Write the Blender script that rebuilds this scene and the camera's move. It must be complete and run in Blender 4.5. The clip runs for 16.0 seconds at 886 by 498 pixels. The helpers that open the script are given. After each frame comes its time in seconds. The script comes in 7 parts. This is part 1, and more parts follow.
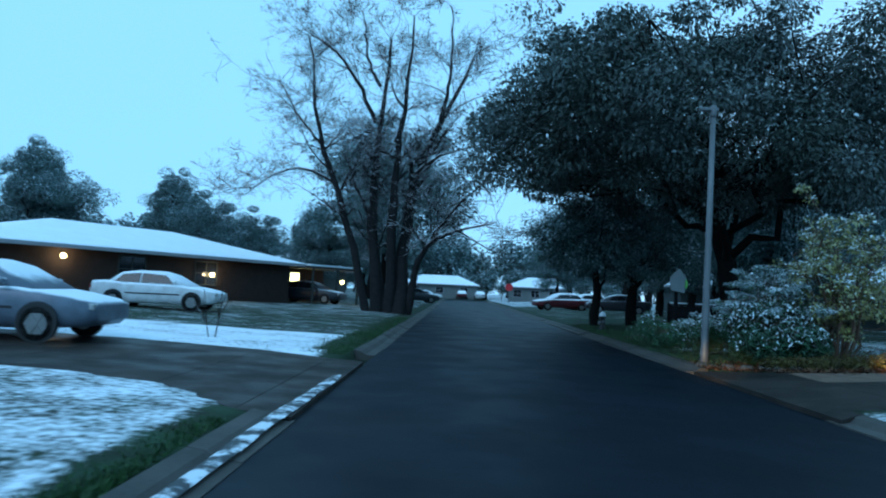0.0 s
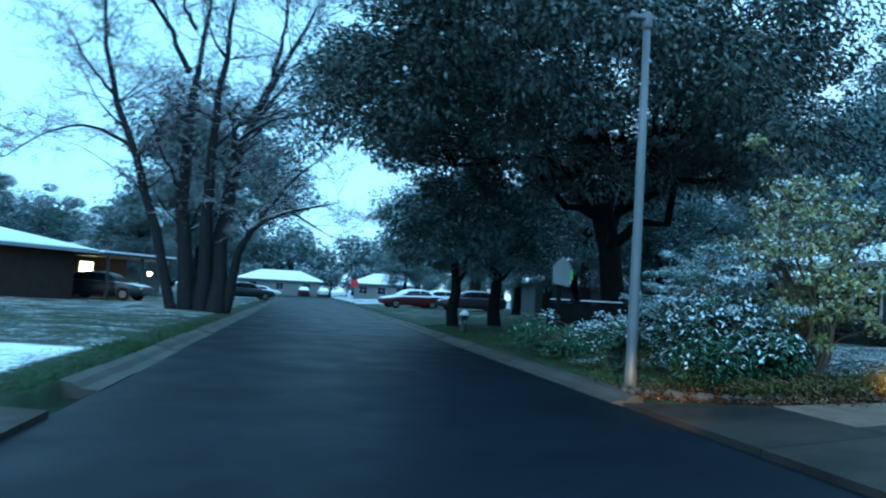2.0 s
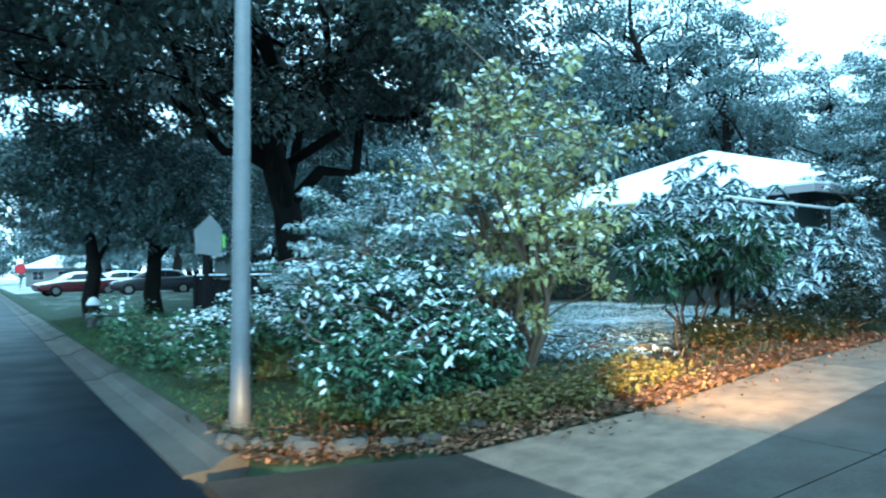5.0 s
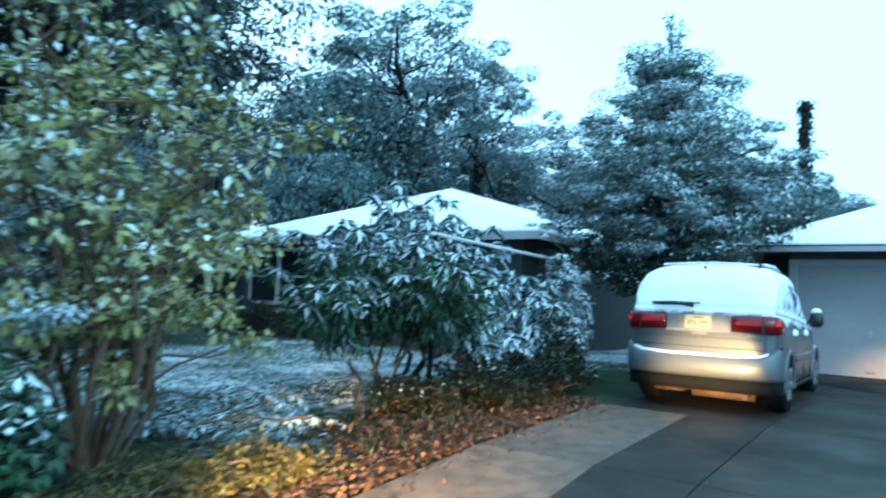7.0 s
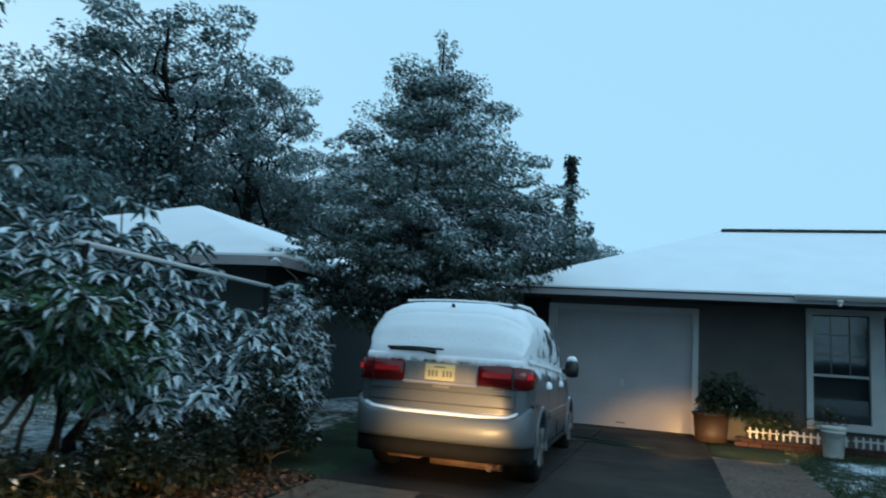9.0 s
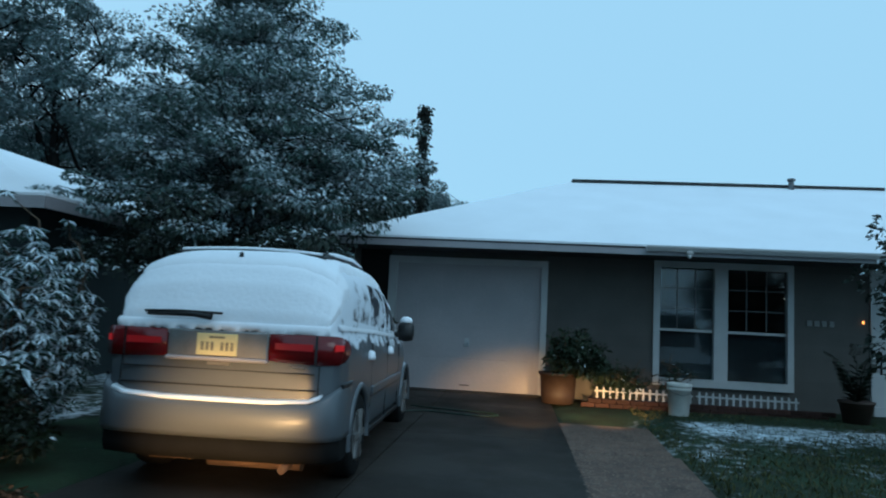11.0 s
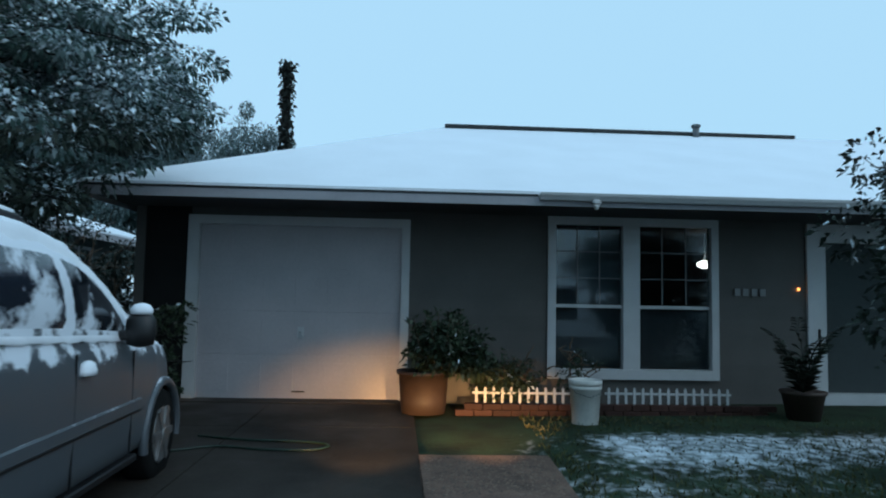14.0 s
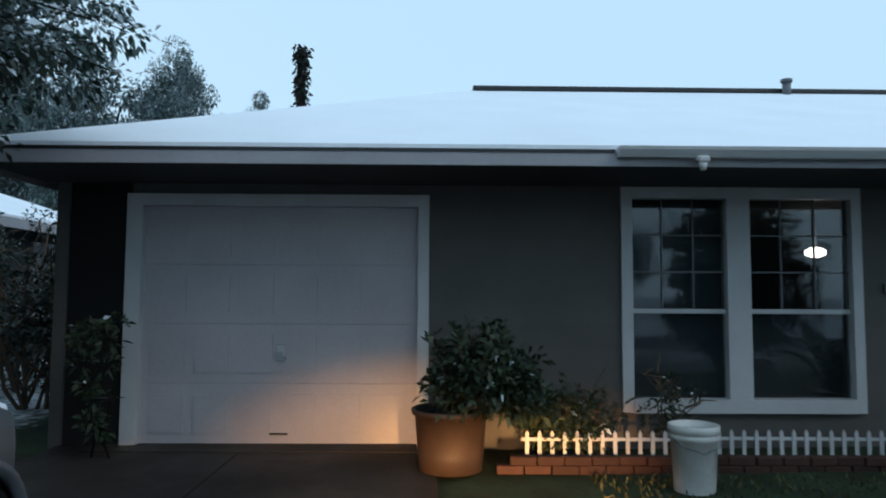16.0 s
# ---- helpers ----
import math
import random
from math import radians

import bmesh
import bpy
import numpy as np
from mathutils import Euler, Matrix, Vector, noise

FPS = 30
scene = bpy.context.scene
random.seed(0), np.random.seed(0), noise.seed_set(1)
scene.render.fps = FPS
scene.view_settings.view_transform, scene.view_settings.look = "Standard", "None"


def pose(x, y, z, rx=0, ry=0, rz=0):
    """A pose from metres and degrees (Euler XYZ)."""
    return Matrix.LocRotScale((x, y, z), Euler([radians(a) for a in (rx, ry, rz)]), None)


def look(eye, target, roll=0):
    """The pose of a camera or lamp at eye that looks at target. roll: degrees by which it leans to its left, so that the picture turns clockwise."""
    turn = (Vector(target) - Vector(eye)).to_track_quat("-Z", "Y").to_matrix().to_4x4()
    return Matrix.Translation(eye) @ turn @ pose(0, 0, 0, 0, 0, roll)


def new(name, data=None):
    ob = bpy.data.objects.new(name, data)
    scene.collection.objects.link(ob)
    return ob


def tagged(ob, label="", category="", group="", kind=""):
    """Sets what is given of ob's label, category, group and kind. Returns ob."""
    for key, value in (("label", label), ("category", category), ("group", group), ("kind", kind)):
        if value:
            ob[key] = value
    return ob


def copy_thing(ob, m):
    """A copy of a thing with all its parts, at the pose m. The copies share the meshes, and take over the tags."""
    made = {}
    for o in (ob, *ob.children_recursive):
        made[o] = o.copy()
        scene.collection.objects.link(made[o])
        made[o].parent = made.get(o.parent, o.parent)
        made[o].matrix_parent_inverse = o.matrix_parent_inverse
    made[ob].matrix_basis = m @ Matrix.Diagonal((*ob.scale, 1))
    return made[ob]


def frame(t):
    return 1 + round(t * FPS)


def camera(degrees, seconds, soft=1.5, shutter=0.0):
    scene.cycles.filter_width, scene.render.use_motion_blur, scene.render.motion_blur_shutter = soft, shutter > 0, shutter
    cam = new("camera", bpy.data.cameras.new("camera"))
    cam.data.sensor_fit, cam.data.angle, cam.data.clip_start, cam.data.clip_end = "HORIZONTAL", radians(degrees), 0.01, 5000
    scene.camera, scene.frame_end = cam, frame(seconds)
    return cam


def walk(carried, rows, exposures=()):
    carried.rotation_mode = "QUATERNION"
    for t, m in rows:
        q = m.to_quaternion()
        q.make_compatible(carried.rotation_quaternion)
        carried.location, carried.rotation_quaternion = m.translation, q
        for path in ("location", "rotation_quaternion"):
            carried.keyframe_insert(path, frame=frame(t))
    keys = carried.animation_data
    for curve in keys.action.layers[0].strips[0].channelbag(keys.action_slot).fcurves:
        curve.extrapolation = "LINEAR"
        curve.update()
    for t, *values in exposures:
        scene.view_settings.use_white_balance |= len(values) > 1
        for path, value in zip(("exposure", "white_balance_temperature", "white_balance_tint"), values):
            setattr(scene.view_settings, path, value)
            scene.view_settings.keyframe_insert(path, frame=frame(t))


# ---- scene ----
cam = camera(66.0, 16.0, 2.0, 0.5)
PATH = [
    (0, (-0.971, 1.485, 1.44), (-1.013, 3.481, 1.563), 2.7),
    (0.5, (-1.143, 3.02, 1.328), (-1.096, 5.016, 1.442), 3.4),
    (1, (-0.926, 4.474, 1.358), (-0.769, 6.463, 1.484), 3.4),
    (1.5, (-0.715, 5.944, 1.382), (-0.439, 7.92, 1.517), 3.5),
    (2, (-0.365, 7.184, 1.327), (0.036, 9.138, 1.465), 3.0),
    (2.5, (-0.052, 8.183, 1.342), (0.491, 10.103, 1.478), 1.9),
    (3, (0.252, 8.791, 1.4), (0.947, 10.662, 1.526), 1.1),
    (3.5, (0.763, 9.556, 1.39), (1.607, 11.365, 1.509), 0.7),
    (3.7, (1.07, 9.875, 1.389), (1.967, 11.659, 1.5), 0.0),
    (5.8, (3.652, 11.144, 1.473), (4.918, 12.691, 1.531), 0.8),
    (6, (3.886, 11.19, 1.503), (5.199, 12.697, 1.562), 1.4),
    (6.5, (4.298, 11.513, 1.54), (5.775, 12.86, 1.615), 3.3),
    (7, (4.876, 11.683, 1.565), (6.481, 12.865, 1.721), 2.8),
    (7.5, (5.452, 11.845, 1.58), (7.156, 12.865, 1.818), 2.5),
    (8, (5.984, 11.78, 1.667), (7.756, 12.671, 1.923), 4.7),
    (8.5, (6.378, 11.849, 1.64), (8.205, 12.598, 1.958), 5.1),
    (9, (6.876, 11.921, 1.678), (8.747, 12.563, 1.976), 4.0),
    (9.5, (7.269, 11.942, 1.713), (9.18, 12.47, 1.979), 4.1),
    (10, (7.707, 11.953, 1.724), (9.648, 12.372, 1.963), 3.8),
    (12.5, (9.761, 11.724, 1.801), (11.755, 11.734, 1.963), 1.9),
    (13, (10.334, 11.646, 1.798), (12.327, 11.594, 1.952), 1.6),
    (13.5, (10.919, 11.567, 1.815), (12.912, 11.478, 1.958), 1.2),
    (14, (11.561, 11.516, 1.807), (13.553, 11.411, 1.949), 1.1),
    (14.5, (12.202, 11.502, 1.824), (14.195, 11.404, 1.969), 0.4),
    (15, (12.834, 11.457, 1.837), (14.827, 11.373, 1.979), 0.5),
    (15.5, (13.403, 11.403, 1.838), (15.397, 11.349, 1.974), 0.0),
    (16, (13.882, 11.433, 1.87), (15.878, 11.408, 2.004), 0.3),
]
LIGHT = [(0, -0.1, 5000, -1), (1.5, 0.33, 4950, -3), (2.4, 0.87, 4900, -4), (3, 1.36, 4900, -4), (3.6, 1.6, 5200, -4), (6, 1.85, 5600, -9), (6.5, 1.65, 5500, -8), (7, 1.2, 5350, -4), (7.8, 0.28, 5450, 8), (8.6, -0.12, 6150, 3), (10, -0.27, 6080, 4), (12.5, -0.37, 5900, 4), (13.2, -0.33, 6100, 6), (14.5, -0.12, 6600, 13), (16, -0.05, 7000, 18)]
walk(cam, [(t, look(eye, target, roll)) for t, eye, target, roll in PATH], LIGHT)

# ---- light ----
world = bpy.data.worlds.new("dusk_sky")
scene.world = world
world.use_nodes = True
wn, wl = world.node_tree.nodes, world.node_tree.links
wn.clear()
w_sky = wn.new("ShaderNodeTexSky")
w_sky.sky_type, w_sky.sun_disc = "NISHITA", False
w_sky.sun_elevation, w_sky.sun_rotation = radians(14), radians(35)
w_scale = wn.new("ShaderNodeMix")
w_scale.data_type, w_scale.blend_type = "RGBA", "MULTIPLY"
w_scale.inputs["Factor"].default_value = 1.0
w_scale.inputs["B"].default_value = (0.08, 0.08, 0.08, 1)
w_mix = wn.new("ShaderNodeMix")
w_mix.data_type = "RGBA"
w_mix.inputs["Factor"].default_value = 0.9
w_mix.inputs["B"].default_value = (0.53, 0.9, 1.18, 1)     # flat snow cloud
w_bg = wn.new("ShaderNodeBackground")
w_bg.inputs["Strength"].default_value = 1.0
w_out = wn.new("ShaderNodeOutputWorld")
wl.new(w_sky.outputs[0], w_scale.inputs["A"])
wl.new(w_scale.outputs["Result"], w_mix.inputs["A"])
wl.new(w_mix.outputs["Result"], w_bg.inputs[0])
wl.new(w_bg.outputs[0], w_out.inputs[0])

sun_data = bpy.data.lights.new("sun", "SUN")
sun_data.energy, sun_data.angle, sun_data.color = 0.5, radians(30), (0.95, 0.97, 1.0)
sun = new("sun", sun_data)
sun.matrix_world = pose(0, 0, 30, 52, 0, -35)


def headlamp(name, eye, target, watts, cone, wide):
    """A low beam: a flat fan of light, wider than high."""
    data = bpy.data.lights.new(name, "SPOT")
    data.energy, data.spot_size, data.spot_blend = watts, radians(cone), 1.0
    data.color, data.shadow_soft_size = (1.0, 0.55, 0.21), 0.06
    ob = new(name, data)
    ob.matrix_world = look(eye, target) @ Matrix.Diagonal((wide, 1, 1, 1))
    return ob


# low beams of the car that carries the camera, as they stand at the turn, halfway up the drive and at its end
headlamp("headlamp_turn", (2.6, 11.2, 0.75), (4.2, 15.3, 0.16), 1300, 15, 1.6)
headlamp("headlamp_turn", (5.6, 12.5, 0.9), (8.8, 14.6, 0.3), 560, 20, 2.6)
headlamp("headlamp_turn", (5.2, 12.6, 0.8), (9.0, 15.15, 0.33), 3000, 14, 2.8)
headlamp("headlamp_mid", (8.9, 12.9, 0.8), (13.5, 14.0, 0.86), 2400, 21, 0.95)
headlamp("headlamp_mid", (8.9, 13.3, 0.8), (11.8, 15.1, 0.42), 260, 13, 2.6)
headlamp("headlamp_end", (15.9, 11.9, 0.8), (20.0, 11.6, 0.36), 430, 30, 2.0)
headlamp("headlamp_end", (15.9, 10.8, 0.8), (20.0, 10.75, 0.5), 1050, 20, 2.2)


# ---- materials ----
def mat(name, color, rough=0.8, metal=0.0, vary=0.25, scale=3.0, fine=40.0, bump=0.2, depth=0.01, spec=0.5, per=0.0, dark=None, wet=0.0):
    """A surface with large stains, fine grain and relief; per: how much single pieces differ."""
    m = bpy.data.materials.new(name)
    m.use_nodes = True
    n, l = m.node_tree.nodes, m.node_tree.links
    b = n["Principled BSDF"]
    b.inputs["Roughness"].default_value, b.inputs["Metallic"].default_value = rough, metal
    b.inputs["Specular IOR Level"].default_value = spec
    co = n.new("ShaderNodeTexCoord")
    big = n.new("ShaderNodeTexNoise")
    big.inputs["Scale"].default_value, big.inputs["Detail"].default_value = scale, 5
    small = n.new("ShaderNodeTexNoise")
    small.inputs["Scale"].default_value, small.inputs["Detail"].default_value = fine, 3
    l.new(co.outputs["Object"], big.inputs["Vector"])
    l.new(co.outputs["Object"], small.inputs["Vector"])
    add = n.new("ShaderNodeMath")
    add.operation = "MULTIPLY_ADD"
    l.new(small.outputs[0], add.inputs[0])
    add.inputs[1].default_value = 0.45
    l.new(big.outputs[0], add.inputs[2])
    ramp = n.new("ShaderNodeValToRGB")
    ramp.color_ramp.elements[0].position, ramp.color_ramp.elements[1].position = 0.42, 1.02
    c = Vector(color)
    lo = Vector(dark) if dark else c * (1 - vary)
    ramp.color_ramp.elements[0].color = (*lo, 1)
    ramp.color_ramp.elements[1].color = (*[min(1, v * (1 + vary * 0.6)) for v in c], 1)
    l.new(add.outputs[0], ramp.inputs[0])
    out = ramp.outputs[0]
    if per:
        info = n.new("ShaderNodeObjectInfo")
        hsv = n.new("ShaderNodeHueSaturation")
        rng = n.new("ShaderNodeMapRange")
        rng.inputs["To Min"].default_value, rng.inputs["To Max"].default_value = 1 - per, 1 + per
        l.new(info.outputs["Random"], rng.inputs[0])
        l.new(rng.outputs[0], hsv.inputs["Value"])
        l.new(out, hsv.inputs["Color"])
        out = hsv.outputs[0]
    l.new(out, b.inputs["Base Color"])
    if wet:
        pool = n.new("ShaderNodeTexNoise")
        pool.inputs["Scale"].default_value, pool.inputs["Detail"].default_value = scale * 1.7, 6
        l.new(co.outputs["Object"], pool.inputs["Vector"])
        rg = n.new("ShaderNodeMapRange")
        rg.inputs["From Min"].default_value, rg.inputs["From Max"].default_value = 0.38, 0.62
        rg.inputs["To Min"].default_value, rg.inputs["To Max"].default_value = rough - wet, rough + wet * 0.6
        l.new(pool.outputs[0], rg.inputs[0])
        l.new(rg.outputs[0], b.inputs["Roughness"])
    if bump:
        bp = n.new("ShaderNodeBump")
        bp.inputs["Strength"].default_value, bp.inputs["Distance"].default_value = bump, depth
        l.new(add.outputs[0], bp.inputs["Height"])
        l.new(bp.outputs[0], b.inputs["Normal"])
    return m


def snowed(name, base, lo, hi, patch=6.0, amount=0.5, white=(0.84, 0.87, 0.92), rough=0.5, metal=0.0):
    """A surface that carries snow where it faces up: from normal z = lo (bare) to hi (white), broken by patches."""
    m = mat(name, base, rough, metal, 0.3, 4.0, 50.0, 0.25, 0.01, 0.1 if rough > 0.9 else 0.5)
    n, l = m.node_tree.nodes, m.node_tree.links
    b = n["Principled BSDF"]
    src = b.inputs["Base Color"].links[0].from_socket
    geo = n.new("ShaderNodeNewGeometry")
    sep = n.new("ShaderNodeSeparateXYZ")
    l.new(geo.outputs["Normal"], sep.inputs[0])
    co = n.new("ShaderNodeTexCoord")
    nz = n.new("ShaderNodeTexNoise")
    nz.inputs["Scale"].default_value, nz.inputs["Detail"].default_value = patch, 6
    l.new(co.outputs["Object"], nz.inputs["Vector"])
    mad = n.new("ShaderNodeMath")
    mad.operation = "MULTIPLY_ADD"
    l.new(nz.outputs[0], mad.inputs[0])
    mad.inputs[1].default_value = amount
    l.new(sep.outputs["Z"], mad.inputs[2])
    rng = n.new("ShaderNodeMapRange")
    rng.interpolation_type = "SMOOTHSTEP"
    rng.inputs["From Min"].default_value, rng.inputs["From Max"].default_value = lo + amount * 0.5, hi + amount * 0.5
    l.new(mad.outputs[0], rng.inputs[0])
    mix = n.new("ShaderNodeMix")
    mix.data_type = "RGBA"
    l.new(rng.outputs[0], mix.inputs["Factor"])
    l.new(src, mix.inputs["A"])
    mix.inputs["B"].default_value = (*white, 1)
    l.new(mix.outputs["Result"], b.inputs["Base Color"])
    rr = n.new("ShaderNodeMapRange")
    rr.inputs["To Min"].default_value, rr.inputs["To Max"].default_value = rough, 0.8
    l.new(rng.outputs[0], rr.inputs[0])
    l.new(rr.outputs[0], b.inputs["Roughness"])
    return m


def glass(name, tint=(0.75, 0.8, 0.82), rough=0.03):
    m = bpy.data.materials.new(name)
    m.use_nodes = True
    n, l = m.node_tree.nodes, m.node_tree.links
    n.clear()
    tr, gl, mx, fr, out = (n.new("ShaderNode" + k) for k in ("BsdfTransparent", "BsdfGlossy", "MixShader", "Fresnel", "OutputMaterial"))
    tr.inputs[0].default_value = (*tint, 1)
    gl.inputs["Roughness"].default_value = rough
    fr.inputs["IOR"].default_value = 1.6
    l.new(fr.outputs[0], mx.inputs[0])
    l.new(tr.outputs[0], mx.inputs[1])
    l.new(gl.outputs[0], mx.inputs[2])
    l.new(mx.outputs[0], out.inputs[0])
    return m


def glow(name, color, strength):
    m = bpy.data.materials.new(name)
    m.use_nodes = True
    b = m.node_tree.nodes["Principled BSDF"]
    b.inputs["Base Color"].default_value = (*color, 1)
    b.inputs["Emission Color"].default_value = (*color, 1)
    b.inputs["Emission Strength"].default_value = strength
    return m


SNOW = mat("snow", (0.86, 0.89, 0.94), 0.75, 0, 0.05, 1.2, 30, 0.35, 0.02, 0.3)
ASPHALT = mat("wet_asphalt", (0.0042, 0.0075, 0.0135), 0.58, 0, 0.5, 0.5, 60, 0.45, 0.006, 0.1, wet=0.06)
CONCRETE = mat("damp_concrete", (0.034, 0.029, 0.025), 0.62, 0, 0.7, 0.8, 35, 0.5, 0.006, 0.12, 0.16, dark=(0.008, 0.0075, 0.0075), wet=0.15)
KERB = mat("worn_kerb_concrete", (0.06, 0.057, 0.052), 0.75, 0, 0.5, 1.5, 25, 0.5, 0.01, 0.3, 0.15)
PAVER = mat("brown_aggregate", (0.13, 0.088, 0.062), 0.75, 0, 0.6, 5, 70, 0.8, 0.012, 0.4, 0.2)
PEBBLE = mat("reddish_brown_pebbles", (0.115, 0.07, 0.052), 0.75, 0, 0.6, 5, 70, 0.8, 0.012, 0.4, 0.2)
BRICK = mat("red_brick", (0.048, 0.022, 0.017), 0.85, 0, 0.4, 8, 50, 0.5, 0.006, 0.3, 0.3)
DARK_BRICK = mat("brown_brick_wall", (0.03, 0.018, 0.013), 0.9, 0, 0.4, 3, 30, 0.5, 0.008)
SIDING = mat("grey_painted_siding", (0.091, 0.083, 0.076), 0.65, 0, 0.15, 2, 60, 0.15, 0.003, 0.4, 0.04)
# the grey siding again, with the shade beside the garage put into its colour
SIDING_SHADED = mat("dark_shadowed_boards", (0.014, 0.014, 0.014), 0.85, 0, 0.2, 2, 60, 0.15, 0.003, 0.2)
SIDING_FAR = mat("pale_painted_siding", (0.16, 0.18, 0.18), 0.8, 0, 0.2, 1, 20, 0.2)
SIDING_DARK = mat("dark_green_siding", (0.035, 0.045, 0.045), 0.8, 0, 0.2, 1, 20, 0.2)
TRIM = mat("white_painted_trim", (0.5, 0.5, 0.5), 0.5, 0, 0.12, 3, 40, 0.1, 0.002)
DOORPAINT = mat("off_white_garage_paint", (0.42, 0.39, 0.4), 0.45, 0, 0.14, 1.4, 30, 0.12, 0.002)
FASCIA = mat("pale_grey_fascia", (0.33, 0.32, 0.34), 0.6, 0, 0.15, 2, 30, 0.1)
# near-black undersides: the shade below the eaves is part of this colour
SOFFIT = mat("shaded_soffit", (0.035, 0.035, 0.035), 0.8, 0, 0.2, 2, 30, 0.1)
BLACK = mat("black_plastic", (0.012, 0.012, 0.013), 0.45, 0, 0.2, 6, 60, 0.1)
RUBBER = mat("tyre_rubber", (0.011, 0.011, 0.011), 0.9, 0, 0.3, 8, 80, 0.2, 0.01, 0.1)
STEEL = mat("galvanised_pole", (0.14, 0.15, 0.16), 0.5, 0.3, 0.25, 2, 30, 0.15)
ALLOY = mat("alloy_rim", (0.5, 0.5, 0.5), 0.35, 0.8, 0.2, 6, 40, 0.05)
RIM = mat("dull_alloy_rim", (0.26, 0.26, 0.26), 0.4, 0.7, 0.2, 6, 40, 0.05)
POT = mat("brown_clay_pot", (0.045, 0.027, 0.02), 0.6, 0, 0.3, 5, 40, 0.2)
BUCKET = mat("scuffed_white_plastic", (0.6, 0.58, 0.54), 0.45, 0, 0.2, 6, 40, 0.1)
SOIL = mat("damp_soil", (0.03, 0.02, 0.015), 0.95, 0, 0.5, 8, 60, 0.8, 0.02)
BARK = snowed("snow_dusted_bark", (0.03, 0.026, 0.023), 0.35, 0.85, 3.0, 0.8, rough=0.95)
DARKBARK = snowed("dark_wet_bark", (0.011, 0.01, 0.009), 0.9, 1.2, 5.0, 0.5, rough=0.95)
OLD_BARK = snowed("wet_bark_with_snow_on_top", (0.024, 0.023, 0.024), 0.4, 0.85, 3.0, 0.7, rough=0.95)
SHRUB_BARK = snowed("grey_brown_shrub_bark", (0.06, 0.05, 0.042), 0.5, 0.95, 6.0, 0.6, rough=0.95)
STEM = mat("brown_stem", (0.11, 0.075, 0.05), 0.9, 0, 0.3, 8, 50, 0.3)
VINE = mat("dark_vine_leaves", (0.012, 0.016, 0.012), 0.9, 0, 0.4, 8, 50, 0.3)


def leafmat(name, color, vary=0.5, rough=0.5, frost=0.0, patch=3.0):
    """Leaves that differ one by one; frost: how much rime lies on the sides that face up, in clumps."""
    m = mat(name, color, rough, 0, 0.3, 3, 30, 0.0, spec=0.3)
    n, l = m.node_tree.nodes, m.node_tree.links
    b = n["Principled BSDF"]
    src = b.inputs["Base Color"].links[0].from_socket
    geo = n.new("ShaderNodeNewGeometry")
    hsv = n.new("ShaderNodeHueSaturation")
    rng = n.new("ShaderNodeMapRange")
    rng.inputs["To Min"].default_value, rng.inputs["To Max"].default_value = 1 - vary, 1 + vary
    l.new(geo.outputs["Random Per Island"], rng.inputs[0])
    l.new(rng.outputs[0], hsv.inputs["Value"])
    l.new(src, hsv.inputs["Color"])
    out = hsv.outputs[0]
    if frost:
        sep, co, nz = n.new("ShaderNodeSeparateXYZ"), n.new("ShaderNodeTexCoord"), n.new("ShaderNodeTexNoise")
        nz.inputs["Scale"].default_value, nz.inputs["Detail"].default_value = patch, 4
        l.new(geo.outputs["Normal"], sep.inputs[0])
        l.new(co.outputs["Object"], nz.inputs["Vector"])
        mad = n.new("ShaderNodeMath")
        mad.operation = "MULTIPLY_ADD"
        l.new(nz.outputs[0], mad.inputs[0])
        mad.inputs[1].default_value = 2.6
        half = n.new("ShaderNodeMath")
        half.operation = "MULTIPLY"
        half.inputs[1].default_value = 0.55
        l.new(sep.outputs["Z"], half.inputs[0])
        l.new(half.outputs[0], mad.inputs[2])
        fr = n.new("ShaderNodeMapRange")
        fr.inputs["From Min"].default_value, fr.inputs["From Max"].default_value = 1.15, 1.8
        fr.inputs["To Max"].default_value = frost
        l.new(mad.outputs[0], fr.inputs[0])
        mx = n.new("ShaderNodeMix")
        mx.data_type = "RGBA"
        l.new(fr.outputs[0], mx.inputs["Factor"])
        l.new(out, mx.inputs["A"])
        mx.inputs["B"].default_value = (0.5, 0.6, 0.66, 1)
        out = mx.outputs["Result"]
    l.new(out, b.inputs["Base Color"])
    return m


LEAF_OAK = leafmat("live_oak_leaves", (0.034, 0.05, 0.04), 0.35, frost=0.14, patch=0.45)
LEAF_DARK = leafmat("evergreen_leaves", (0.055, 0.1, 0.085), 0.4, frost=0.35, patch=1.3)
LEAF_SHRUB = leafmat("shrub_leaves", (0.03, 0.08, 0.03), frost=0.06, patch=5.0)
LEAF_GROUND = leafmat("yellow_green_ground_leaves", (0.075, 0.066, 0.018), 0.6)
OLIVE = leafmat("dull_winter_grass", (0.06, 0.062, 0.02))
PEBBLE_STONE = leafmat("brown_and_grey_pebbles", (0.13, 0.088, 0.066), 0.6)
LEAF_LAWN = leafmat("wet_lawn_blades", (0.03, 0.1, 0.07), 0.35)
LEAF_ROSETTE = leafmat("rosette_leaves", (0.06, 0.12, 0.08), frost=0.7, patch=3.0)
# dark leaves without frost; in the evergreen the dark also holds crown shade
LEAF_UNDER = leafmat("dark_frostless_leaves", (0.02, 0.031, 0.022))
LEAF_BED = leafmat("bedding_leaves", (0.012, 0.019, 0.009))
LEAF_YELLOW = leafmat("yellow_green_leaves", (0.25, 0.25, 0.085), frost=0.22, patch=1.5)
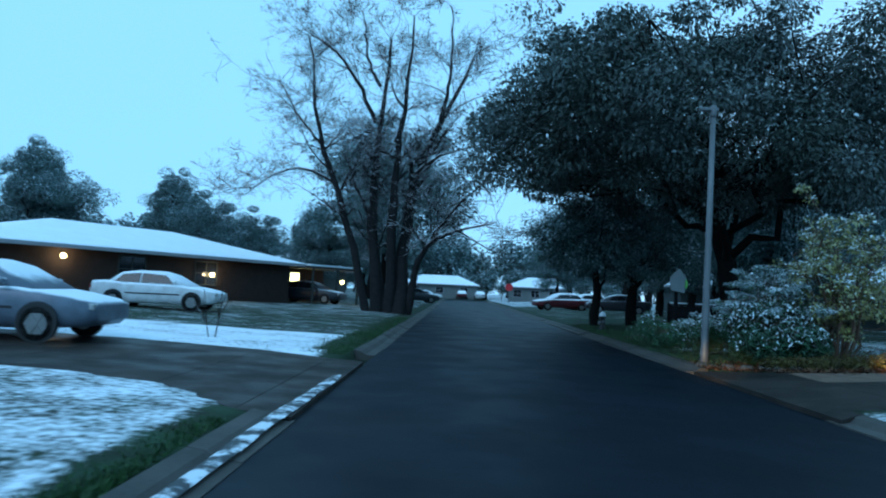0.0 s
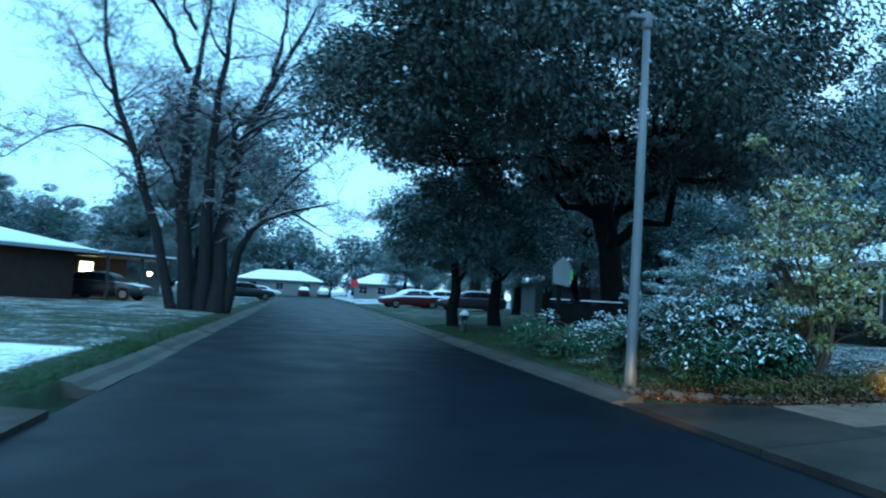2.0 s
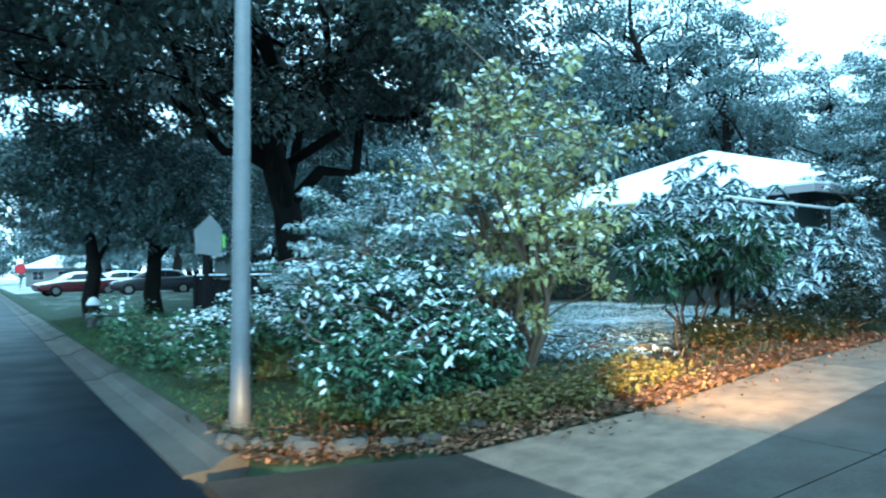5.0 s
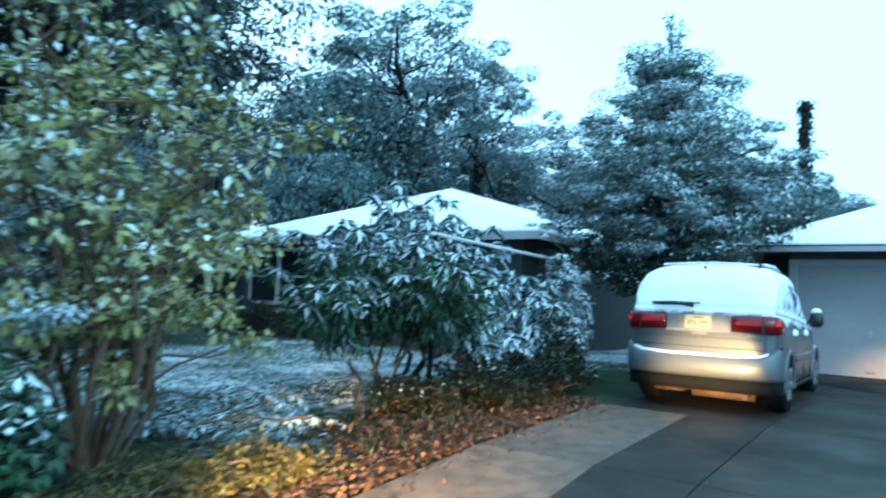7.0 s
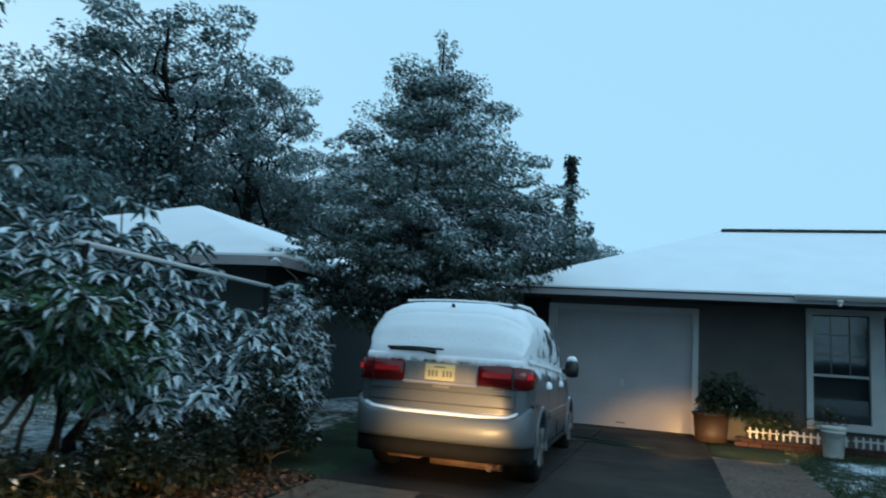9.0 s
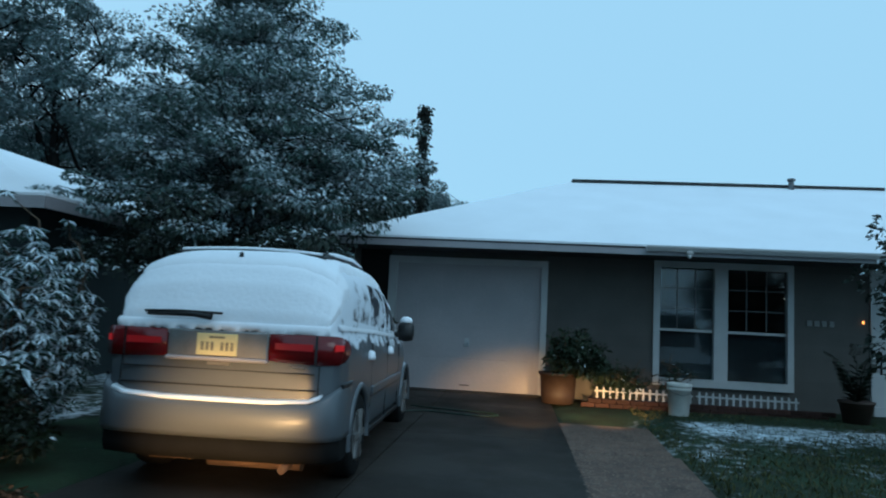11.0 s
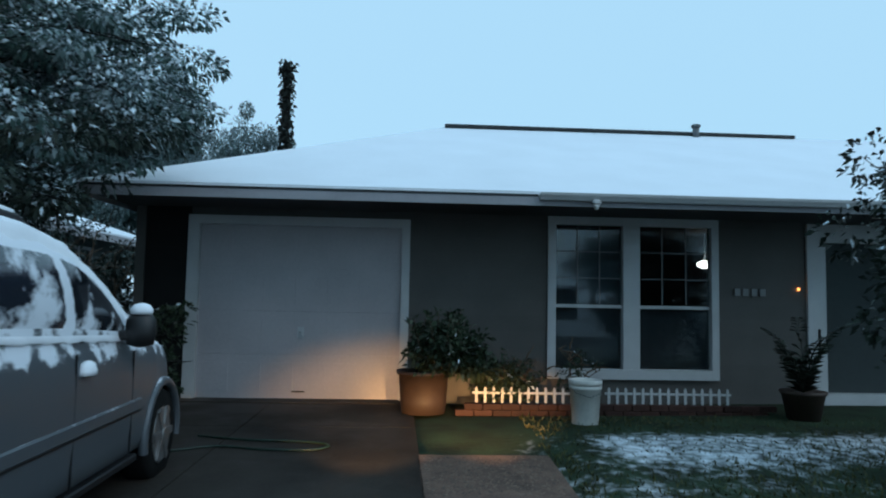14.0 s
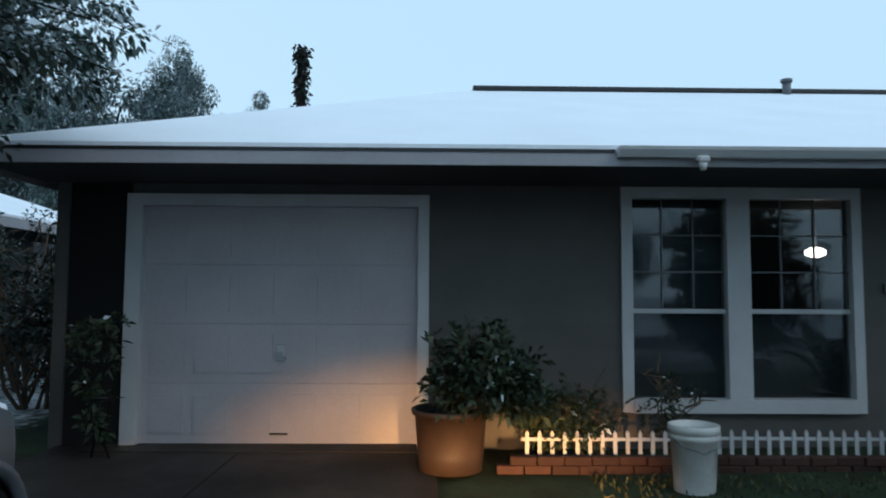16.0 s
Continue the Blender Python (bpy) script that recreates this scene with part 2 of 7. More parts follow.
# paler and bluer than near leaves: haze is put into the colour
LEAF_FAR = leafmat("hazed_tree_leaves", (0.07, 0.115, 0.11), 0.3, frost=0.22, patch=0.5)
LEAF_POT = leafmat("pot_plant_leaves", (0.028, 0.045, 0.025))
LEAF_DEAD = leafmat("fallen_leaves", (0.1, 0.05, 0.026), 0.7)
GRASS = leafmat("grass_blades", (0.036, 0.075, 0.024))
SNOWLEAF = mat("snow_on_leaves", (0.6, 0.68, 0.73), 0.8, 0, 0.12, 3, 30, 0)


def car_paint(name, color, metal=0.5):
    m = mat(name, color, 0.45, metal, 0.06, 2, 60, 0.0)
    b = m.node_tree.nodes["Principled BSDF"]
    b.inputs["Coat Weight"].default_value, b.inputs["Coat Roughness"].default_value = 0.12, 0.2
    return m


PAINT_VAN = car_paint("champagne_car_paint", (0.1, 0.112, 0.125), 0.25)
PAINT_SILVER = snowed("silver_car_paint_under_snow", (0.12, 0.14, 0.18), 0.6, 0.85, 3, 0.3, rough=0.35, metal=0.3)
PAINT_WHITE = snowed("white_car_paint_under_snow", (0.6, 0.62, 0.64), 0.35, 0.65, 3, 0.3, rough=0.35)
PAINT_DARK = snowed("black_car_paint_under_snow", (0.02, 0.022, 0.03), 0.75, 1.0, 3, 0.3, rough=0.3)
PAINT_RED = snowed("red_car_paint_under_snow", (0.08, 0.012, 0.018), 0.2, 0.5, 3, 0.3, rough=0.3)
CAR_GLASS = mat("dark_car_glass", (0.012, 0.014, 0.018), 0.08, 0, 0.1, 3, 20, 0)
def dusted(name, color, cover, patch, rough):
    """A dark or painted surface with torn patches of wind-blown snow."""
    m = mat(name, color, rough, 0, 0.2, 3, 30, 0)
    n, l = m.node_tree.nodes, m.node_tree.links
    b = n["Principled BSDF"]
    src = b.inputs["Base Color"].links[0].from_socket
    co, nz, rg, mx = n.new("ShaderNodeTexCoord"), n.new("ShaderNodeTexNoise"), n.new("ShaderNodeMapRange"), n.new("ShaderNodeMix")
    nz.inputs["Scale"].default_value, nz.inputs["Detail"].default_value, nz.inputs["Roughness"].default_value = patch, 7, 0.65
    l.new(co.outputs["Object"], nz.inputs["Vector"])
    rg.inputs["From Min"].default_value, rg.inputs["From Max"].default_value = 0.62 - cover * 0.3, 0.72 - cover * 0.3
    l.new(nz.outputs[0], rg.inputs[0])
    mx.data_type = "RGBA"
    l.new(rg.outputs[0], mx.inputs["Factor"])
    l.new(src, mx.inputs["A"])
    mx.inputs["B"].default_value = (0.7, 0.74, 0.8, 1)
    l.new(mx.outputs["Result"], b.inputs["Base Color"])
    rr = n.new("ShaderNodeMapRange")
    rr.inputs["To Min"].default_value, rr.inputs["To Max"].default_value = rough, 0.8
    l.new(rg.outputs[0], rr.inputs[0])
    l.new(rr.outputs[0], b.inputs["Roughness"])
    return m


SLUSH = dusted("grey_slush", (0.025, 0.03, 0.035), 0.55, 4.0, 0.6)
SIDE_GLASS = dusted("side_glass_with_torn_snow", (0.015, 0.02, 0.03), 0.5, 3.6, 0.12)
def van_skin(name, color):
    """Metallic paint that carries blown snow above the waist and on what faces up, torn into patches below it."""
    m = car_paint(name, color, 0.25)
    n, l = m.node_tree.nodes, m.node_tree.links
    b = n["Principled BSDF"]
    src = b.inputs["Base Color"].links[0].from_socket
    co, geo, sz, sn = n.new("ShaderNodeTexCoord"), n.new("ShaderNodeNewGeometry"), n.new("ShaderNodeSeparateXYZ"), n.new("ShaderNodeSeparateXYZ")
    nz = n.new("ShaderNodeTexNoise")
    nz.inputs["Scale"].default_value, nz.inputs["Detail"].default_value, nz.inputs["Roughness"].default_value = 4.5, 8, 0.68
    l.new(co.outputs["Object"], nz.inputs["Vector"])
    l.new(co.outputs["Object"], sz.inputs[0])
    l.new(geo.outputs["Normal"], sn.inputs[0])
    h = n.new("ShaderNodeMapRange")
    h.inputs["From Min"].default_value, h.inputs["From Max"].default_value, h.inputs["To Min"].default_value, h.inputs["To Max"].default_value = 0.82, 1.37, -0.5, 0.46
    l.new(sz.outputs["Z"], h.inputs[0])
    up, full = n.new("ShaderNodeMath"), n.new("ShaderNodeMath")
    up.operation = full.operation = "MULTIPLY_ADD"
    l.new(sn.outputs["Z"], up.inputs[0])
    up.inputs[1].default_value = 0.55
    l.new(h.outputs[0], up.inputs[2])
    l.new(nz.outputs[0], full.inputs[0])
    full.inputs[1].default_value = 1.7
    l.new(up.outputs[0], full.inputs[2])
    rg, mx = n.new("ShaderNodeMapRange"), n.new("ShaderNodeMix")
    rg.inputs["From Min"].default_value, rg.inputs["From Max"].default_value = 0.84, 0.96
    l.new(full.outputs[0], rg.inputs[0])
    mx.data_type = "RGBA"
    l.new(rg.outputs[0], mx.inputs["Factor"])
    l.new(src, mx.inputs["A"])
    mx.inputs["B"].default_value = (0.74, 0.78, 0.84, 1)
    l.new(mx.outputs["Result"], b.inputs["Base Color"])
    rr, mt = n.new("ShaderNodeMapRange"), n.new("ShaderNodeMapRange")
    rr.inputs["To Min"].default_value, rr.inputs["To Max"].default_value = 0.42, 0.85
    mt.inputs["To Min"].default_value, mt.inputs["To Max"].default_value = 0.25, 0.0
    l.new(rg.outputs[0], rr.inputs[0])
    l.new(rg.outputs[0], mt.inputs[0])
    l.new(rr.outputs[0], b.inputs["Roughness"])
    l.new(mt.outputs[0], b.inputs["Metallic"])
    return m


VAN_SKIN = van_skin("champagne_paint_with_blown_snow", (0.095, 0.108, 0.122))
QUARTER_GLASS = dusted("quarter_glass_under_blown_snow", (0.02, 0.025, 0.035), 0.72, 4.5, 0.2)
FRONT_GLASS = dusted("front_glass_with_little_snow", (0.012, 0.015, 0.02), 0.3, 4.0, 0.1)
# unlit lens band: headlamp light thrown back is put in as weak emission
RED_DEEP = glow("headlamp_glint_band", (0.3, 0.003, 0.005), 0.2)
VALANCE = mat("rough_black_plastic", (0.009, 0.009, 0.009), 0.9, 0, 0.3, 6, 60, 0.3, 0.01, 0.1)
RUST = mat("rusty_exhaust", (0.09, 0.05, 0.028), 0.85, 0, 0.5, 8, 50, 0.4)
HOSE = mat("green_hose", (0.008, 0.024, 0.016), 0.5, 0, 0.2, 8, 50, 0)
NUMBER = mat("grey_house_marks", (0.22, 0.22, 0.22), 0.6, 0, 0.1, 8, 50, 0)
RED_LENS = mat("red_lamp_lens", (0.13, 0.005, 0.007), 0.15, 0, 0.2, 8, 60, 0)
# unlit reflector; its emission stands for the headlamps it throws back
RED_BRIGHT = glow("headlamp_glint_red", (0.55, 0.006, 0.008), 0.3)
PLATE = mat("pale_yellow_plate", (0.62, 0.55, 0.28), 0.5, 0, 0.1, 6, 40, 0)
INK = mat("faded_ink", (0.2, 0.18, 0.12), 0.6, 0, 0.1, 6, 40, 0)
BAR = mat("grey_glazing_bars", (0.13, 0.135, 0.14), 0.6, 0, 0.15, 6, 40, 0)
PANE = glass("window_glass")
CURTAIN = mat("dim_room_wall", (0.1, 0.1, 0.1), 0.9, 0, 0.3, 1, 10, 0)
# flat grey that stands in for the reflection on the panes
PANE_GREY = mat("grey_reflection_backing", (0.075, 0.085, 0.09), 0.7, 0, 0.15, 3, 20, 0)
LAMP_WHITE = glow("lit_white_lamp", (1.0, 0.95, 0.85), 5.0)
LAMP_WARM = glow("lit_warm_lamp", (1.0, 0.66, 0.25), 14.0)
LAMP_YELLOW = glow("lit_yellow_lamp", (1.0, 0.8, 0.3), 6.0)
BELL = glow("lit_orange_bell", (1.0, 0.35, 0.08), 4.0)
STOP_RED = mat("red_sign_face", (0.5, 0.03, 0.04), 0.4, 0, 0.1, 3, 30, 0)
LIME = mat("lime_green_edge", (0.25, 0.6, 0.12), 0.5, 0, 0.1, 3, 30, 0)
BOARD_GREY = mat("pale_grey_board", (0.22, 0.24, 0.25), 0.7, 0, 0.15, 2, 20, 0.1)
FENCE_WOOD = mat("dark_weathered_boards", (0.011, 0.011, 0.012), 0.95, 0, 0.4, 3, 40, 0.3, 0.01, 0.1)


# ---- helpers ----
def interp(v, pts):
    return float(np.interp(v, [p[0] for p in pts], [p[1] for p in pts]))


def rise(x):
    """Height of the driveways and yards over the road's crown."""
    if x > 0:
        return interp(x, [(3.9, 0.04), (5, 0.16), (7, 0.28), (10, 0.41), (14, 0.46), (20, 0.54), (40, 0.8), (400, 1.0)])
    return interp(-x, [(2.8, 0.04), (4.5, 0.12), (8, 0.2), (14, 0.3), (40, 0.5), (400, 0.8)])


def part(name, bm, material, parent=None, label=""):
    me = bpy.data.meshes.new(name)
    bm.to_mesh(me)
    bm.free()
    for m in (material if isinstance(material, (list, tuple)) else [material]):
        me.materials.append(m)
    ob = new(name, me)
    ob.parent = parent
    if label:
        ob["label"] = label
    return ob


def thing(name, m=None, label="", category="", group="", kind=""):
    ob = new(name)
    ob.empty_display_size = 0.2
    if m is not None:
        ob.matrix_world = m
    return tagged(ob, label, category, group, kind)


def box(bm, x0, x1, y0, y1, z0, z1, bevel=0.0):
    r = bmesh.ops.create_cube(bm, size=1.0, matrix=Matrix.Translation(((x0 + x1) / 2, (y0 + y1) / 2, (z0 + z1) / 2)) @ Matrix.Diagonal((abs(x1 - x0), abs(y1 - y0), abs(z1 - z0), 1)))
    if bevel:
        es = list({e for v in r["verts"] for e in v.link_edges})
        bmesh.ops.bevel(bm, geom=es, offset=bevel, segments=1, affect="EDGES")
    return bm


def boxed(name, dims, material, parent=None, label="", bevel=0.0):
    return part(name, box(bmesh.new(), *dims, bevel=bevel), material, parent, label)


def lathe(bm, profile, m=None, sides=20):
    """A turned solid round z from (radius, height) pairs, closed at both ends."""
    m = m or Matrix()
    rings = [[bm.verts.new(m @ Vector((r * math.cos(2 * math.pi * k / sides), r * math.sin(2 * math.pi * k / sides), z))) for k in range(sides)] for r, z in profile]
    for a, b in zip(rings, rings[1:]):
        for k in range(sides):
            f = bm.faces.new((a[k], a[(k + 1) % sides], b[(k + 1) % sides], b[k]))
            f.smooth = True
    bm.faces.new(rings[0][::-1])
    bm.faces.new(rings[-1])
    return bm


def rod(bm, a, b, r0, r1=None, sides=8):
    a, b = Vector(a), Vector(b)
    d = b - a
    m = Matrix.Translation(a) @ d.to_track_quat("Z", "Y").to_matrix().to_4x4()
    return lathe(bm, [(r0, 0), (r0 if r1 is None else r1, d.length)], m, sides)


def prism(bm, loop, axis_vec):
    """A solid from a flat loop of points pushed along a vector."""
    a = [bm.verts.new(p) for p in loop]
    b = [bm.verts.new(Vector(p) + Vector(axis_vec)) for p in loop]
    bm.faces.new(a)
    bm.faces.new(b[::-1])
    for k in range(len(a)):
        bm.faces.new((a[k], b[k], b[(k + 1) % len(a)], a[(k + 1) % len(a)]))
    bmesh.ops.recalc_face_normals(bm, faces=bm.faces[:])
    return bm


def mesh_np(name, verts, faces, mats, index=None, parent=None, smooth=False):
    """One mesh object from arrays of vertices and of equal-sided faces."""
    me = bpy.data.meshes.new(name)
    verts, faces = np.asarray(verts, np.float32), np.asarray(faces, np.int32)
    k = faces.shape[1]
    me.vertices.add(len(verts))
    me.vertices.foreach_set("co", verts.ravel())
    me.loops.add(faces.size)
    me.loops.foreach_set("vertex_index", faces.ravel())
    me.polygons.add(len(faces))
    me.polygons.foreach_set("loop_start", np.arange(0, faces.size, k, dtype=np.int32))
    if index is not None:
        me.polygons.foreach_set("material_index", np.asarray(index, np.int32))
    if smooth:
        me.polygons.foreach_set("use_smooth", np.ones(len(faces), bool))
    for m in mats:
        me.materials.append(m)
    me.update(calc_edges=True)
    me.validate()
    ob = new(name, me)
    ob.parent = parent
    return ob


class Tubes:
    """Gathers bent, tapering tubes into one mesh."""
    def __init__(self):
        self.v, self.f = [], []

    def add(self, path, radii, sides=6):
        path = [Vector([float(c) for c in p]) for p in path]
        radii = [float(r) for r in radii]
        start = len(self.v)
        up = Vector((0.3, 0.2, 1)).normalized()
        for i, p in enumerate(path):
            d = (path[min(i + 1, len(path) - 1)] - path[max(i - 1, 0)]).normalized()
            s = d.cross(up)
            s = s.normalized() if s.length > 1e-3 else d.orthogonal().normalized()
            t = s.cross(d)
            for k in range(sides):
                a = 2 * math.pi * k / sides
                self.v.append(p + radii[i] * (math.cos(a) * s + math.sin(a) * t))
        for i in range(len(path) - 1):
            for k in range(sides):
                a, b = start + i * sides + k, start + i * sides + (k + 1) % sides
                self.f.append((a, b, b + sides, a + sides))

    def build(self, name, material, parent=None):
        if not self.f:
            return None
        return mesh_np(name, [tuple(v) for v in self.v], self.f, [material], None, parent, True)


def leaves(name, pos, axis, normal, length, width, snow, mats, parent=None, lift=0.012, droop=0.25, puff=1.0):
    """Folded leaves: two triangles each; those marked in snow carry a second, white layer above."""
    pos, axis, normal = (np.asarray(a, float) for a in (pos, axis, normal))
    n = len(pos)
    axis = axis / (np.linalg.norm(axis, axis=1, keepdims=True) + 1e-9)
    side = np.cross(axis, normal)
    side /= np.linalg.norm(side, axis=1, keepdims=True) + 1e-9
    up = np.cross(side, axis)
    L, W = np.broadcast_to(length, n)[:, None], np.broadcast_to(width, n)[:, None]
    mid = pos + axis * L * 0.5 + up * L * 0.06
    tip = pos + axis * L - np.array([0, 0, 1.0]) * L * droop
    lf, rt = mid - side * W * 0.5 - up * W * 0.12, mid + side * W * 0.5 - up * W * 0.12
    v = np.stack([pos, rt, tip, lf], 1)
    snow = np.asarray(snow, bool)
    sv = v[snow] * 1.0
    c = sv.mean(1, keepdims=True)
    sv = c + (sv - c) * 1.02 + np.array([0, 0, lift])
    if puff > 1:                       # snow that bulges over the leaf's sides
        over = side[snow] * W[snow] * 0.5 * (puff - 1)
        sag = np.array([0, 0, 1.0]) * W[snow] * 0.3
        sv[:, 1] += over - sag
        sv[:, 3] -= over + sag
    allv = np.concatenate([v.reshape(-1, 3), sv.reshape(-1, 3)])
    base = np.arange(len(allv) // 4) * 4
    f = np.stack([base, base + 1, base + 2, base, base + 2, base + 3], 1).reshape(-1, 3)
    idx = np.r_[np.zeros(2 * n, int), np.full(2 * len(sv), 1)]
    return mesh_np(name, allv, f, mats, idx, parent)


RNG = np.random.default_rng(7)


def unit(n):
    v = RNG.normal(size=(n, 3))
    return v / np.linalg.norm(v, axis=1, keepdims=True)


def patchy(p, scale=3.0, seed=0.0):
    """A smooth random value near 0 to 1 for places, for snow that lies in clumps."""
    x, y, z = p[:, 0] * scale + seed, p[:, 1] * scale + 2 * seed, p[:, 2] * scale
    return 0.5 + 0.22 * (np.sin(x + 1.3 * np.sin(1.7 * y)) + np.sin(1.3 * y + 1.1 * np.sin(1.9 * z + x)) + np.sin(1.9 * z + 0.7 * x)) / 1.2


def curve_pts(a, b, sag, n=5, wob=0.1):
    a, b = np.asarray(a, float), np.asarray(b, float)
    ts = np.linspace(0, 1, n)
    length = np.linalg.norm(b - a)
    p = a + (b - a) * ts[:, None]
    p[:, 2] += sag * length * np.sin(ts * math.pi)
    p[1:-1] += RNG.normal(size=(n - 2, 3)) * wob * length * 0.25
    return p


def split_tubes(ob, stems, limbs, twigs, bark, names=("trunk", "limb", "twig_mass")):
    for t in stems:
        t.build(names[0], bark, ob)
    for t in limbs:
        t.build(names[1], bark, ob)
    tw = twigs.build(names[2], bark, ob)
    if tw:
        tw["kind"] = "stuff"


def bough_leaves(c, rad, per, leaf, snow, mats, parent, flat=0.55, name="crown", aspect=0.5, hang=0.2, top=0.0):
    """Leaves gathered in boughs: flattened tufts with snow on their upper sides and dark gaps between."""
    k = len(c)
    m = k * per
    d = unit(m)
    u = RNG.uniform(0.1, 1, m) ** 0.4
    R = np.repeat(rad * RNG.uniform(0.55, 1.25, k), per)[:, None]
    skew = np.repeat(RNG.normal(size=(k, 3)) * 0.35, per, 0)
    off = (d + skew) * (u[:, None] * R) * [1, 1, flat]
    pos = np.repeat(c, per, 0) + off
    ax = d + unit(m) * 0.8
    ax[:, 2] -= hang
    nm = unit(m) * 0.9 + [0, 0, 0.8]
    load = np.repeat(RNG.uniform(0.3, 1.5, k), per)
    cap = off[:, 2] / (R[:, 0] * flat)
    sn = RNG.uniform(size=m) < np.clip(2.2 * snow * load, 0, 1) * np.clip(0.25 + 2.2 * cap + 1.2 * (patchy(pos, 1.6 / rad, c[0, 0]) - 0.5), 0.02, 1)
    if top:
        sn &= RNG.uniform(size=m) < np.clip(2.3 * pos[:, 2] / top - 0.85, 0.02, 1)
    ln = leaf * RNG.uniform(0.6, 1.3, m)
    keep = pos[:, 2] > 0.05
    return leaves(name, pos[keep], ax[keep], nm[keep], ln[keep], ln[keep] * aspect, sn[keep], mats, parent, lift=0.1 * leaf)


def leafy_tree(name, base, trunk_r, crown, limbs, boughs, per, leaf, mats, bark, snow=0.3, rad=0.8, flat=0.55, taper=0.0, label="", category="tree", group="", fork=0.3, low=-1.0, stems=1, hollow=0.3, sweeps=()):
    """A broadleaf tree: trunk, bent limbs with side branches, and a crown of leafy boughs with an uneven outline.
    crown: centre over the base and three radii. low: how far down the boughs reach. taper: how far it narrows to the top."""
    ob = thing(name, pose(*base), label, category, group)
    cc, cr = np.array(crown[:3], float), np.array(crown[3:], float)
    trunks, arms, twigs, ends, starts = [], [], Tubes(), [], []
    for s in range(stems):
        off = np.zeros(3) if stems == 1 else np.r_[RNG.normal(size=2) * trunk_r * 1.4, 0]
        top = cc + np.r_[RNG.normal(size=2) * cr[:2] * (0.08 if stems == 1 else 0.4), cr[2] * (0.97 if taper > 0.5 else 0.55)]
        path = curve_pts(off - [0, 0, 0.15], top, 0, 8, 0.07)
        ease = np.linspace(0, 1, 8)[:, None]
        path[:, :2] += (top - off)[:2] * (ease ** 1.9 - ease)
        rr = trunk_r * np.linspace(1.2, 0.12, 8)
        t = Tubes()
        t.add(path, rr, 10)
        trunks.append(t)
        starts.append((path, rr))
    for k in range(limbs):
        path, rr = starts[k % stems]
        i = 7 * (fork + (0.9 - fork) * (k / max(1, limbs - 1)) ** 0.9)
        a = path[int(i)] + (path[min(7, int(i) + 1)] - path[int(i)]) * (i - int(i))
        ang = k * 2.4 + RNG.uniform(-0.4, 0.4)
        dz = RNG.uniform(max(low, -0.35), 0.75)
        d = np.array([math.cos(ang), math.sin(ang), dz])
        b = cc + d / np.linalg.norm(d) * cr * RNG.uniform(0.5, 0.82) * [1 - taper * max(0, dz), 1 - taper * max(0, dz), 1]
        pts = curve_pts(a, b, 0.14, 7, 0.3)
        r = rr[int(i)] * 0.4
        t = Tubes()
        t.add(pts, r * np.linspace(1, 0.2, 7), 7)
        ends.append(pts[-1])
        for j in range(5):
            q = pts[2 + j % 4]
            e = q + unit(1)[0] * cr * RNG.uniform(0.15, 0.32) + [0, 0, 0.04 * cr[2]]
            (t if j < 2 else twigs).add(curve_pts(q, e, 0.08, 5, 0.3), r * 0.34 * np.linspace(1, 0.2, 5), 5)
            ends.append(e)
        arms.append(t)
    for z, b in sweeps:
        i = int(np.argmin(abs(starts[0][0][:, 2] - z)))
        pts = curve_pts(starts[0][0][i], b, 0.1, 9, 0.16)
        t = Tubes()
        t.add(pts, starts[0][1][i] * 0.5 * np.linspace(1, 0.22, 9), 8)
        for j in range(7):
            q = pts[3 + j % 6]
            e = q + unit(1)[0] * [1.6, 1.6, 0.8] + [0, 0, 0.5]
            twigs.add(curve_pts(q, e, 0.12, 5, 0.3), 0.04 * np.linspace(1, 0.25, 5), 5)
            ends.append(e)
        arms.append(t)
    d = unit(boughs * 3)
    d = d[d[:, 2] > low][:boughs]
    n = len(d)
    lump = 0.8 + 0.2 * np.sin(d[:, 0] * 4 + d[:, 2] * 5 + base[0]) * np.cos(d[:, 1] * 5 + base[1] * 2)
    rr = RNG.uniform(hollow, 1.0, n) ** 0.6
    thin = (1 - taper * np.clip(d[:, 2] * rr, -0.2, 1))[:, None]
    c = cc + d * cr * (rr * lump)[:, None] * np.concatenate([thin, thin, np.ones((n, 1))], 1)
    near = min(len(ends), n // 3)
    c[:near] = np.array(ends)[RNG.permutation(len(ends))[:near]]
    if taper > 0.5:
        path = starts[0][0]
        c = np.concatenate([c, path[4] + (path[7] - path[4]) * RNG.uniform(0, 1, 26)[:, None] ** 0.7 + RNG.normal(size=(26, 3)) * [0.3, 0.3, 0.15]])
    for q in c[near::2]:
        e = np.array(ends)[np.argmin(((np.array(ends) - q) ** 2).sum(1))]
        twigs.add(curve_pts(e, q, 0.04, 4, 0.2), np.linspace(0.03, 0.008, 4) * max(0.6, trunk_r * 3), 3)
    split_tubes(ob, trunks, arms, twigs, bark)
    bough_leaves(c, rad, per, leaf, snow, mats, ob, flat)
    return ob


# ---- ground, road, drives ----
ROAD_L, ROAD_R, ROAD_END = -2.62, 3.95, 116.0


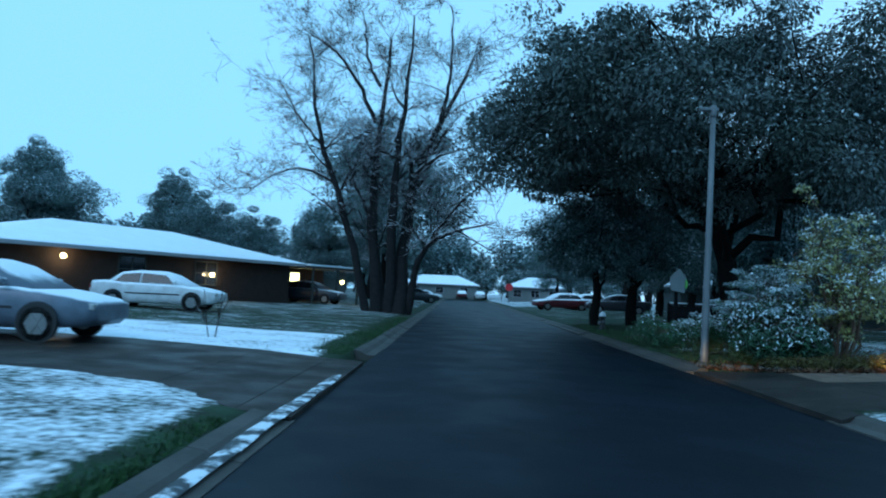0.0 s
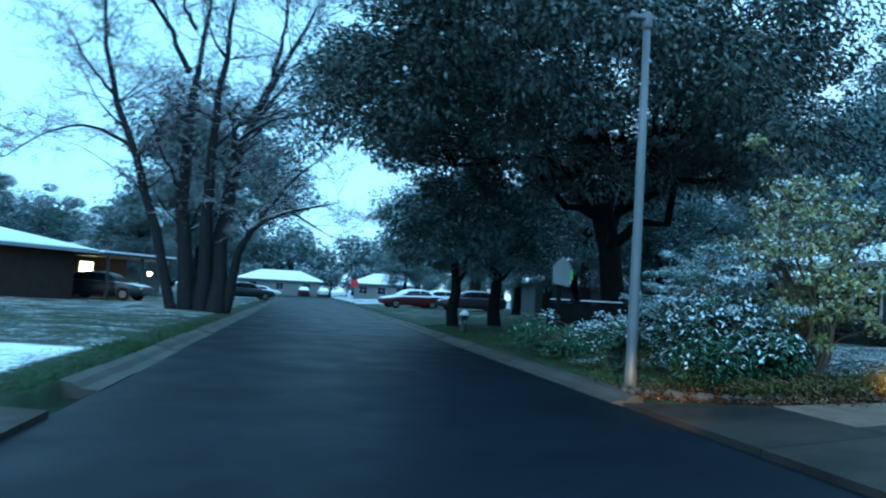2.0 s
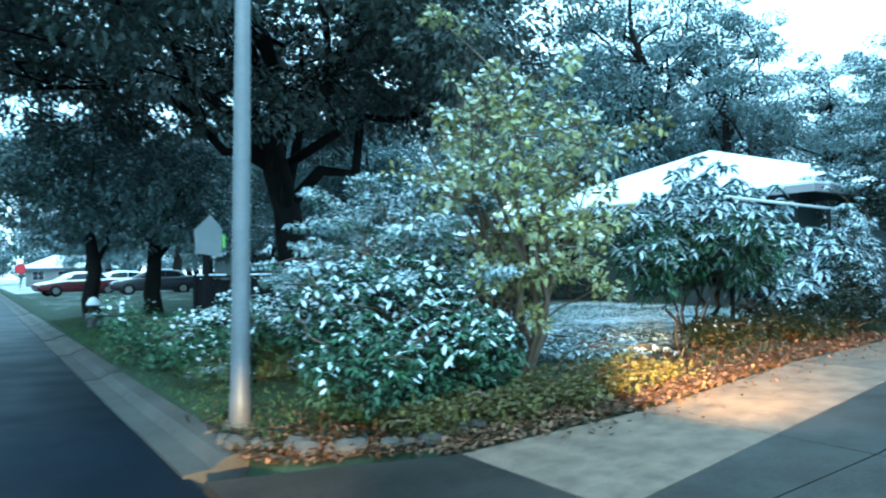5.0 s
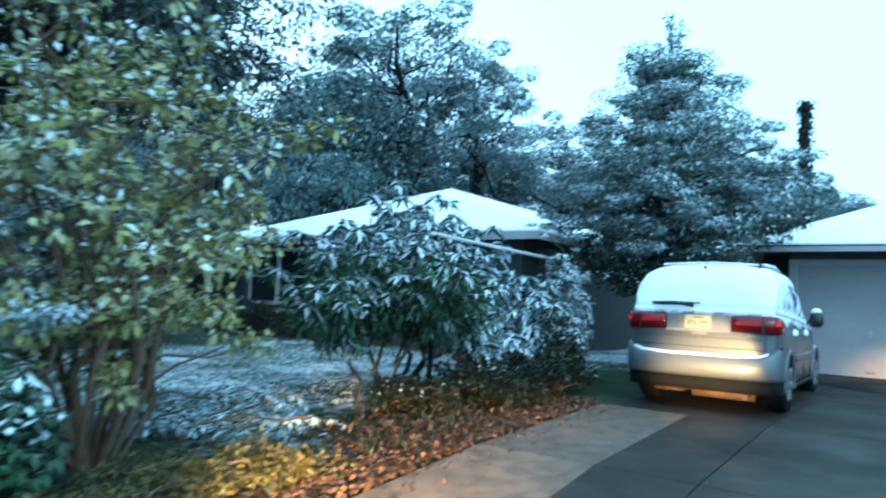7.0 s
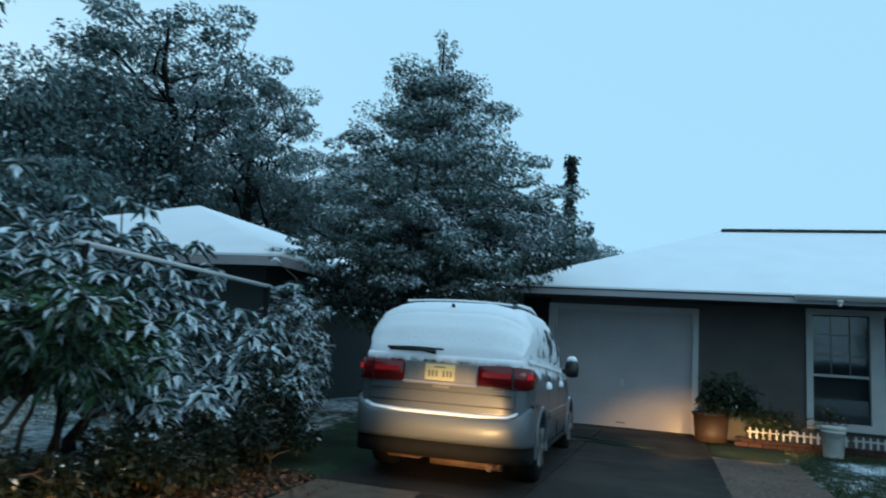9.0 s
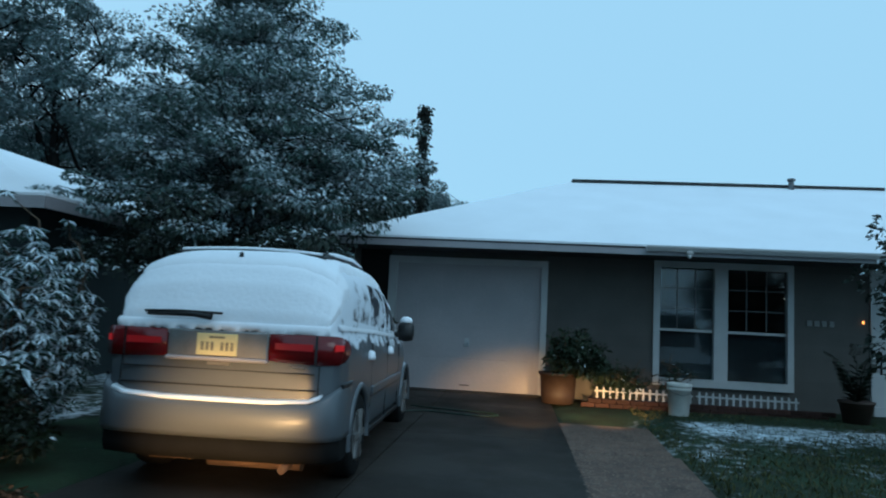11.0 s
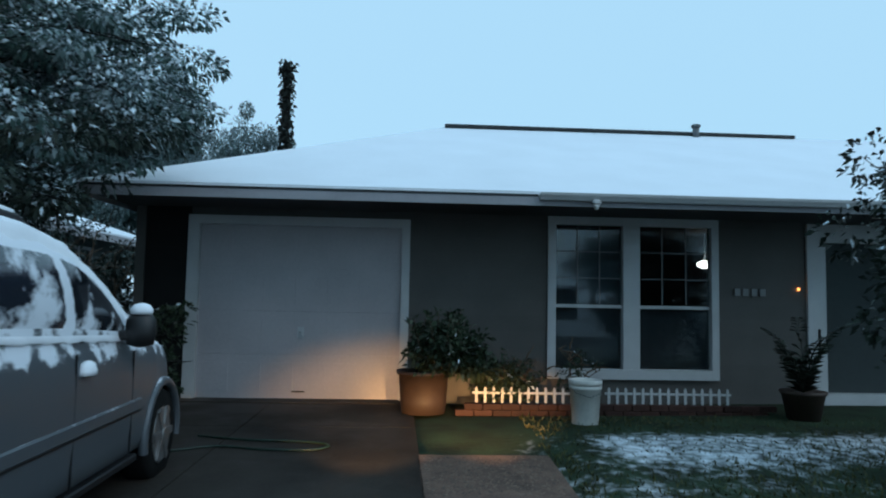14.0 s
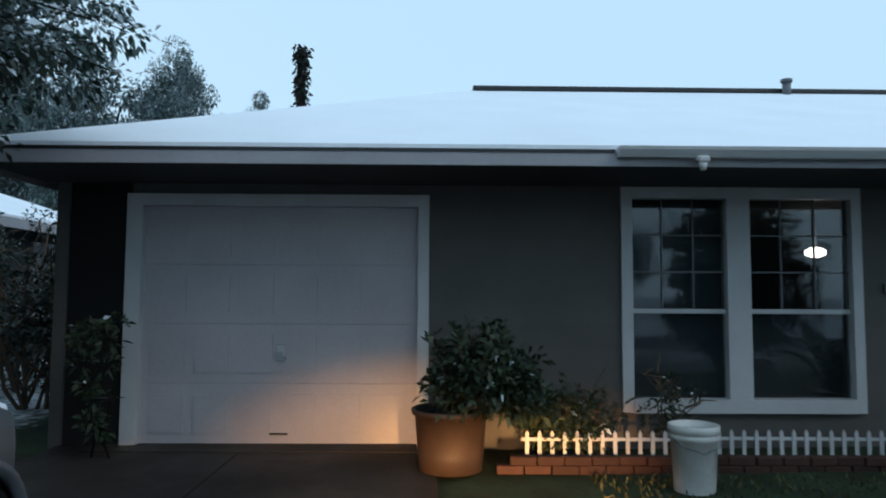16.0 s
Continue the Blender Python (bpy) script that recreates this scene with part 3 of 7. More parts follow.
def snow_at(x, y):
    """How much snow lies on the ground, 0 to 1."""
    if -3.4 < x < -3.0 or (-3.9 < x < -3.0 and y > 16):
        return 0.1
    if x <= -3.0:
        return (0.56 if y < 14 else 0.74) if y < 20.5 else 0.34 if y < 34 else 0.4
    if x < 5.2 and y > 17.5:
        return 0.12
    if y > 15.6:
        if x < 8.0 and y < 19:
            return 0.1
        if y < 16.6 and 9.3 < x < 16.8:
            return 0.12
        if y < 24 and x < 16.5:
            return 0.48
        if x < 14 and y < 40:
            return 0.08
        if x < 18 and y < 75:
            return 0.3
        return 0.55
    if y < 10.6:
        if x > 18.4:
            return 0.02
        if x > 16.8:
            return 0.62 if y < 9.9 else 0.3
        return interp(x, [(5, 0.5), (9, 0.42), (14, 0.28)])
    return 0.1


WEST_N = [(2.6, 14.4), (3.2, 14.5), (5.8, 15.2), (9, 15.4), (16, 15.4)]
WEST_S = [(2.6, 8.7), (3.2, 8.8), (4.0, 9.6), (4.7, 10.1), (6, 10.5), (8, 10.6), (16, 10.6)]


def build_ground():
    xs = [-500, -250, -120, -70, -45, -32] + list(np.arange(-26, -9, 0.7)) + list(np.arange(-8.8, -3.2, 0.3)) + [-3.07, -3.03, 4.38, 4.42] + list(np.arange(4.7, 24, 0.6)) + [26, 30, 36, 45, 70, 120, 250, 500]
    ys = [-400, -150, -60, -30, -15] + list(np.arange(-6, 6, 0.8)) + list(np.arange(6, 18, 0.4)) + list(np.arange(18.2, 46, 0.8)) + list(np.arange(47, 110, 4)) + [112, 124, 150, 200, 300, 500]
    xs, ys = np.array(xs), np.array(ys)
    v, s = [], []
    for y in ys:
        for x in xs:
            inside = -3.05 < x < 4.4 and y < 123
            if inside:
                z = -0.1
            else:
                z = rise(x) + 0.03 * math.sin(x * 0.9 + y * 0.5) * min(1, (abs(x) - 3) * 0.4)
                if 11.3 < y < 15.2 and 3.9 < x < 20:
                    z = rise(x) - 0.06
                if 10.2 < y < 11.4 and 12 < x < 17.4:
                    z = rise(x) - 0.05
                if -16 < x < -3 and 6 < y < 20:
                    d = min(y - interp(-x, WEST_S), interp(-x, WEST_N) - y)
                    z = rise(x) + max(-0.07, min(0.03, 0.006 - 0.14 * d))
                if 110 < y < 123.5:
                    z = -0.1
            v.append((x, y, z))
            s.append(snow_at(x, y))
    nx = len(xs)
    f = [(j * nx + i, j * nx + i + 1, (j + 1) * nx + i + 1, (j + 1) * nx + i) for j in range(len(ys) - 1) for i in range(nx - 1)]
    m = mat("grass_and_snow", (0.022, 0.044, 0.022), 0.9, 0, 0.5, 2.0, 30, 0.6, 0.03, 0.2, dark=(0.011, 0.009, 0.006))
    n, l = m.node_tree.nodes, m.node_tree.links
    b = n["Principled BSDF"]
    src = b.inputs["Base Color"].links[0].from_socket
    at = n.new("ShaderNodeAttribute")
    at.attribute_name = "snow"
    co = n.new("ShaderNodeTexCoord")
    a1, a2 = n.new("ShaderNodeTexNoise"), n.new("ShaderNodeTexNoise")
    a1.inputs["Scale"].default_value, a1.inputs["Detail"].default_value = 0.9, 4
    a2.inputs["Scale"].default_value, a2.inputs["Detail"].default_value = 9.0, 5
    for a in (a1, a2):
        l.new(co.outputs["Object"], a.inputs["Vector"])
    s1, s2, s3 = (n.new("ShaderNodeMath") for _ in range(3))
    s1.operation = s2.operation = "MULTIPLY_ADD"
    l.new(a1.outputs[0], s1.inputs[0])
    s1.inputs[1].default_value = 0.7
    l.new(at.outputs["Fac"], s1.inputs[2])
    l.new(a2.outputs[0], s2.inputs[0])
    s2.inputs[1].default_value = 0.9
    l.new(s1.outputs[0], s2.inputs[2])
    rng = n.new("ShaderNodeMapRange")
    rng.interpolation_type = "SMOOTHSTEP"
    rng.inputs["From Min"].default_value, rng.inputs["From Max"].default_value = 1.1, 1.62
    l.new(s2.outputs[0], rng.inputs[0])
    mix = n.new("ShaderNodeMix")
    mix.data_type = "RGBA"
    l.new(rng.outputs[0], mix.inputs["Factor"])
    l.new(src, mix.inputs["A"])
    mix.inputs["B"].default_value = (0.8, 0.84, 0.9, 1)
    l.new(mix.outputs["Result"], b.inputs["Base Color"])
    ob = mesh_np("ground", v, f, [m], smooth=True)
    at_ = ob.data.attributes.new("snow", "FLOAT", "POINT")
    at_.data.foreach_set("value", np.array(s, np.float32))
    tagged(ob, "lawns of dark grass under thin patchy snow", "ground", kind="structure")


build_ground()


def strip(name, x0, x1, y0, y1, z, material, nx, ny, wob=0.0, **tags):
    xs, ys = np.linspace(x0, x1, nx), np.linspace(y0, y1, ny)
    v = [(x, y, z(x, y) if callable(z) else z) for y in ys for x in xs]
    f = [(j * nx + i, j * nx + i + 1, (j + 1) * nx + i + 1, (j + 1) * nx + i) for j in range(ny - 1) for i in range(nx - 1)]
    return tagged(mesh_np(name, v, f, [material], smooth=True), **tags)


strip("road", ROAD_L - 0.02, ROAD_R + 0.02, -90, ROAD_END + 7, lambda x, y: 0.03 - 0.05 * ((x - 0.45) / 3.4) ** 2, ASPHALT, 9, 60, label="wet dark asphalt residential street", category="road", kind="structure")
strip("road_crossing", -90, 90, ROAD_END - 3, ROAD_END + 6, 0.035, ASPHALT, 12, 3, label="wet asphalt cross street at the far end", category="road", kind="structure")


def kerb_piece():
    bm = bmesh.new()
    loop = [(0, 0, -0.12), (0.0, 0, 0.0), (0.2, 0, 0.012), (0.3, 0, 0.075), (0.46, 0, 0.1), (0.48, 0, -0.12)]
    prism(bm, loop, (0, 1.78, 0))
    me = bpy.data.meshes.new("kerb_stone")
    bm.to_mesh(me)
    bm.free()
    me.materials.append(KERB)
    return me


def kerbs():
    me = kerb_piece()
    for name, x, flip, gap in (("kerb_east", ROAD_R - 0.02, 1, (11.2, 14.9)), ("kerb_west", ROAD_L + 0.02, -1, (9.6, 14.4))):
        root = thing(name, None, "worn pale concrete kerb along the street", "kerb", kind="structure")
        y = -20.0
        while y < ROAD_END - 4:
            if not (gap[0] - 1.75 < y < gap[1]):
                o = new("kerb_stone", me)
                o.parent = root
                o.matrix_world = Matrix.Translation((x, y if flip > 0 else y + 1.78, RNG.uniform(-0.012, 0.012))) @ Euler((0, 0, 0 if flip > 0 else math.pi)).to_matrix().to_4x4() @ Euler((0, RNG.uniform(-0.02, 0.02), RNG.uniform(-0.006, 0.006))).to_matrix().to_4x4()
            y += 1.8


kerbs()


def slab(name, pts, material, parent, thick=0.1):
    """A driveway slab from plan corners that follows the rise of the ground."""
    bm = bmesh.new()
    top = [bm.verts.new((x, y, rise(x) + 0.006)) for x, y in pts]
    bot = [bm.verts.new((x, y, rise(x) - thick)) for x, y in pts]
    bm.faces.new(top)
    bm.faces.new(bot[::-1])
    k = len(pts)
    for i in range(k):
        bm.faces.new((top[i], bot[i], bot[(i + 1) % k], top[(i + 1) % k]))
    bmesh.ops.recalc_face_normals(bm, faces=bm.faces[:])
    return part(name, bm, material, parent)


def driveways():
    d = thing("driveway_east", None, "damp dark concrete driveway that climbs to the garage", "driveway", kind="structure")
    # apron, flared at the street
    cuts = [3.96, 5.4, 7.1, 9.8, 12.75, 16.05, 18.4, 19.98]
    north = [(3.96, 15.6), (5.4, 14.7), (7.1, 14.55), (9.8, 14.82), (12.75, 15.0), (20, 14.7)]
    inner = [(5.4, 13.35), (8.2, 13.6), (9.8, 13.8), (12.75, 13.98)]
    e = thing("drive_edging", None, "brown pebbled aggregate strip along the driveway", "path", kind="structure")
    south = [(3.96, 10.3), (5.4, 11.2), (20, 11.42)]
    for a, b in zip(cuts, cuts[1:]):
        ya, yb = interp(a, north), interp(b, north)
        sa, sb = interp(a, south), interp(b, south)
        ma, mb = (ya + sa) / 2, (yb + sb) / 2
        for lo0, hi0, lo1, hi1 in ((sa, ma - 0.006, sb, mb - 0.006), (ma + 0.006, ya, mb + 0.006, yb)):
            if lo0 > sa and 5 < a < 12:
                hi0, hi1 = interp(a, inner), interp(b, inner)
                slab("slab", [(a + 0.006, hi0 + 0.006), (b - 0.006, hi1 + 0.006), (b - 0.006, yb), (a + 0.006, ya)], PAVER, e)
            slab("slab", [(a + 0.006, lo0), (b - 0.006, lo1), (b - 0.006, hi1), (a + 0.006, hi0)], CONCRETE, d)
    w = thing("driveway_west", None, "dark damp concrete driveway across the street", "driveway", kind="structure")
    cuts = [-2.63, -3.3, -4.7, -7.4, -10.1, -12.8, -15.5]
    for a, b in zip(cuts, cuts[1:]):
        ya, yb = interp(-a, WEST_N), interp(-b, WEST_N)
        sa, sb = interp(-a, WEST_S), interp(-b, WEST_S)
        m = 12.6
        for lo0, hi0, lo1, hi1 in ((sa, m - 0.006, sb, m - 0.006), (m + 0.006, ya, m + 0.006, yb)):
            slab("slab", [(a - 0.006, hi0), (b + 0.006, hi1), (b + 0.006, lo1), (a - 0.006, lo0)], CONCRETE, w)
    p = thing("garden_walk", None, "brown pebbled aggregate walk beside the drive", "path", kind="structure")
    for a, b in ((12.2, 13.9), (13.92, 15.6), (15.62, 17.3)):
        slab("slab", [(a, 10.35), (b, 10.3), (b, 11.39), (a, 11.37)], PEBBLE, p)
    k = 5200
    x, y = RNG.uniform(12.24, 17.26, k), RNG.uniform(10.37, 11.36, k)
    r = RNG.uniform(0.009, 0.02, k)[:, None, None]
    turn = RNG.uniform(0, 6.28, k)
    cs, sn = np.cos(turn), np.sin(turn)
    shape = np.array([(1, 0, 0), (0, 0.75, 0), (-1, 0, 0), (0, -0.75, 0), (0, 0, 0.4)])
    v = np.stack([shape[:, 0] * cs[:, None] - shape[:, 1] * sn[:, None], shape[:, 0] * sn[:, None] + shape[:, 1] * cs[:, None], np.tile(shape[:, 2], (k, 1))], 2) * r
    v += np.stack([x, y, np.array([rise(q) for q in x]) + 0.005], 1)[:, None]
    f = (np.arange(k)[:, None, None] * 5 + np.array([(0, 1, 4), (1, 2, 4), (2, 3, 4), (3, 0, 4)])).reshape(-1, 3)
    mesh_np("pebbles", v.reshape(-1, 3), f, [PEBBLE_STONE], None, p)["kind"] = "stuff"


driveways()


def snow_lip(name, pts, label, thick=0.03, wide=0.25):
    """A ragged strip of old snow along a line of plan points (x, y, z)."""
    v, f = [], []
    n = 60
    P = [Vector(p) for p in pts]
    for i in range(n + 1):
        u = i / n * (len(P) - 1)
        k = min(int(u), len(P) - 2)
        p = P[k].lerp(P[k + 1], u - k)
        d = (P[k + 1] - P[k]).normalized()
        s = Vector((-d.y, d.x, 0))
        w0 = wide * (0.85 + 0.08 * math.sin(i * 0.37) + 0.05 * math.sin(i * 2.3))
        w1 = wide * (0.8 + 0.1 * math.sin(i * 0.29 + 2) + 0.07 * math.sin(i * 2.9)) * min(1, 0.3 + i / 8, 0.3 + (n - i) / 8)
        v += [p - s * w0, p - s * w0 * 0.5 + Vector((0, 0, thick)), p + s * w1 * 0.5 + Vector((0, 0, thick)), p + s * w1]
    for i in range(n):
        for k in range(3):
            a = i * 4 + k
            f.append((a, a + 1, a + 5, a + 4))
    return tagged(mesh_np(name, [tuple(q) for q in v], f, [SLUSH], smooth=True), label, "snow", kind="stuff")


snow_lip("gutter_snow", [(-2.7, 12.1, 0.062), (-2.74, 10.2, 0.064), (-2.77, 8.6, 0.06), (-2.78, 7.8, 0.05), (-2.78, 6.9, 0.04), (-2.76, 5.2, 0.036)], "strip of old snow lying in the street gutter", 0.014, 0.11)


# ---- houses ----
def hip_roof(parent, x0, x1, y0, y1, z, ridge_z, ridge_a, ridge_b, along="y", snow=0.045, fascia=0.15, shade=SOFFIT):
    """Eave rectangle, ridge from ridge_a to ridge_b: fascia boards, soffit and a snow blanket."""
    mid = (x0 + x1) / 2 if along == "y" else (y0 + y1) / 2
    A, B = ((mid, ridge_a), (mid, ridge_b)) if along == "y" else ((ridge_a, mid), (ridge_b, mid))
    def sheet(lift, out, name, m):
        bm = bmesh.new()
        c = [bm.verts.new(p) for p in ((x0 - out, y0 - out, z + lift), (x1 + out, y0 - out, z + lift), (x1 + out, y1 + out, z + lift), (x0 - out, y1 + out, z + lift))]
        r = [bm.verts.new((*A, ridge_z + lift)), bm.verts.new((*B, ridge_z + lift))]
        lo = [bm.verts.new((v.co.x, v.co.y, v.co.z - 0.04)) for v in c]
        if along == "y":
            faces = [(c[0], c[1], r[0]), (c[1], c[2], r[1], r[0]), (c[2], c[3], r[1]), (c[3], c[0], r[0], r[1])]
        else:
            faces = [(c[0], c[1], r[1], r[0]), (c[1], c[2], r[1]), (c[2], c[3], r[0], r[1]), (c[3], c[0], r[0])]
        for f in faces:
            bm.faces.new(f)
        for i in range(4):
            bm.faces.new((c[i], lo[i], lo[(i + 1) % 4], c[(i + 1) % 4]))
        bm.faces.new(lo[::-1])
        bmesh.ops.recalc_face_normals(bm, faces=bm.faces[:])
        return part(name, bm, m, parent)
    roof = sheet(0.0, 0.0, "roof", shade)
    s = sheet(snow, 0.025, "roof_snow", SNOW)
    s["label"] = "smooth fresh snow on the roof"
    for dims in ((x0 - 0.03, x0, y0, y1, z - fascia, z), (x1, x1 + 0.03, y0, y1, z - fascia, z), (x0 - 0.03, x1 + 0.03, y0 - 0.03, y0, z - fascia, z), (x0 - 0.03, x1 + 0.03, y1, y1 + 0.03, z - fascia, z)):
        boxed("fascia", dims, FASCIA, parent)
    return roof


def shell(parent, x0, x1, y0, y1, z0, z1, material, t=0.14):
    """Four outer walls of a plain house."""
    for dims in ((x0, x0 + t, y0, y1, z0, z1), (x1 - t, x1, y0, y1, z0, z1), (x0 + t, x1 - t, y0, y0 + t, z0, z1), (x0 + t, x1 - t, y1 - t, y1, z0, z1)):
        boxed("wall", dims, material, parent)


def flat_window(parent, m, w, h, cols=1, rows=2, lit=None, TRIM=FASCIA, bar=0.025):
    """A window on a wall: frame, sill, bars and a dark pane. m puts its middle on the wall, facing its -y."""
    root = part("window", bmesh.new(), TRIM, parent)
    root.matrix_local = m
    fr = bmesh.new()
    for dims in ((-w / 2 - 0.07, -w / 2, -0.05, 0.02, -h / 2 - 0.07, h / 2 + 0.07), (w / 2, w / 2 + 0.07, -0.05, 0.02, -h / 2 - 0.07, h / 2 + 0.07), (-w / 2, w / 2, -0.05, 0.02, h / 2, h / 2 + 0.07), (-w / 2, w / 2, -0.07, 0.02, -h / 2 - 0.09, -h / 2)):
        box(fr, *dims)
    for i in range(1, cols):
        x = -w / 2 + w * i / cols
        box(fr, x - bar, x + bar, -0.045, 0.0, -h / 2, h / 2)
    for i in range(1, rows):
        z = -h / 2 + h * i / rows
        box(fr, -w / 2, w / 2, -0.04, 0.0, z - 0.02, z + 0.02)
    part("frame", fr, TRIM, root)
    boxed("pane", (-w / 2, w / 2, -0.02, 0.0, -h / 2, h / 2), lit or CAR_GLASS, root)
    return root


def home():
    """The house at the end of the drive, with its garage."""
    X, base, top = 20.0, 0.52, 3.3
    h = thing("garage_house", None, "grey low house with a snow-covered hip roof and white garage door", "house")
    eave_x, eave_z = 18.85, 2.93
    y_n, y_s = 14.75, -4.0
    # siding boards, broken by the openings: garage, window, front door
    openings = [(11.50, 14.15, 0, 2.76), (7.63, 9.72, 0.86, 2.83), (4.95, 6.35, 0.62, 2.78)]
    row, z = 0.19, base - 0.06
    while z < 2.98:
        spans = [(y_s, y_n)]
        for a, b, lo, hi in openings:
            if z + row > lo + 0.01 and z < hi - 0.01:
                spans = [q for s0, s1 in spans for q in ((s0, min(s1, a)), (max(s0, b), s1)) if q[1] - q[0] > 0.02]
        for s0, s1 in spans:
            bm = bmesh.new()
            prism(bm, [(X - 0.011, s0, z), (X - 0.004, s0, z + row + 0.012), (X + 0.012, s0, z + row + 0.012), (X + 0.012, s0, z)], (0, s1 - s0, 0))
            # boards north of the garage door carry their shade as colour
            part("siding_board", bm, SIDING_SHADED if s0 > 14 else SIDING, h)
        z += row
    # wall behind, in pieces round the openings
    for dims in ((X + 0.013, X + 0.13, 14.15, y_n, base - 0.3, top), (X + 0.013, X + 0.13, 9.72, 11.50, base - 0.3, top), (X + 0.013, X + 0.13, 6.35, 7.63, base - 0.3, top), (X + 0.013, X + 0.13, y_s, 4.95, base - 0.3, top),
                 (X + 0.013, X + 0.13, 11.50, 14.15, 2.76, top), (X + 0.013, X + 0.13, 7.63, 9.72, 2.83, top), (X + 0.013, X + 0.13, 7.63, 9.72, base - 0.3, 0.86), (X + 0.013, X + 0.13, 4.95, 6.35, 2.78, top),
                 (X + 0.13, 29, y_n - 0.12, y_n, base - 0.3, top), (X + 0.13, 29, y_s, y_s + 0.12, base - 0.3, top), (28.88, 29, y_s + 0.12, y_n - 0.12, base - 0.3, top)):
        boxed("wall", dims, SIDING, h)
    boxed("corner_board", (X - 0.04, X - 0.013, y_n - 0.07, y_n + 0.04, base - 0.2, 2.9), SIDING, h)
    # roof
    ridge_x, ridge_z = 24.0, 4.91
    hip_roof(h, eave_x, 2 * ridge_x - eave_x, y_s - 0.9, 14.95, eave_z, ridge_z, 1.0, 10.87, fascia=0.11)
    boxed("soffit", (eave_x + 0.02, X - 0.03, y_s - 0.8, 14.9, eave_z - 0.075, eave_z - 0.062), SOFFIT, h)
    boxed("drip_edge", (eave_x - 0.036, eave_x - 0.03, 10.11, 14.95, eave_z - 0.014, eave_z + 0.012), BLACK, h)
    # dark ridge vent and a pipe
    bm = bmesh.new()
    prism(bm, [(ridge_x, 10.87, ridge_z + 0.02), (ridge_x, 10.87, ridge_z + 0.085), (ridge_x, 4.25, ridge_z + 0.075), (ridge_x, 4.25, ridge_z + 0.02)], (0.24, 0, 0))
    part("ridge_vent", bm, BLACK, h, "black ridge vent bare of snow").location.x = -0.12
    bm = bmesh.new()
    rod(bm, (ridge_x - 0.2, 6.2, ridge_z - 0.1), (ridge_x - 0.2, 6.2, ridge_z + 0.15), 0.06, sides=12)
    lathe(bm, [(0.085, 0.15), (0.085, 0.19), (0.02, 0.21)], pose(ridge_x - 0.2, 6.2, ridge_z), 12)
    part("vent_pipe", bm, STEEL, h)
    # gutter on the southern stretch, with a bracket of ice
    bm = bmesh.new()
    prism(bm, [(eave_x - 0.035, y_s - 0.8, 2.945), (eave_x - 0.14, y_s - 0.8, 2.95), (eave_x - 0.135, y_s - 0.8, 2.925), (eave_x - 0.1, y_s - 0.8, 2.875), (eave_x - 0.035, y_s - 0.8, 2.875)], (0, 10.1 - y_s + 0.8, 0))
    part("gutter", bm, TRIM, h, "white metal eaves gutter")
    bm = bmesh.new()
    box(bm, eave_x - 0.13, eave_x - 0.06, 9.44, 9.54, 2.83, 2.89, 0.02)
    lathe(bm, [(0.02, -0.05), (0.035, 0.0)], pose(eave_x - 0.1, 9.49, 2.83), 8)
    part("gutter_outlet", bm, TRIM, h)
    # garage door: four sections of raised panels in a white frame
    g = part("garage_door", bmesh.new(), DOORPAINT, h, "off-white sectional garage door, closed")
    for i in range(4):
        z0 = 0.55 + i * 0.527
        sec = part("door_section", box(bmesh.new(), X + 0.03, X + 0.07, 11.58, 14.03, z0, z0 + 0.5255, 0.002), DOORPAINT, g)
        for k in range(6):
            y = 11.7 + k * 0.39
            boxed("raised_panel", (X + 0.019, X + 0.0299, y, y + 0.3, z0 + 0.09, z0 + 0.43), DOORPAINT, sec)
    bm = bmesh.new()
    rod(bm, (X + 0.03, 12.79, 1.34), (X - 0.02, 12.79, 1.34), 0.022, sides=10)
    rod(bm, (X - 0.015, 12.79, 1.35), (X - 0.015, 12.74, 1.3), 0.009, sides=8)
    box(bm, X + 0.015, X + 0.03, 12.75, 12.83, 1.28, 1.42, 0.003)
    part("door_handle", bm, ALLOY, g, "small chrome turning handle")
    bm = bmesh.new()
    box(bm, X + 0.005, X + 0.03, 12.72, 12.88, 0.63, 0.645, 0.002)
    part("lift_handle", bm, BLACK, g)
    boxed("weather_strip", (X + 0.02, X + 0.08, 11.58, 14.03, 0.5, 0.552), BLACK, g)
    for dims in ((X - 0.05, X + 0.1, 11.48, 11.58, 0.5, 2.76), (X - 0.05, X + 0.1, 14.03, 14.17, 0.5, 2.76), (X - 0.05, X + 0.1, 11.58, 14.03, 2.655, 2.76)):
        boxed("door_trim", dims, TRIM, h)
    boxed("threshold", (X - 0.28, X + 0.02, 11.3, 14.4, 0.3, 0.552), CONCRETE, h)
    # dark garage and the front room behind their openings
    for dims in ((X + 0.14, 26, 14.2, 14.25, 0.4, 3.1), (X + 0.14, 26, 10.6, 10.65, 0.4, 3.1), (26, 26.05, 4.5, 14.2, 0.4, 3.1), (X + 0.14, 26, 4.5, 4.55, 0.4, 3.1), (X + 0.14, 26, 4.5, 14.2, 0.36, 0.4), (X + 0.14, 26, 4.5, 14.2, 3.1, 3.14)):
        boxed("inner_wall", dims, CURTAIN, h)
    # twin sash window
    w = part("window_unit", bmesh.new(), TRIM, h, "white double-hung twin window with small upper panes")
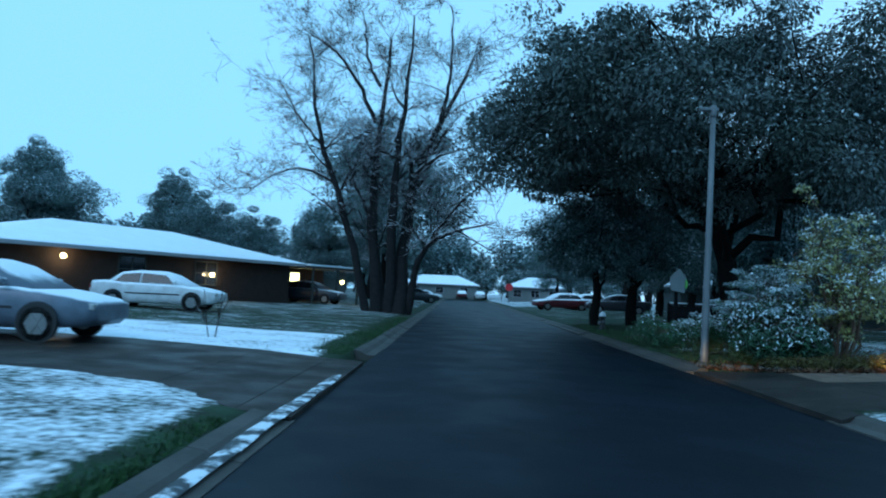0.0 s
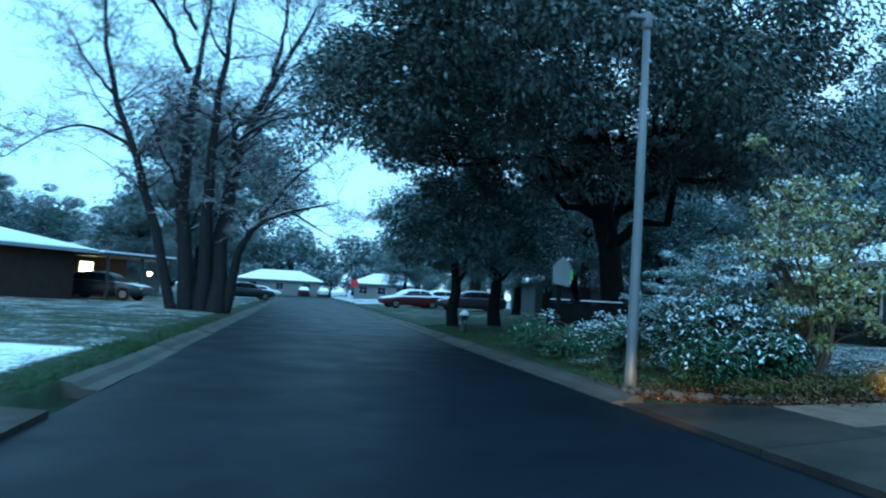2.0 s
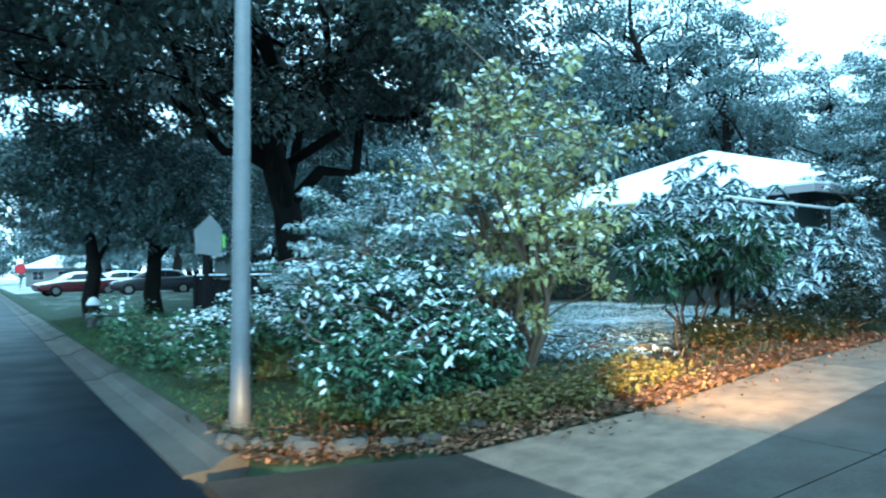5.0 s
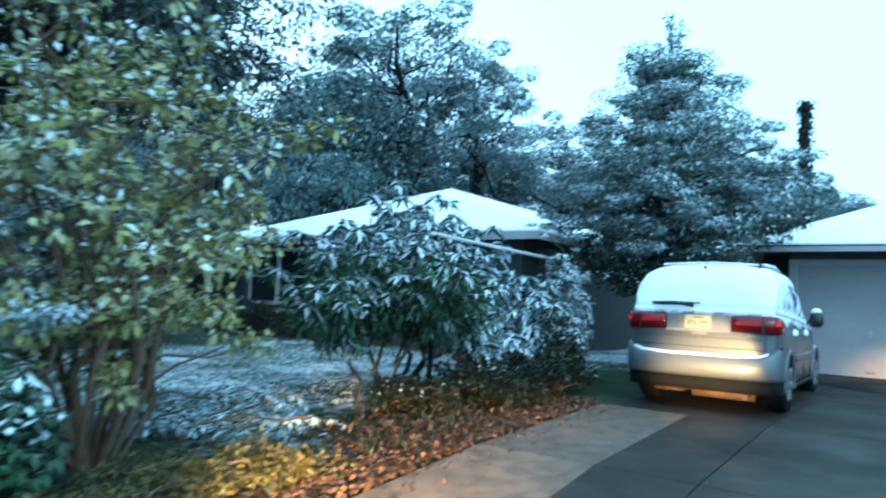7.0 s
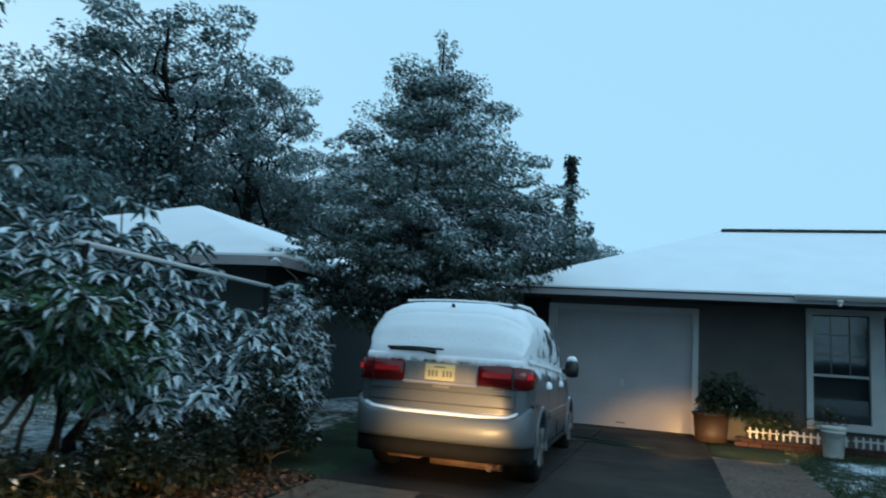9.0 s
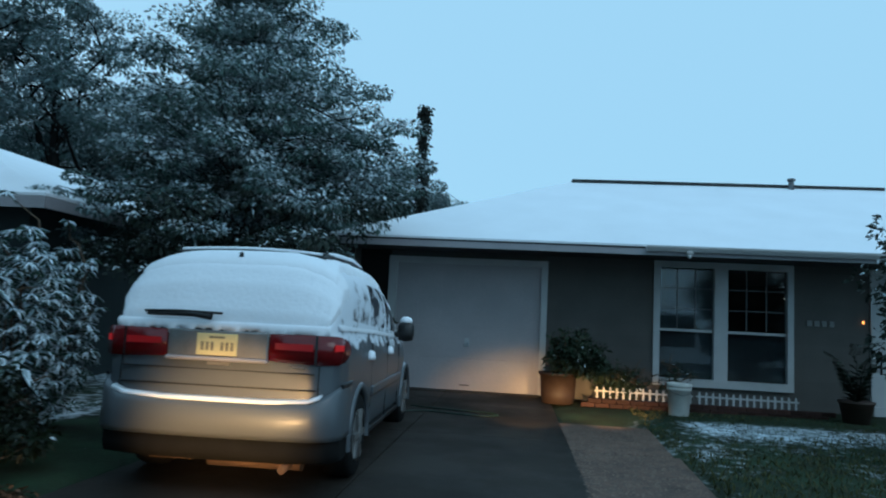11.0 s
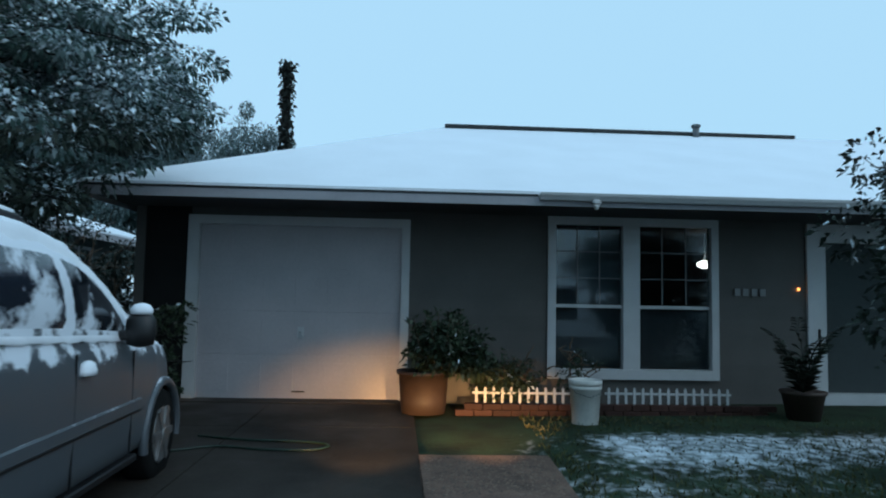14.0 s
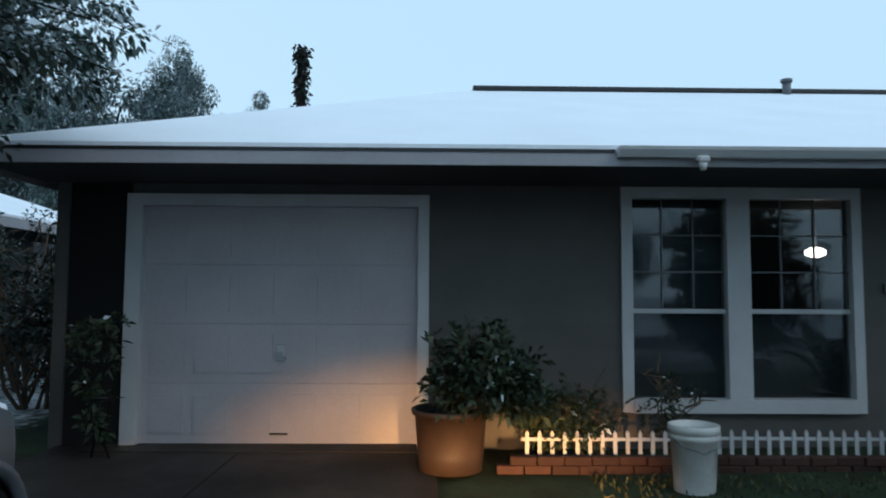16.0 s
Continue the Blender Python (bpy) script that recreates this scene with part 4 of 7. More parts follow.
    for dims in ((X - 0.05, X + 0.08, 7.59, 7.68, 0.84, 2.85), (X - 0.05, X + 0.08, 9.66, 9.76, 0.84, 2.85), (X - 0.05, X + 0.08, 8.60, 8.81, 0.93, 2.75), (X - 0.05, X + 0.08, 7.68, 9.66, 2.75, 2.85), (X - 0.07, X + 0.08, 7.68, 9.66, 0.84, 0.96)):
        boxed("window_frame", dims, TRIM, w)
    for a, b in ((7.68, 8.60), (8.81, 9.66)):
        boxed("pane", (X + 0.045, X + 0.05, a, b, 0.96, 1.73), PANE, w).visible_shadow = False
        boxed("pane", (X + 0.025, X + 0.03, a, b, 1.73, 2.75), PANE, w).visible_shadow = False
        boxed("meeting_rail", (X + 0.005, X + 0.055, a, b, 1.715, 1.755), TRIM, w)
        for k in (1, 2):
            y = a + (b - a) * k / 3
            boxed("window_bar", (X + 0.012, X + 0.034, y - 0.007, y + 0.007, 1.755, 2.75), BAR, w)
            z = 1.755 + 0.995 * k / 3
            boxed("window_bar", (X + 0.0125, X + 0.0335, a, b, z - 0.007, z + 0.007), BAR, w)
    # added sheets behind the panes; their grey gives the reflected tone
    for a, b, lo, hi in ((8.81, 9.66, 0.96, 1.73), (7.68, 8.60, 0.96, 1.73), (8.81, 9.66, 1.73, 2.75)):
        boxed("pane_backing", (X + 0.13, X + 0.135, a - 0.02, b + 0.02, lo, hi), PANE_GREY, w)
    # front door with white frame
    d = part("front_door", bmesh.new(), SIDING_DARK, h, "dark front door in a white frame")
    boxed("door_leaf", (X + 0.03, X + 0.08, 5.0, 6.2, 0.7, 2.6), SIDING_DARK, d)
    for dims in ((X - 0.05, X + 0.1, 6.2, 6.44, 0.6, 2.83), (X - 0.05, X + 0.1, 4.9, 5.0, 0.6, 2.83), (X - 0.05, X + 0.1, 5.0, 6.2, 2.6, 2.83), (X - 0.12, X + 0.1, 4.9, 6.44, 0.5, 0.7)):
        boxed("door_trim", dims, TRIM, d)
    bm = bmesh.new()
    rod(bm, (X - 0.06, 6.3, 1.2), (X - 0.06, 6.3, 1.5), 0.015, sides=8)
    part("pull_handle", bm, BLACK, d)
    # lit bell button and the plain marks of the house number
    bm = bmesh.new()
    box(bm, X - 0.04, X - 0.015, 6.535, 6.56, 1.98, 2.015, 0.004)
    part("bell_button", bm, BELL, h, "small glowing orange bell button")
    for k in range(4):
        boxed("number_mark", (X - 0.045, X - 0.022, 6.985 + k * 0.11, 7.055 + k * 0.11, 1.9, 1.99), NUMBER, h)
    return h


home()
lamp = thing("ceiling_lamp", pose(22.0, 6.86, 2.4), "white lit ceiling lamp inside the front room", "lamp")
part("shade", lathe(bmesh.new(), [(0.04, -0.06), (0.11, -0.03), (0.12, 0.02), (0.05, 0.06)], None, 16), LAMP_WHITE, lamp)
part("stem", rod(bmesh.new(), (0, 0, 0.05), (0, 0, 0.7), 0.012), TRIM, lamp)


def neighbour():
    h = thing("neighbour_house", None, "dark low house with a snow-covered hip roof behind shrubs", "house")
    shell(h, 17.0, 29.0, 18.6, 27.6, 0.3, 3.0, SIDING_DARK)
    hip_roof(h, 16.4, 29.6, 17.95, 28.2, 3.02, 4.8, 20.6, 26.0, "x")
    shell(h, 18.6, 29.0, 27.7, 41.0, 0.3, 2.8, SIDING_DARK)
    hip_roof(h, 18.0, 29.6, 28.3, 41.8, 2.72, 4.2, 34, 38)
    flat_window(h, pose(17.0, 26.0, 2.05, 0, 0, -90), 2.2, 1.35, 2, 2, None, TRIM, 0.06)
    flat_window(h, pose(17.0, 21.6, 2.1, 0, 0, -90), 1.2, 1.2, 2, 2)
    flat_window(h, pose(26.6, 18.6, 2.1, 0, 0, 0), 1.0, 1.2, 2, 2)
    flat_window(h, pose(18.6, 34.0, 1.9, 0, 0, -90), 1.6, 1.2, 3, 2)
    boxed("porch_post", (16.6, 16.72, 28.6, 28.72, 0.4, 2.9), TRIM, h)
    return h


neighbour()


def west_house():
    """Long brick ranch house across the street, set at an angle, with a flat porch roof."""
    h = thing("ranch_house", pose(-12.4, 41.5, 0.3, 0, 0, -30), "long brown brick ranch house under a snowy roof, lamps lit", "house")
    shell(h, -10.5, -0.7, -15, 3.0, -0.3, 2.5, DARK_BRICK)
    hip_roof(h, -11.2, 0.0, -15.7, 3.7, 2.42, 3.9, -9.5, -2.0)
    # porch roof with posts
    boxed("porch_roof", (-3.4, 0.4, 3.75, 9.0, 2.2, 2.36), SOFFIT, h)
    boxed("porch_snow", (-3.42, 0.42, 3.74, 9.02, 2.36, 2.46), SNOW, h, "snow on the porch roof")
    for y in (4.2, 6.6, 8.8):
        boxed("porch_post", (0.15, 0.27, y - 0.06, y + 0.06, -0.2, 2.2), SIDING_DARK, h)
    boxed("porch_wall", (-3.3, -3.1, 3.8, 9.0, -0.3, 2.2), DARK_BRICK, h)
    flat_window(h, pose(-0.7, -3.5, 1.5, 0, 0, 90), 1.4, 1.2, 2, 2, None, SIDING_DARK)
    flat_window(h, pose(-0.7, -8.0, 1.5, 0, 0, 90), 1.4, 1.2, 2, 2, None, SIDING_DARK)
    flat_window(h, pose(-3.1, 6.0, 1.1, 0, 0, 90), 0.9, 1.6, 1, 2, LAMP_YELLOW)
    return h


west_house()


def wall_lamp(name, at, label, arm=(-0.866, 0.5, 0), reach=0.2, watts=45):
    o = thing(name, pose(*at), label, "lamp", "house lamps")
    a = Vector(arm)
    bm = bmesh.new()
    rod(bm, (0, 0, 0.1), a * reach + Vector((0, 0, 0.1)), 0.015)
    lathe(bm, [(0.07, 0.1), (0.03, 0.16)], None, 10)
    part("bracket", bm, BLACK, o)
    part("globe", lathe(bmesh.new(), [(0.05, -0.14), (0.12, -0.05), (0.12, 0.05), (0.05, 0.1)], None, 12), LAMP_WARM, o, "glowing warm glass globe")
    data = bpy.data.lights.new(name + "_bulb", "POINT")
    data.energy, data.color, data.shadow_soft_size = watts, (1.0, 0.62, 0.28), 0.12
    b = new("bulb", data)
    b.parent = o
    b.location = -a * 0.3 if not a.z else Vector((0.2, -0.2, -0.2))
    return o


def far_house(name, at, rz, w, d, label, wallmat=SIDING_FAR, ridge=4.2):
    h = thing(name, pose(*at, 0, 0, rz), label, "house", "far houses")
    shell(h, -w / 2, w / 2, -d / 2, d / 2, -0.3, 2.5, wallmat)
    hip_roof(h, -w / 2 - 0.6, w / 2 + 0.6, -d / 2 - 0.6, d / 2 + 0.6, 2.5, ridge, -w / 4, w / 4, "x")
    for k in range(3):
        flat_window(h, pose(-w / 3 + k * w / 3, -d / 2, 1.45, 0, 0, 0), 1.3, 1.1, 2, 2)
    return h


far_house("far_house", (-3.9, 131, 0.2), 0, 13.5, 8, "pale low house with a snowy roof at the street's end")
far_house("far_house", (13.5, 118, 0.2), -20, 9, 8, "small pale house with a snowy roof near the stop sign")
far_house("far_house", (22.5, 62, 0.3), 80, 14, 9, "low house with a snowy roof behind the oaks", SIDING_DARK)
far_house("far_house", (-16.5, 66, 0.3), -70, 12, 8, "pale low house with a snowy roof beyond the bare tree")
far_house("far_house", (-26, 6.5, 0.3), -90, 15, 10, "brown low house with a snowy roof beside the west drive", DARK_BRICK)
wall_lamp("wall_lamp", (-14.45, 39.0, 1.75), "warm lamp lit on the brick house wall")
wall_lamp("wall_lamp", (-18.62, 31.75, 2.25), "warm lamp lit beside the brick house corner")
wall_lamp("porch_lamp", (-9.0, 49.6, 1.75), "bright yellow lamp hanging under the porch roof", (0, 0, 1), 0.75, 30)


# ---- street furniture ----
def street_lamp():
    o = thing("street_lamp", pose(4.56, 16.72, rise(4.56), 0.6, 0.6, 0), "tall grey steel street lamp pole at the kerb", "lamp post")
    part("pole", lathe(bmesh.new(), [(0.095, -0.2), (0.09, 0.25), (0.082, 0.3), (0.068, 3.0), (0.055, 5.5)], None, 14), STEEL, o)
    bm = bmesh.new()
    lathe(bm, [(0.06, 5.48), (0.075, 5.55), (0.085, 5.7), (0.05, 5.76)], None, 14)
    box(bm, -0.32, 0.1, -0.07, 0.07, 5.62, 5.7, 0.02)
    part("lamp_head", bm, STEEL, o)
    part("base_collar", lathe(bmesh.new(), [(0.12, -0.1), (0.12, 0.03), (0.1, 0.06)], None, 14), KERB, o)


street_lamp()


def hydrant():
    o = thing("fire_hydrant", pose(5.04, 29.4, rise(5.04)), "short pale fire hydrant with a snow cap beside the kerb", "hydrant")
    part("barrel", lathe(bmesh.new(), [(0.16, 0), (0.16, 0.06), (0.11, 0.08), (0.1, 0.5), (0.14, 0.52), (0.14, 0.56)], None, 14), BLACK, o)
    part("snow_cap", lathe(bmesh.new(), [(0.15, 0.56), (0.14, 0.64), (0.08, 0.73), (0.02, 0.76)], None, 14), SNOW, o)
    bm = bmesh.new()
    rod(bm, (0, -0.17, 0.36), (0, 0.17, 0.36), 0.06, sides=10)
    rod(bm, (-0.17, 0, 0.3), (0, 0, 0.3), 0.075, sides=10)
    part("outlet", bm, STEEL, o)


hydrant()


def fence():
    o = thing("board_fence", pose(6.3, 24.7, 0.2, 0, 0, 6), "low dark board fence with a line of snow on its rail", "fence")
    for k in range(22):
        boxed("board", (k * 0.155, k * 0.155 + 0.145, 0, 0.022, 0, 1.12 + 0.02 * math.sin(k * 3.7)), FENCE_WOOD, o)
    for z in (0.3, 0.9):
        boxed("rail", (0, 3.4, 0.022, 0.06, z, z + 0.08), FENCE_WOOD, o)
    boxed("top_rail", (-0.05, 3.45, -0.03, 0.07, 1.15, 1.19), FENCE_WOOD, o)
    boxed("rail_snow", (0.0, 0.55, -0.028, 0.068, 1.192, 1.225), SNOW, o)
    boxed("rail_snow", (0.9, 2.2, -0.028, 0.068, 1.192, 1.222), SNOW, o)
    for x in (0, 1.7, 3.4):
        boxed("post", (x - 0.05, x + 0.05, 0.06, 0.16, -0.2, 1.2), FENCE_WOOD, o)


fence()


def board_sign():
    o = thing("pentagon_board", pose(6.35, 24.2, 0.2, 0, 0, 8), "pale grey pentagon board with a lime edge on a post", "sign")
    bm = bmesh.new()
    prism(bm, [(-0.22, 0, 1.62), (0.26, 0, 1.55), (0.28, 0, 2.1), (0.05, 0, 2.36), (-0.26, 0, 2.05)], (0, 0.05, 0))
    part("board", bm, BOARD_GREY, o)
    bm = bmesh.new()
    prism(bm, [(0.285, 0.0, 1.7), (0.35, 0.0, 1.75), (0.35, 0.0, 1.95), (0.285, 0.0, 2.0)], (0, 0.05, 0))
    part("edge_strip", bm, LIME, o)
    part("post", box(bmesh.new(), -0.05, 0.05, 0.05, 0.13, -0.2, 2.2), FENCE_WOOD, o)


board_sign()


def stop_sign():
    o = thing("stop_sign", pose(6.5, 97, 0.2, 0, 0, 0), "red octagonal stop sign on a thin pole", "sign")
    part("pole", rod(bmesh.new(), (0, 0, -0.2), (0, 0, 2.6), 0.04), STEEL, o)
    bm = bmesh.new()
    prism(bm, [(0.55 * math.cos(math.pi * (k + 0.5) / 4), -0.06, 2.2 + 0.55 * math.sin(math.pi * (k + 0.5) / 4)) for k in range(8)], (0, 0.02, 0))
    part("sign_face", bm, STOP_RED, o)


stop_sign()

# ---- trees and shrubs ----
TREE_MATS = [LEAF_DARK, SNOWLEAF]
OAK_MATS = [LEAF_OAK, SNOWLEAF]
leafy_tree("live_oak", (9.6, 27.2, 0.25), 0.38, (-2.5, -1.4, 6.9, 8.9, 8.6, 5.0), 13, 760, 320, 0.135, OAK_MATS, DARKBARK, 0.035, 1.0, 0.5, fork=0.3, low=-0.57, hollow=0.5, sweeps=((3.4, (-6.3, -1.3, 5.2)), (3.0, (-5.0, -4.2, 5.6)), (3.6, (-1.0, -6.0, 6.2)), (3.2, (3.5, -4.0, 6.0)), (4.2, (-3.5, 1.0, 9.0))), label="large dark live oak with spreading limbs over the street")
leafy_tree("live_oak", (7.2, 33.2, 0.25), 0.24, (0, 0, 4.0, 3.2, 3.2, 2.6), 9, 120, 300, 0.13, TREE_MATS, DARKBARK, 0.12, 0.85, 0.5, low=-0.85, label="smaller dark oak dusted with snow beside the street")
leafy_tree("live_oak", (5.5, 32.9, 0.2), 0.22, (-0.6, 0.3, 3.9, 3.1, 3.1, 2.5), 9, 120, 300, 0.13, TREE_MATS, DARKBARK, 0.2, 0.85, 0.5, low=-0.85, label="smaller dark oak with snow on its crown near the kerb")


def evergreen():
    """A broad dome of layered boughs that rise towards the top, with side leaders and a thin spire."""
    base = (18.0, 16.05, 0.47)
    o = thing("evergreen_tree", pose(*base), "bushy evergreen tree laden with snow beside the garage", "tree")
    trunk, twigs, c = Tubes(), Tubes(), []
    trunk.add([(0.05 * math.sin(z), 0.06 * math.sin(1.7 * z), z) for z in np.linspace(-0.15, 7.0, 12)], np.linspace(0.19, 0.01, 12), 9)
    shape = [(0.8, 1.6), (1.6, 2.0), (2.8, 2.3), (3.7, 2.2), (4.3, 1.75), (4.9, 1.25), (5.3, 0.9), (5.7, 0.5), (6.2, 0.12)]

    def clear(q):
        """Keeps the boughs out of the house, off the van and above the hedge."""
        x, y, z = q[0] + base[0], q[1] + base[1], q[2] + base[2]
        return not ((x > 18.55 and y < 15.1 and z < 3.35) or (x < 18.4 and y < 15.3 and z < 2.5) or (x > 18.55 and y < 15.1 and z < 3.2 + 0.42 * (x - 18.85)))

    for k in range(260):
        z = 1.75 + 4.15 * (k / 259) ** 0.95
        a = k * 2.4 + RNG.uniform(-0.3, 0.3)
        r = interp(z, shape) * (RNG.uniform(0.72, 1.1) if z < 4.4 else RNG.uniform(0.4, 1.2)) * (0.93 + 0.12 * math.sin(3 * a + z))
        lift = interp(z, [(1.2, -0.1), (3.0, 0.05), (4.5, 0.22), (5.5, 0.35)])
        e = np.array([r * math.cos(a), r * math.sin(a), z + lift * r + RNG.uniform(-0.1, 0.15)])
        p = curve_pts((0, 0, max(0.3, z - 0.1 * r - 0.1)), e, -0.05 if z > 3 else 0.08, 6, 0.12)
        if not clear(e):
            continue
        twigs.add(p, 0.032 * max(0.3, 1 - z / 8) * np.linspace(1, 0.2, 6), 4)
        side = np.array([-math.sin(a), math.cos(a), 0.0])
        for u in np.linspace(0.2, 1.0, max(2, int(r * 3.6))):
            i = min(4, int(u * 5))
            q = p[i] + (p[i + 1] - p[i]) * (u * 5 - i)
            q = q + side * RNG.normal() * 0.24 * (1.25 - u) + RNG.normal(size=3) * 0.05
            if clear(q):
                c.append(q)
    for k in range(18):
        a = -math.pi / 2 + RNG.uniform(-0.5, 0.32)
        r, z = RNG.uniform(2.1, 2.65), RNG.uniform(2.5, 4.1)
        e = np.array([r * math.cos(a), r * math.sin(a), z - 0.15])
        p = curve_pts((0, 0, z - 0.1), e, 0.1, 6, 0.12)
        if clear(e):
            twigs.add(p, 0.022 * np.linspace(1, 0.2, 6), 4)
            c += [q + RNG.normal(size=3) * 0.1 for q in (p[3], p[4], (p[4] + p[5]) / 2, p[5]) if clear(q)]
    spray = [(0.02, 0.0, 7.0), (0.16, -0.2, 6.85), (0.1, 0.22, 6.5), (-0.1, -0.3, 6.55), (0.75, -0.45, 6.0), (-0.5, 0.65, 6.05), (0.2, -0.85, 5.95), (-0.2, 0.9, 5.75)]
    fine = []
    for e in spray:
        root = np.array([0.0, 0.0, e[2] - 0.75 - 0.3 * math.hypot(e[0], e[1])])
        p = curve_pts(root, e, -0.08, 6, 0.06)
        twigs.add(p, np.linspace(0.014, 0.005, 6), 4)
        fine += [p[2] + (p[5] - p[2]) * u for u in np.linspace(0, 1, 7)]
    split_tubes(o, [trunk], [], twigs, DARKBARK)
    c = np.array(c)
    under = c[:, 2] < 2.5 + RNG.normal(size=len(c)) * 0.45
    bough_leaves(c[~under][::2], 0.36, 230, 0.062, 0.75, TREE_MATS, o, 0.26, top=3.0)
    # lower boughs: little snow, and the crown's shade put into a darker leaf colour
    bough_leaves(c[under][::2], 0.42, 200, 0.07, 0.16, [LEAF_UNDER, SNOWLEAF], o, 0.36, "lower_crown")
    bough_leaves(np.array(fine), 0.09, 26, 0.06, 0.4, TREE_MATS, o, 0.7, "spire")


evergreen()


def bare_tree(name, base, stems, height, r, label, seed, spread=0.5, depth=5, bark=BARK, foot=0.45, out=0.3, lean=0.0):
    g = np.random.default_rng(seed)
    o = thing(name, pose(*base), label, "tree")
    trunks, arms, twig = [], [], Tubes()

    def grow(p, d, length, rad, level, tubes):
        n = 6 if level < 2 else 4
        pts, rr = [np.array(p, float)], [rad]
        q, v = np.array(p, float), np.array(d, float)
        for i in range(n):
            v = v + g.normal(size=3) * (0.07 if level < 1 else 0.14) + np.array([0, 0, 0.05 if level < 3 else 0.0])
            v /= np.linalg.norm(v)
            q = q + v * length / n
            pts.append(q.copy())
            rr.append(rad * (1 - 0.5 * (i + 1) / n))
        tubes.add(pts, rr, 9 if level < 1 else 6 if level < 3 else 3)
        if level >= depth:
            return
        kids = 4 if level < depth - 1 else 5
        for k in range(kids):
            i = n if k == 0 else min(n, max(4 if level == 0 else 2, int(g.uniform(0.3, 1.0) * n)))
            a = g.uniform(0, 2 * math.pi)
            side = np.array([math.cos(a), math.sin(a), g.uniform(-0.15, 0.45)])
            w = spread * (0.12 if k == 0 else 1.1)
            dd = v * (1 - w * 0.6) + side * w
            if level == 0:
                arms.append(Tubes())
            t = arms[-1] if level == 0 else tubes if level < 2 else twig
            grow(pts[i], dd / np.linalg.norm(dd), length * g.uniform(0.55, 0.8), max(0.011, rr[i] * (0.97 if k == 0 else g.uniform(0.35, 0.6))), level + 1, t)

    for s in range(stems):
        a = 2 * math.pi * s / stems + 0.5
        t = Tubes()
        trunks.append(t)
        k = foot if stems > 1 else 0.0
        w = out * g.uniform(0.5, 1.2) if stems > 1 else 0.03
        grow((k * math.cos(a), k * math.sin(a), -0.15), np.array([w * math.cos(a) - lean, w * math.sin(a), 1.0]) / math.hypot(w, 1), height * g.uniform(0.38, 0.5), r * g.uniform(0.7, 1.1), 0, t)
    split_tubes(o, trunks, arms, twig, bark, ("stem", "limb", "twig_mass"))
    return o


def old_tree(base, label, seed):
    """A clump of thick stems that part low down, with long snowy side limbs and upswept sprays of twigs."""
    g = np.random.default_rng(seed)
    o = thing("bare_tree", pose(*base), label, "tree")
    trunks, arms, twig = [], [], Tubes()

    def bend(*pts):
        """A smooth path through a few places, each (across, up), that also wanders in depth."""
        pts = np.array(pts, float)
        u = np.linspace(0, 1, len(pts))
        f = np.linspace(0, 1, 12)
        drift = g.uniform(-2.2, 2.2)
        x, z = np.interp(f, u, pts[:, 0]), np.interp(f, u, pts[:, 1])
        for _ in range(2):
            x[1:-1], z[1:-1] = (x[:-2] + x[1:-1] + x[2:]) / 3, (z[:-2] + z[1:-1] + z[2:]) / 3
        return np.stack([x + g.normal(size=12) * 0.05, drift * f ** 1.3 + g.normal(size=12) * 0.06, z], 1)

    def spray(p, d, length, rad, level, tubes):
        n = 5 if level < 2 else 4
        pts, rr = [np.array(p, float)], [rad]
        v = d / np.linalg.norm(d)
        for i in range(n):
            v = v + g.normal(size=3) * 0.16 + np.array([0, 0, 0.04 if level < 2 else 0.0])
            v /= np.linalg.norm(v)
            pts.append(pts[-1] + v * length / n)
            rr.append(max(0.008, rad * (1 - 0.7 * (i + 1) / n)))
        tubes.add(pts, rr, 5 if level < 1 else 3)
        if level < 3:
            for k in range((5, 5, 4)[level]):
                i = 1 + int(g.integers(0, n))
                w = v * 0.6 + g.normal(size=3) * np.array([0.65, 0.65, 0.4])
                spray(pts[i], w, length * g.uniform(0.4, 0.72), max(0.009, rr[i] * g.uniform(0.4, 0.65)), level + 1, twig)

    def limb(path, r0, r1, shoots, keep, bare):
        t = Tubes()
        keep.append(t)
        rr = np.linspace(r0, r1, 12)
        t.add(path, rr, 9)
        for k in range(shoots):
            i = int(g.integers(bare, 12))
            along = path[i] - path[i - 1]
            along /= np.linalg.norm(along)
            a = g.uniform(0, 6.28)
            d = along * 0.55 + np.array([math.cos(a), 0.7 * math.sin(a), g.uniform(-0.1, 0.55)])
            spray(path[i], d, g.uniform(1.3, 3.3) * (1.1 - 0.03 * i), max(0.02, rr[i] * g.uniform(0.2, 0.42)), 0, t)

    limb(bend((-0.6, -0.2), (-1.1, 4.5), (-1.2, 7.6), (-1.0, 11.0), (-0.8, 15.8)), 0.36, 0.06, 18, trunks, 3)
    limb(bend((0.6, -0.2), (0.6, 4.2), (1.1, 8.2), (2.7, 11.4), (4.2, 15.0)), 0.42, 0.05, 20, trunks, 4)
    limb(bend((-1.15, -0.2), (-2.4, 5.0), (-3.7, 8.0), (-4.5, 11.0), (-4.7, 14.5)), 0.24, 0.04, 20, trunks, 3)
    limb(bend((0.1, -0.2), (0.0, 5.5), (0.4, 9.5), (0.9, 15.6)), 0.34, 0.04, 16, trunks, 4)
    limb(bend((1.0, -0.2), (1.4, 2.6), (2.3, 4.2), (5.6, 5.0)), 0.26, 0.03, 9, trunks, 5)
    limb(bend((-0.25, -0.2), (-0.6, 3.0), (-1.9, 6.5), (-3.3, 9.0)), 0.24, 0.04, 11, trunks, 3)
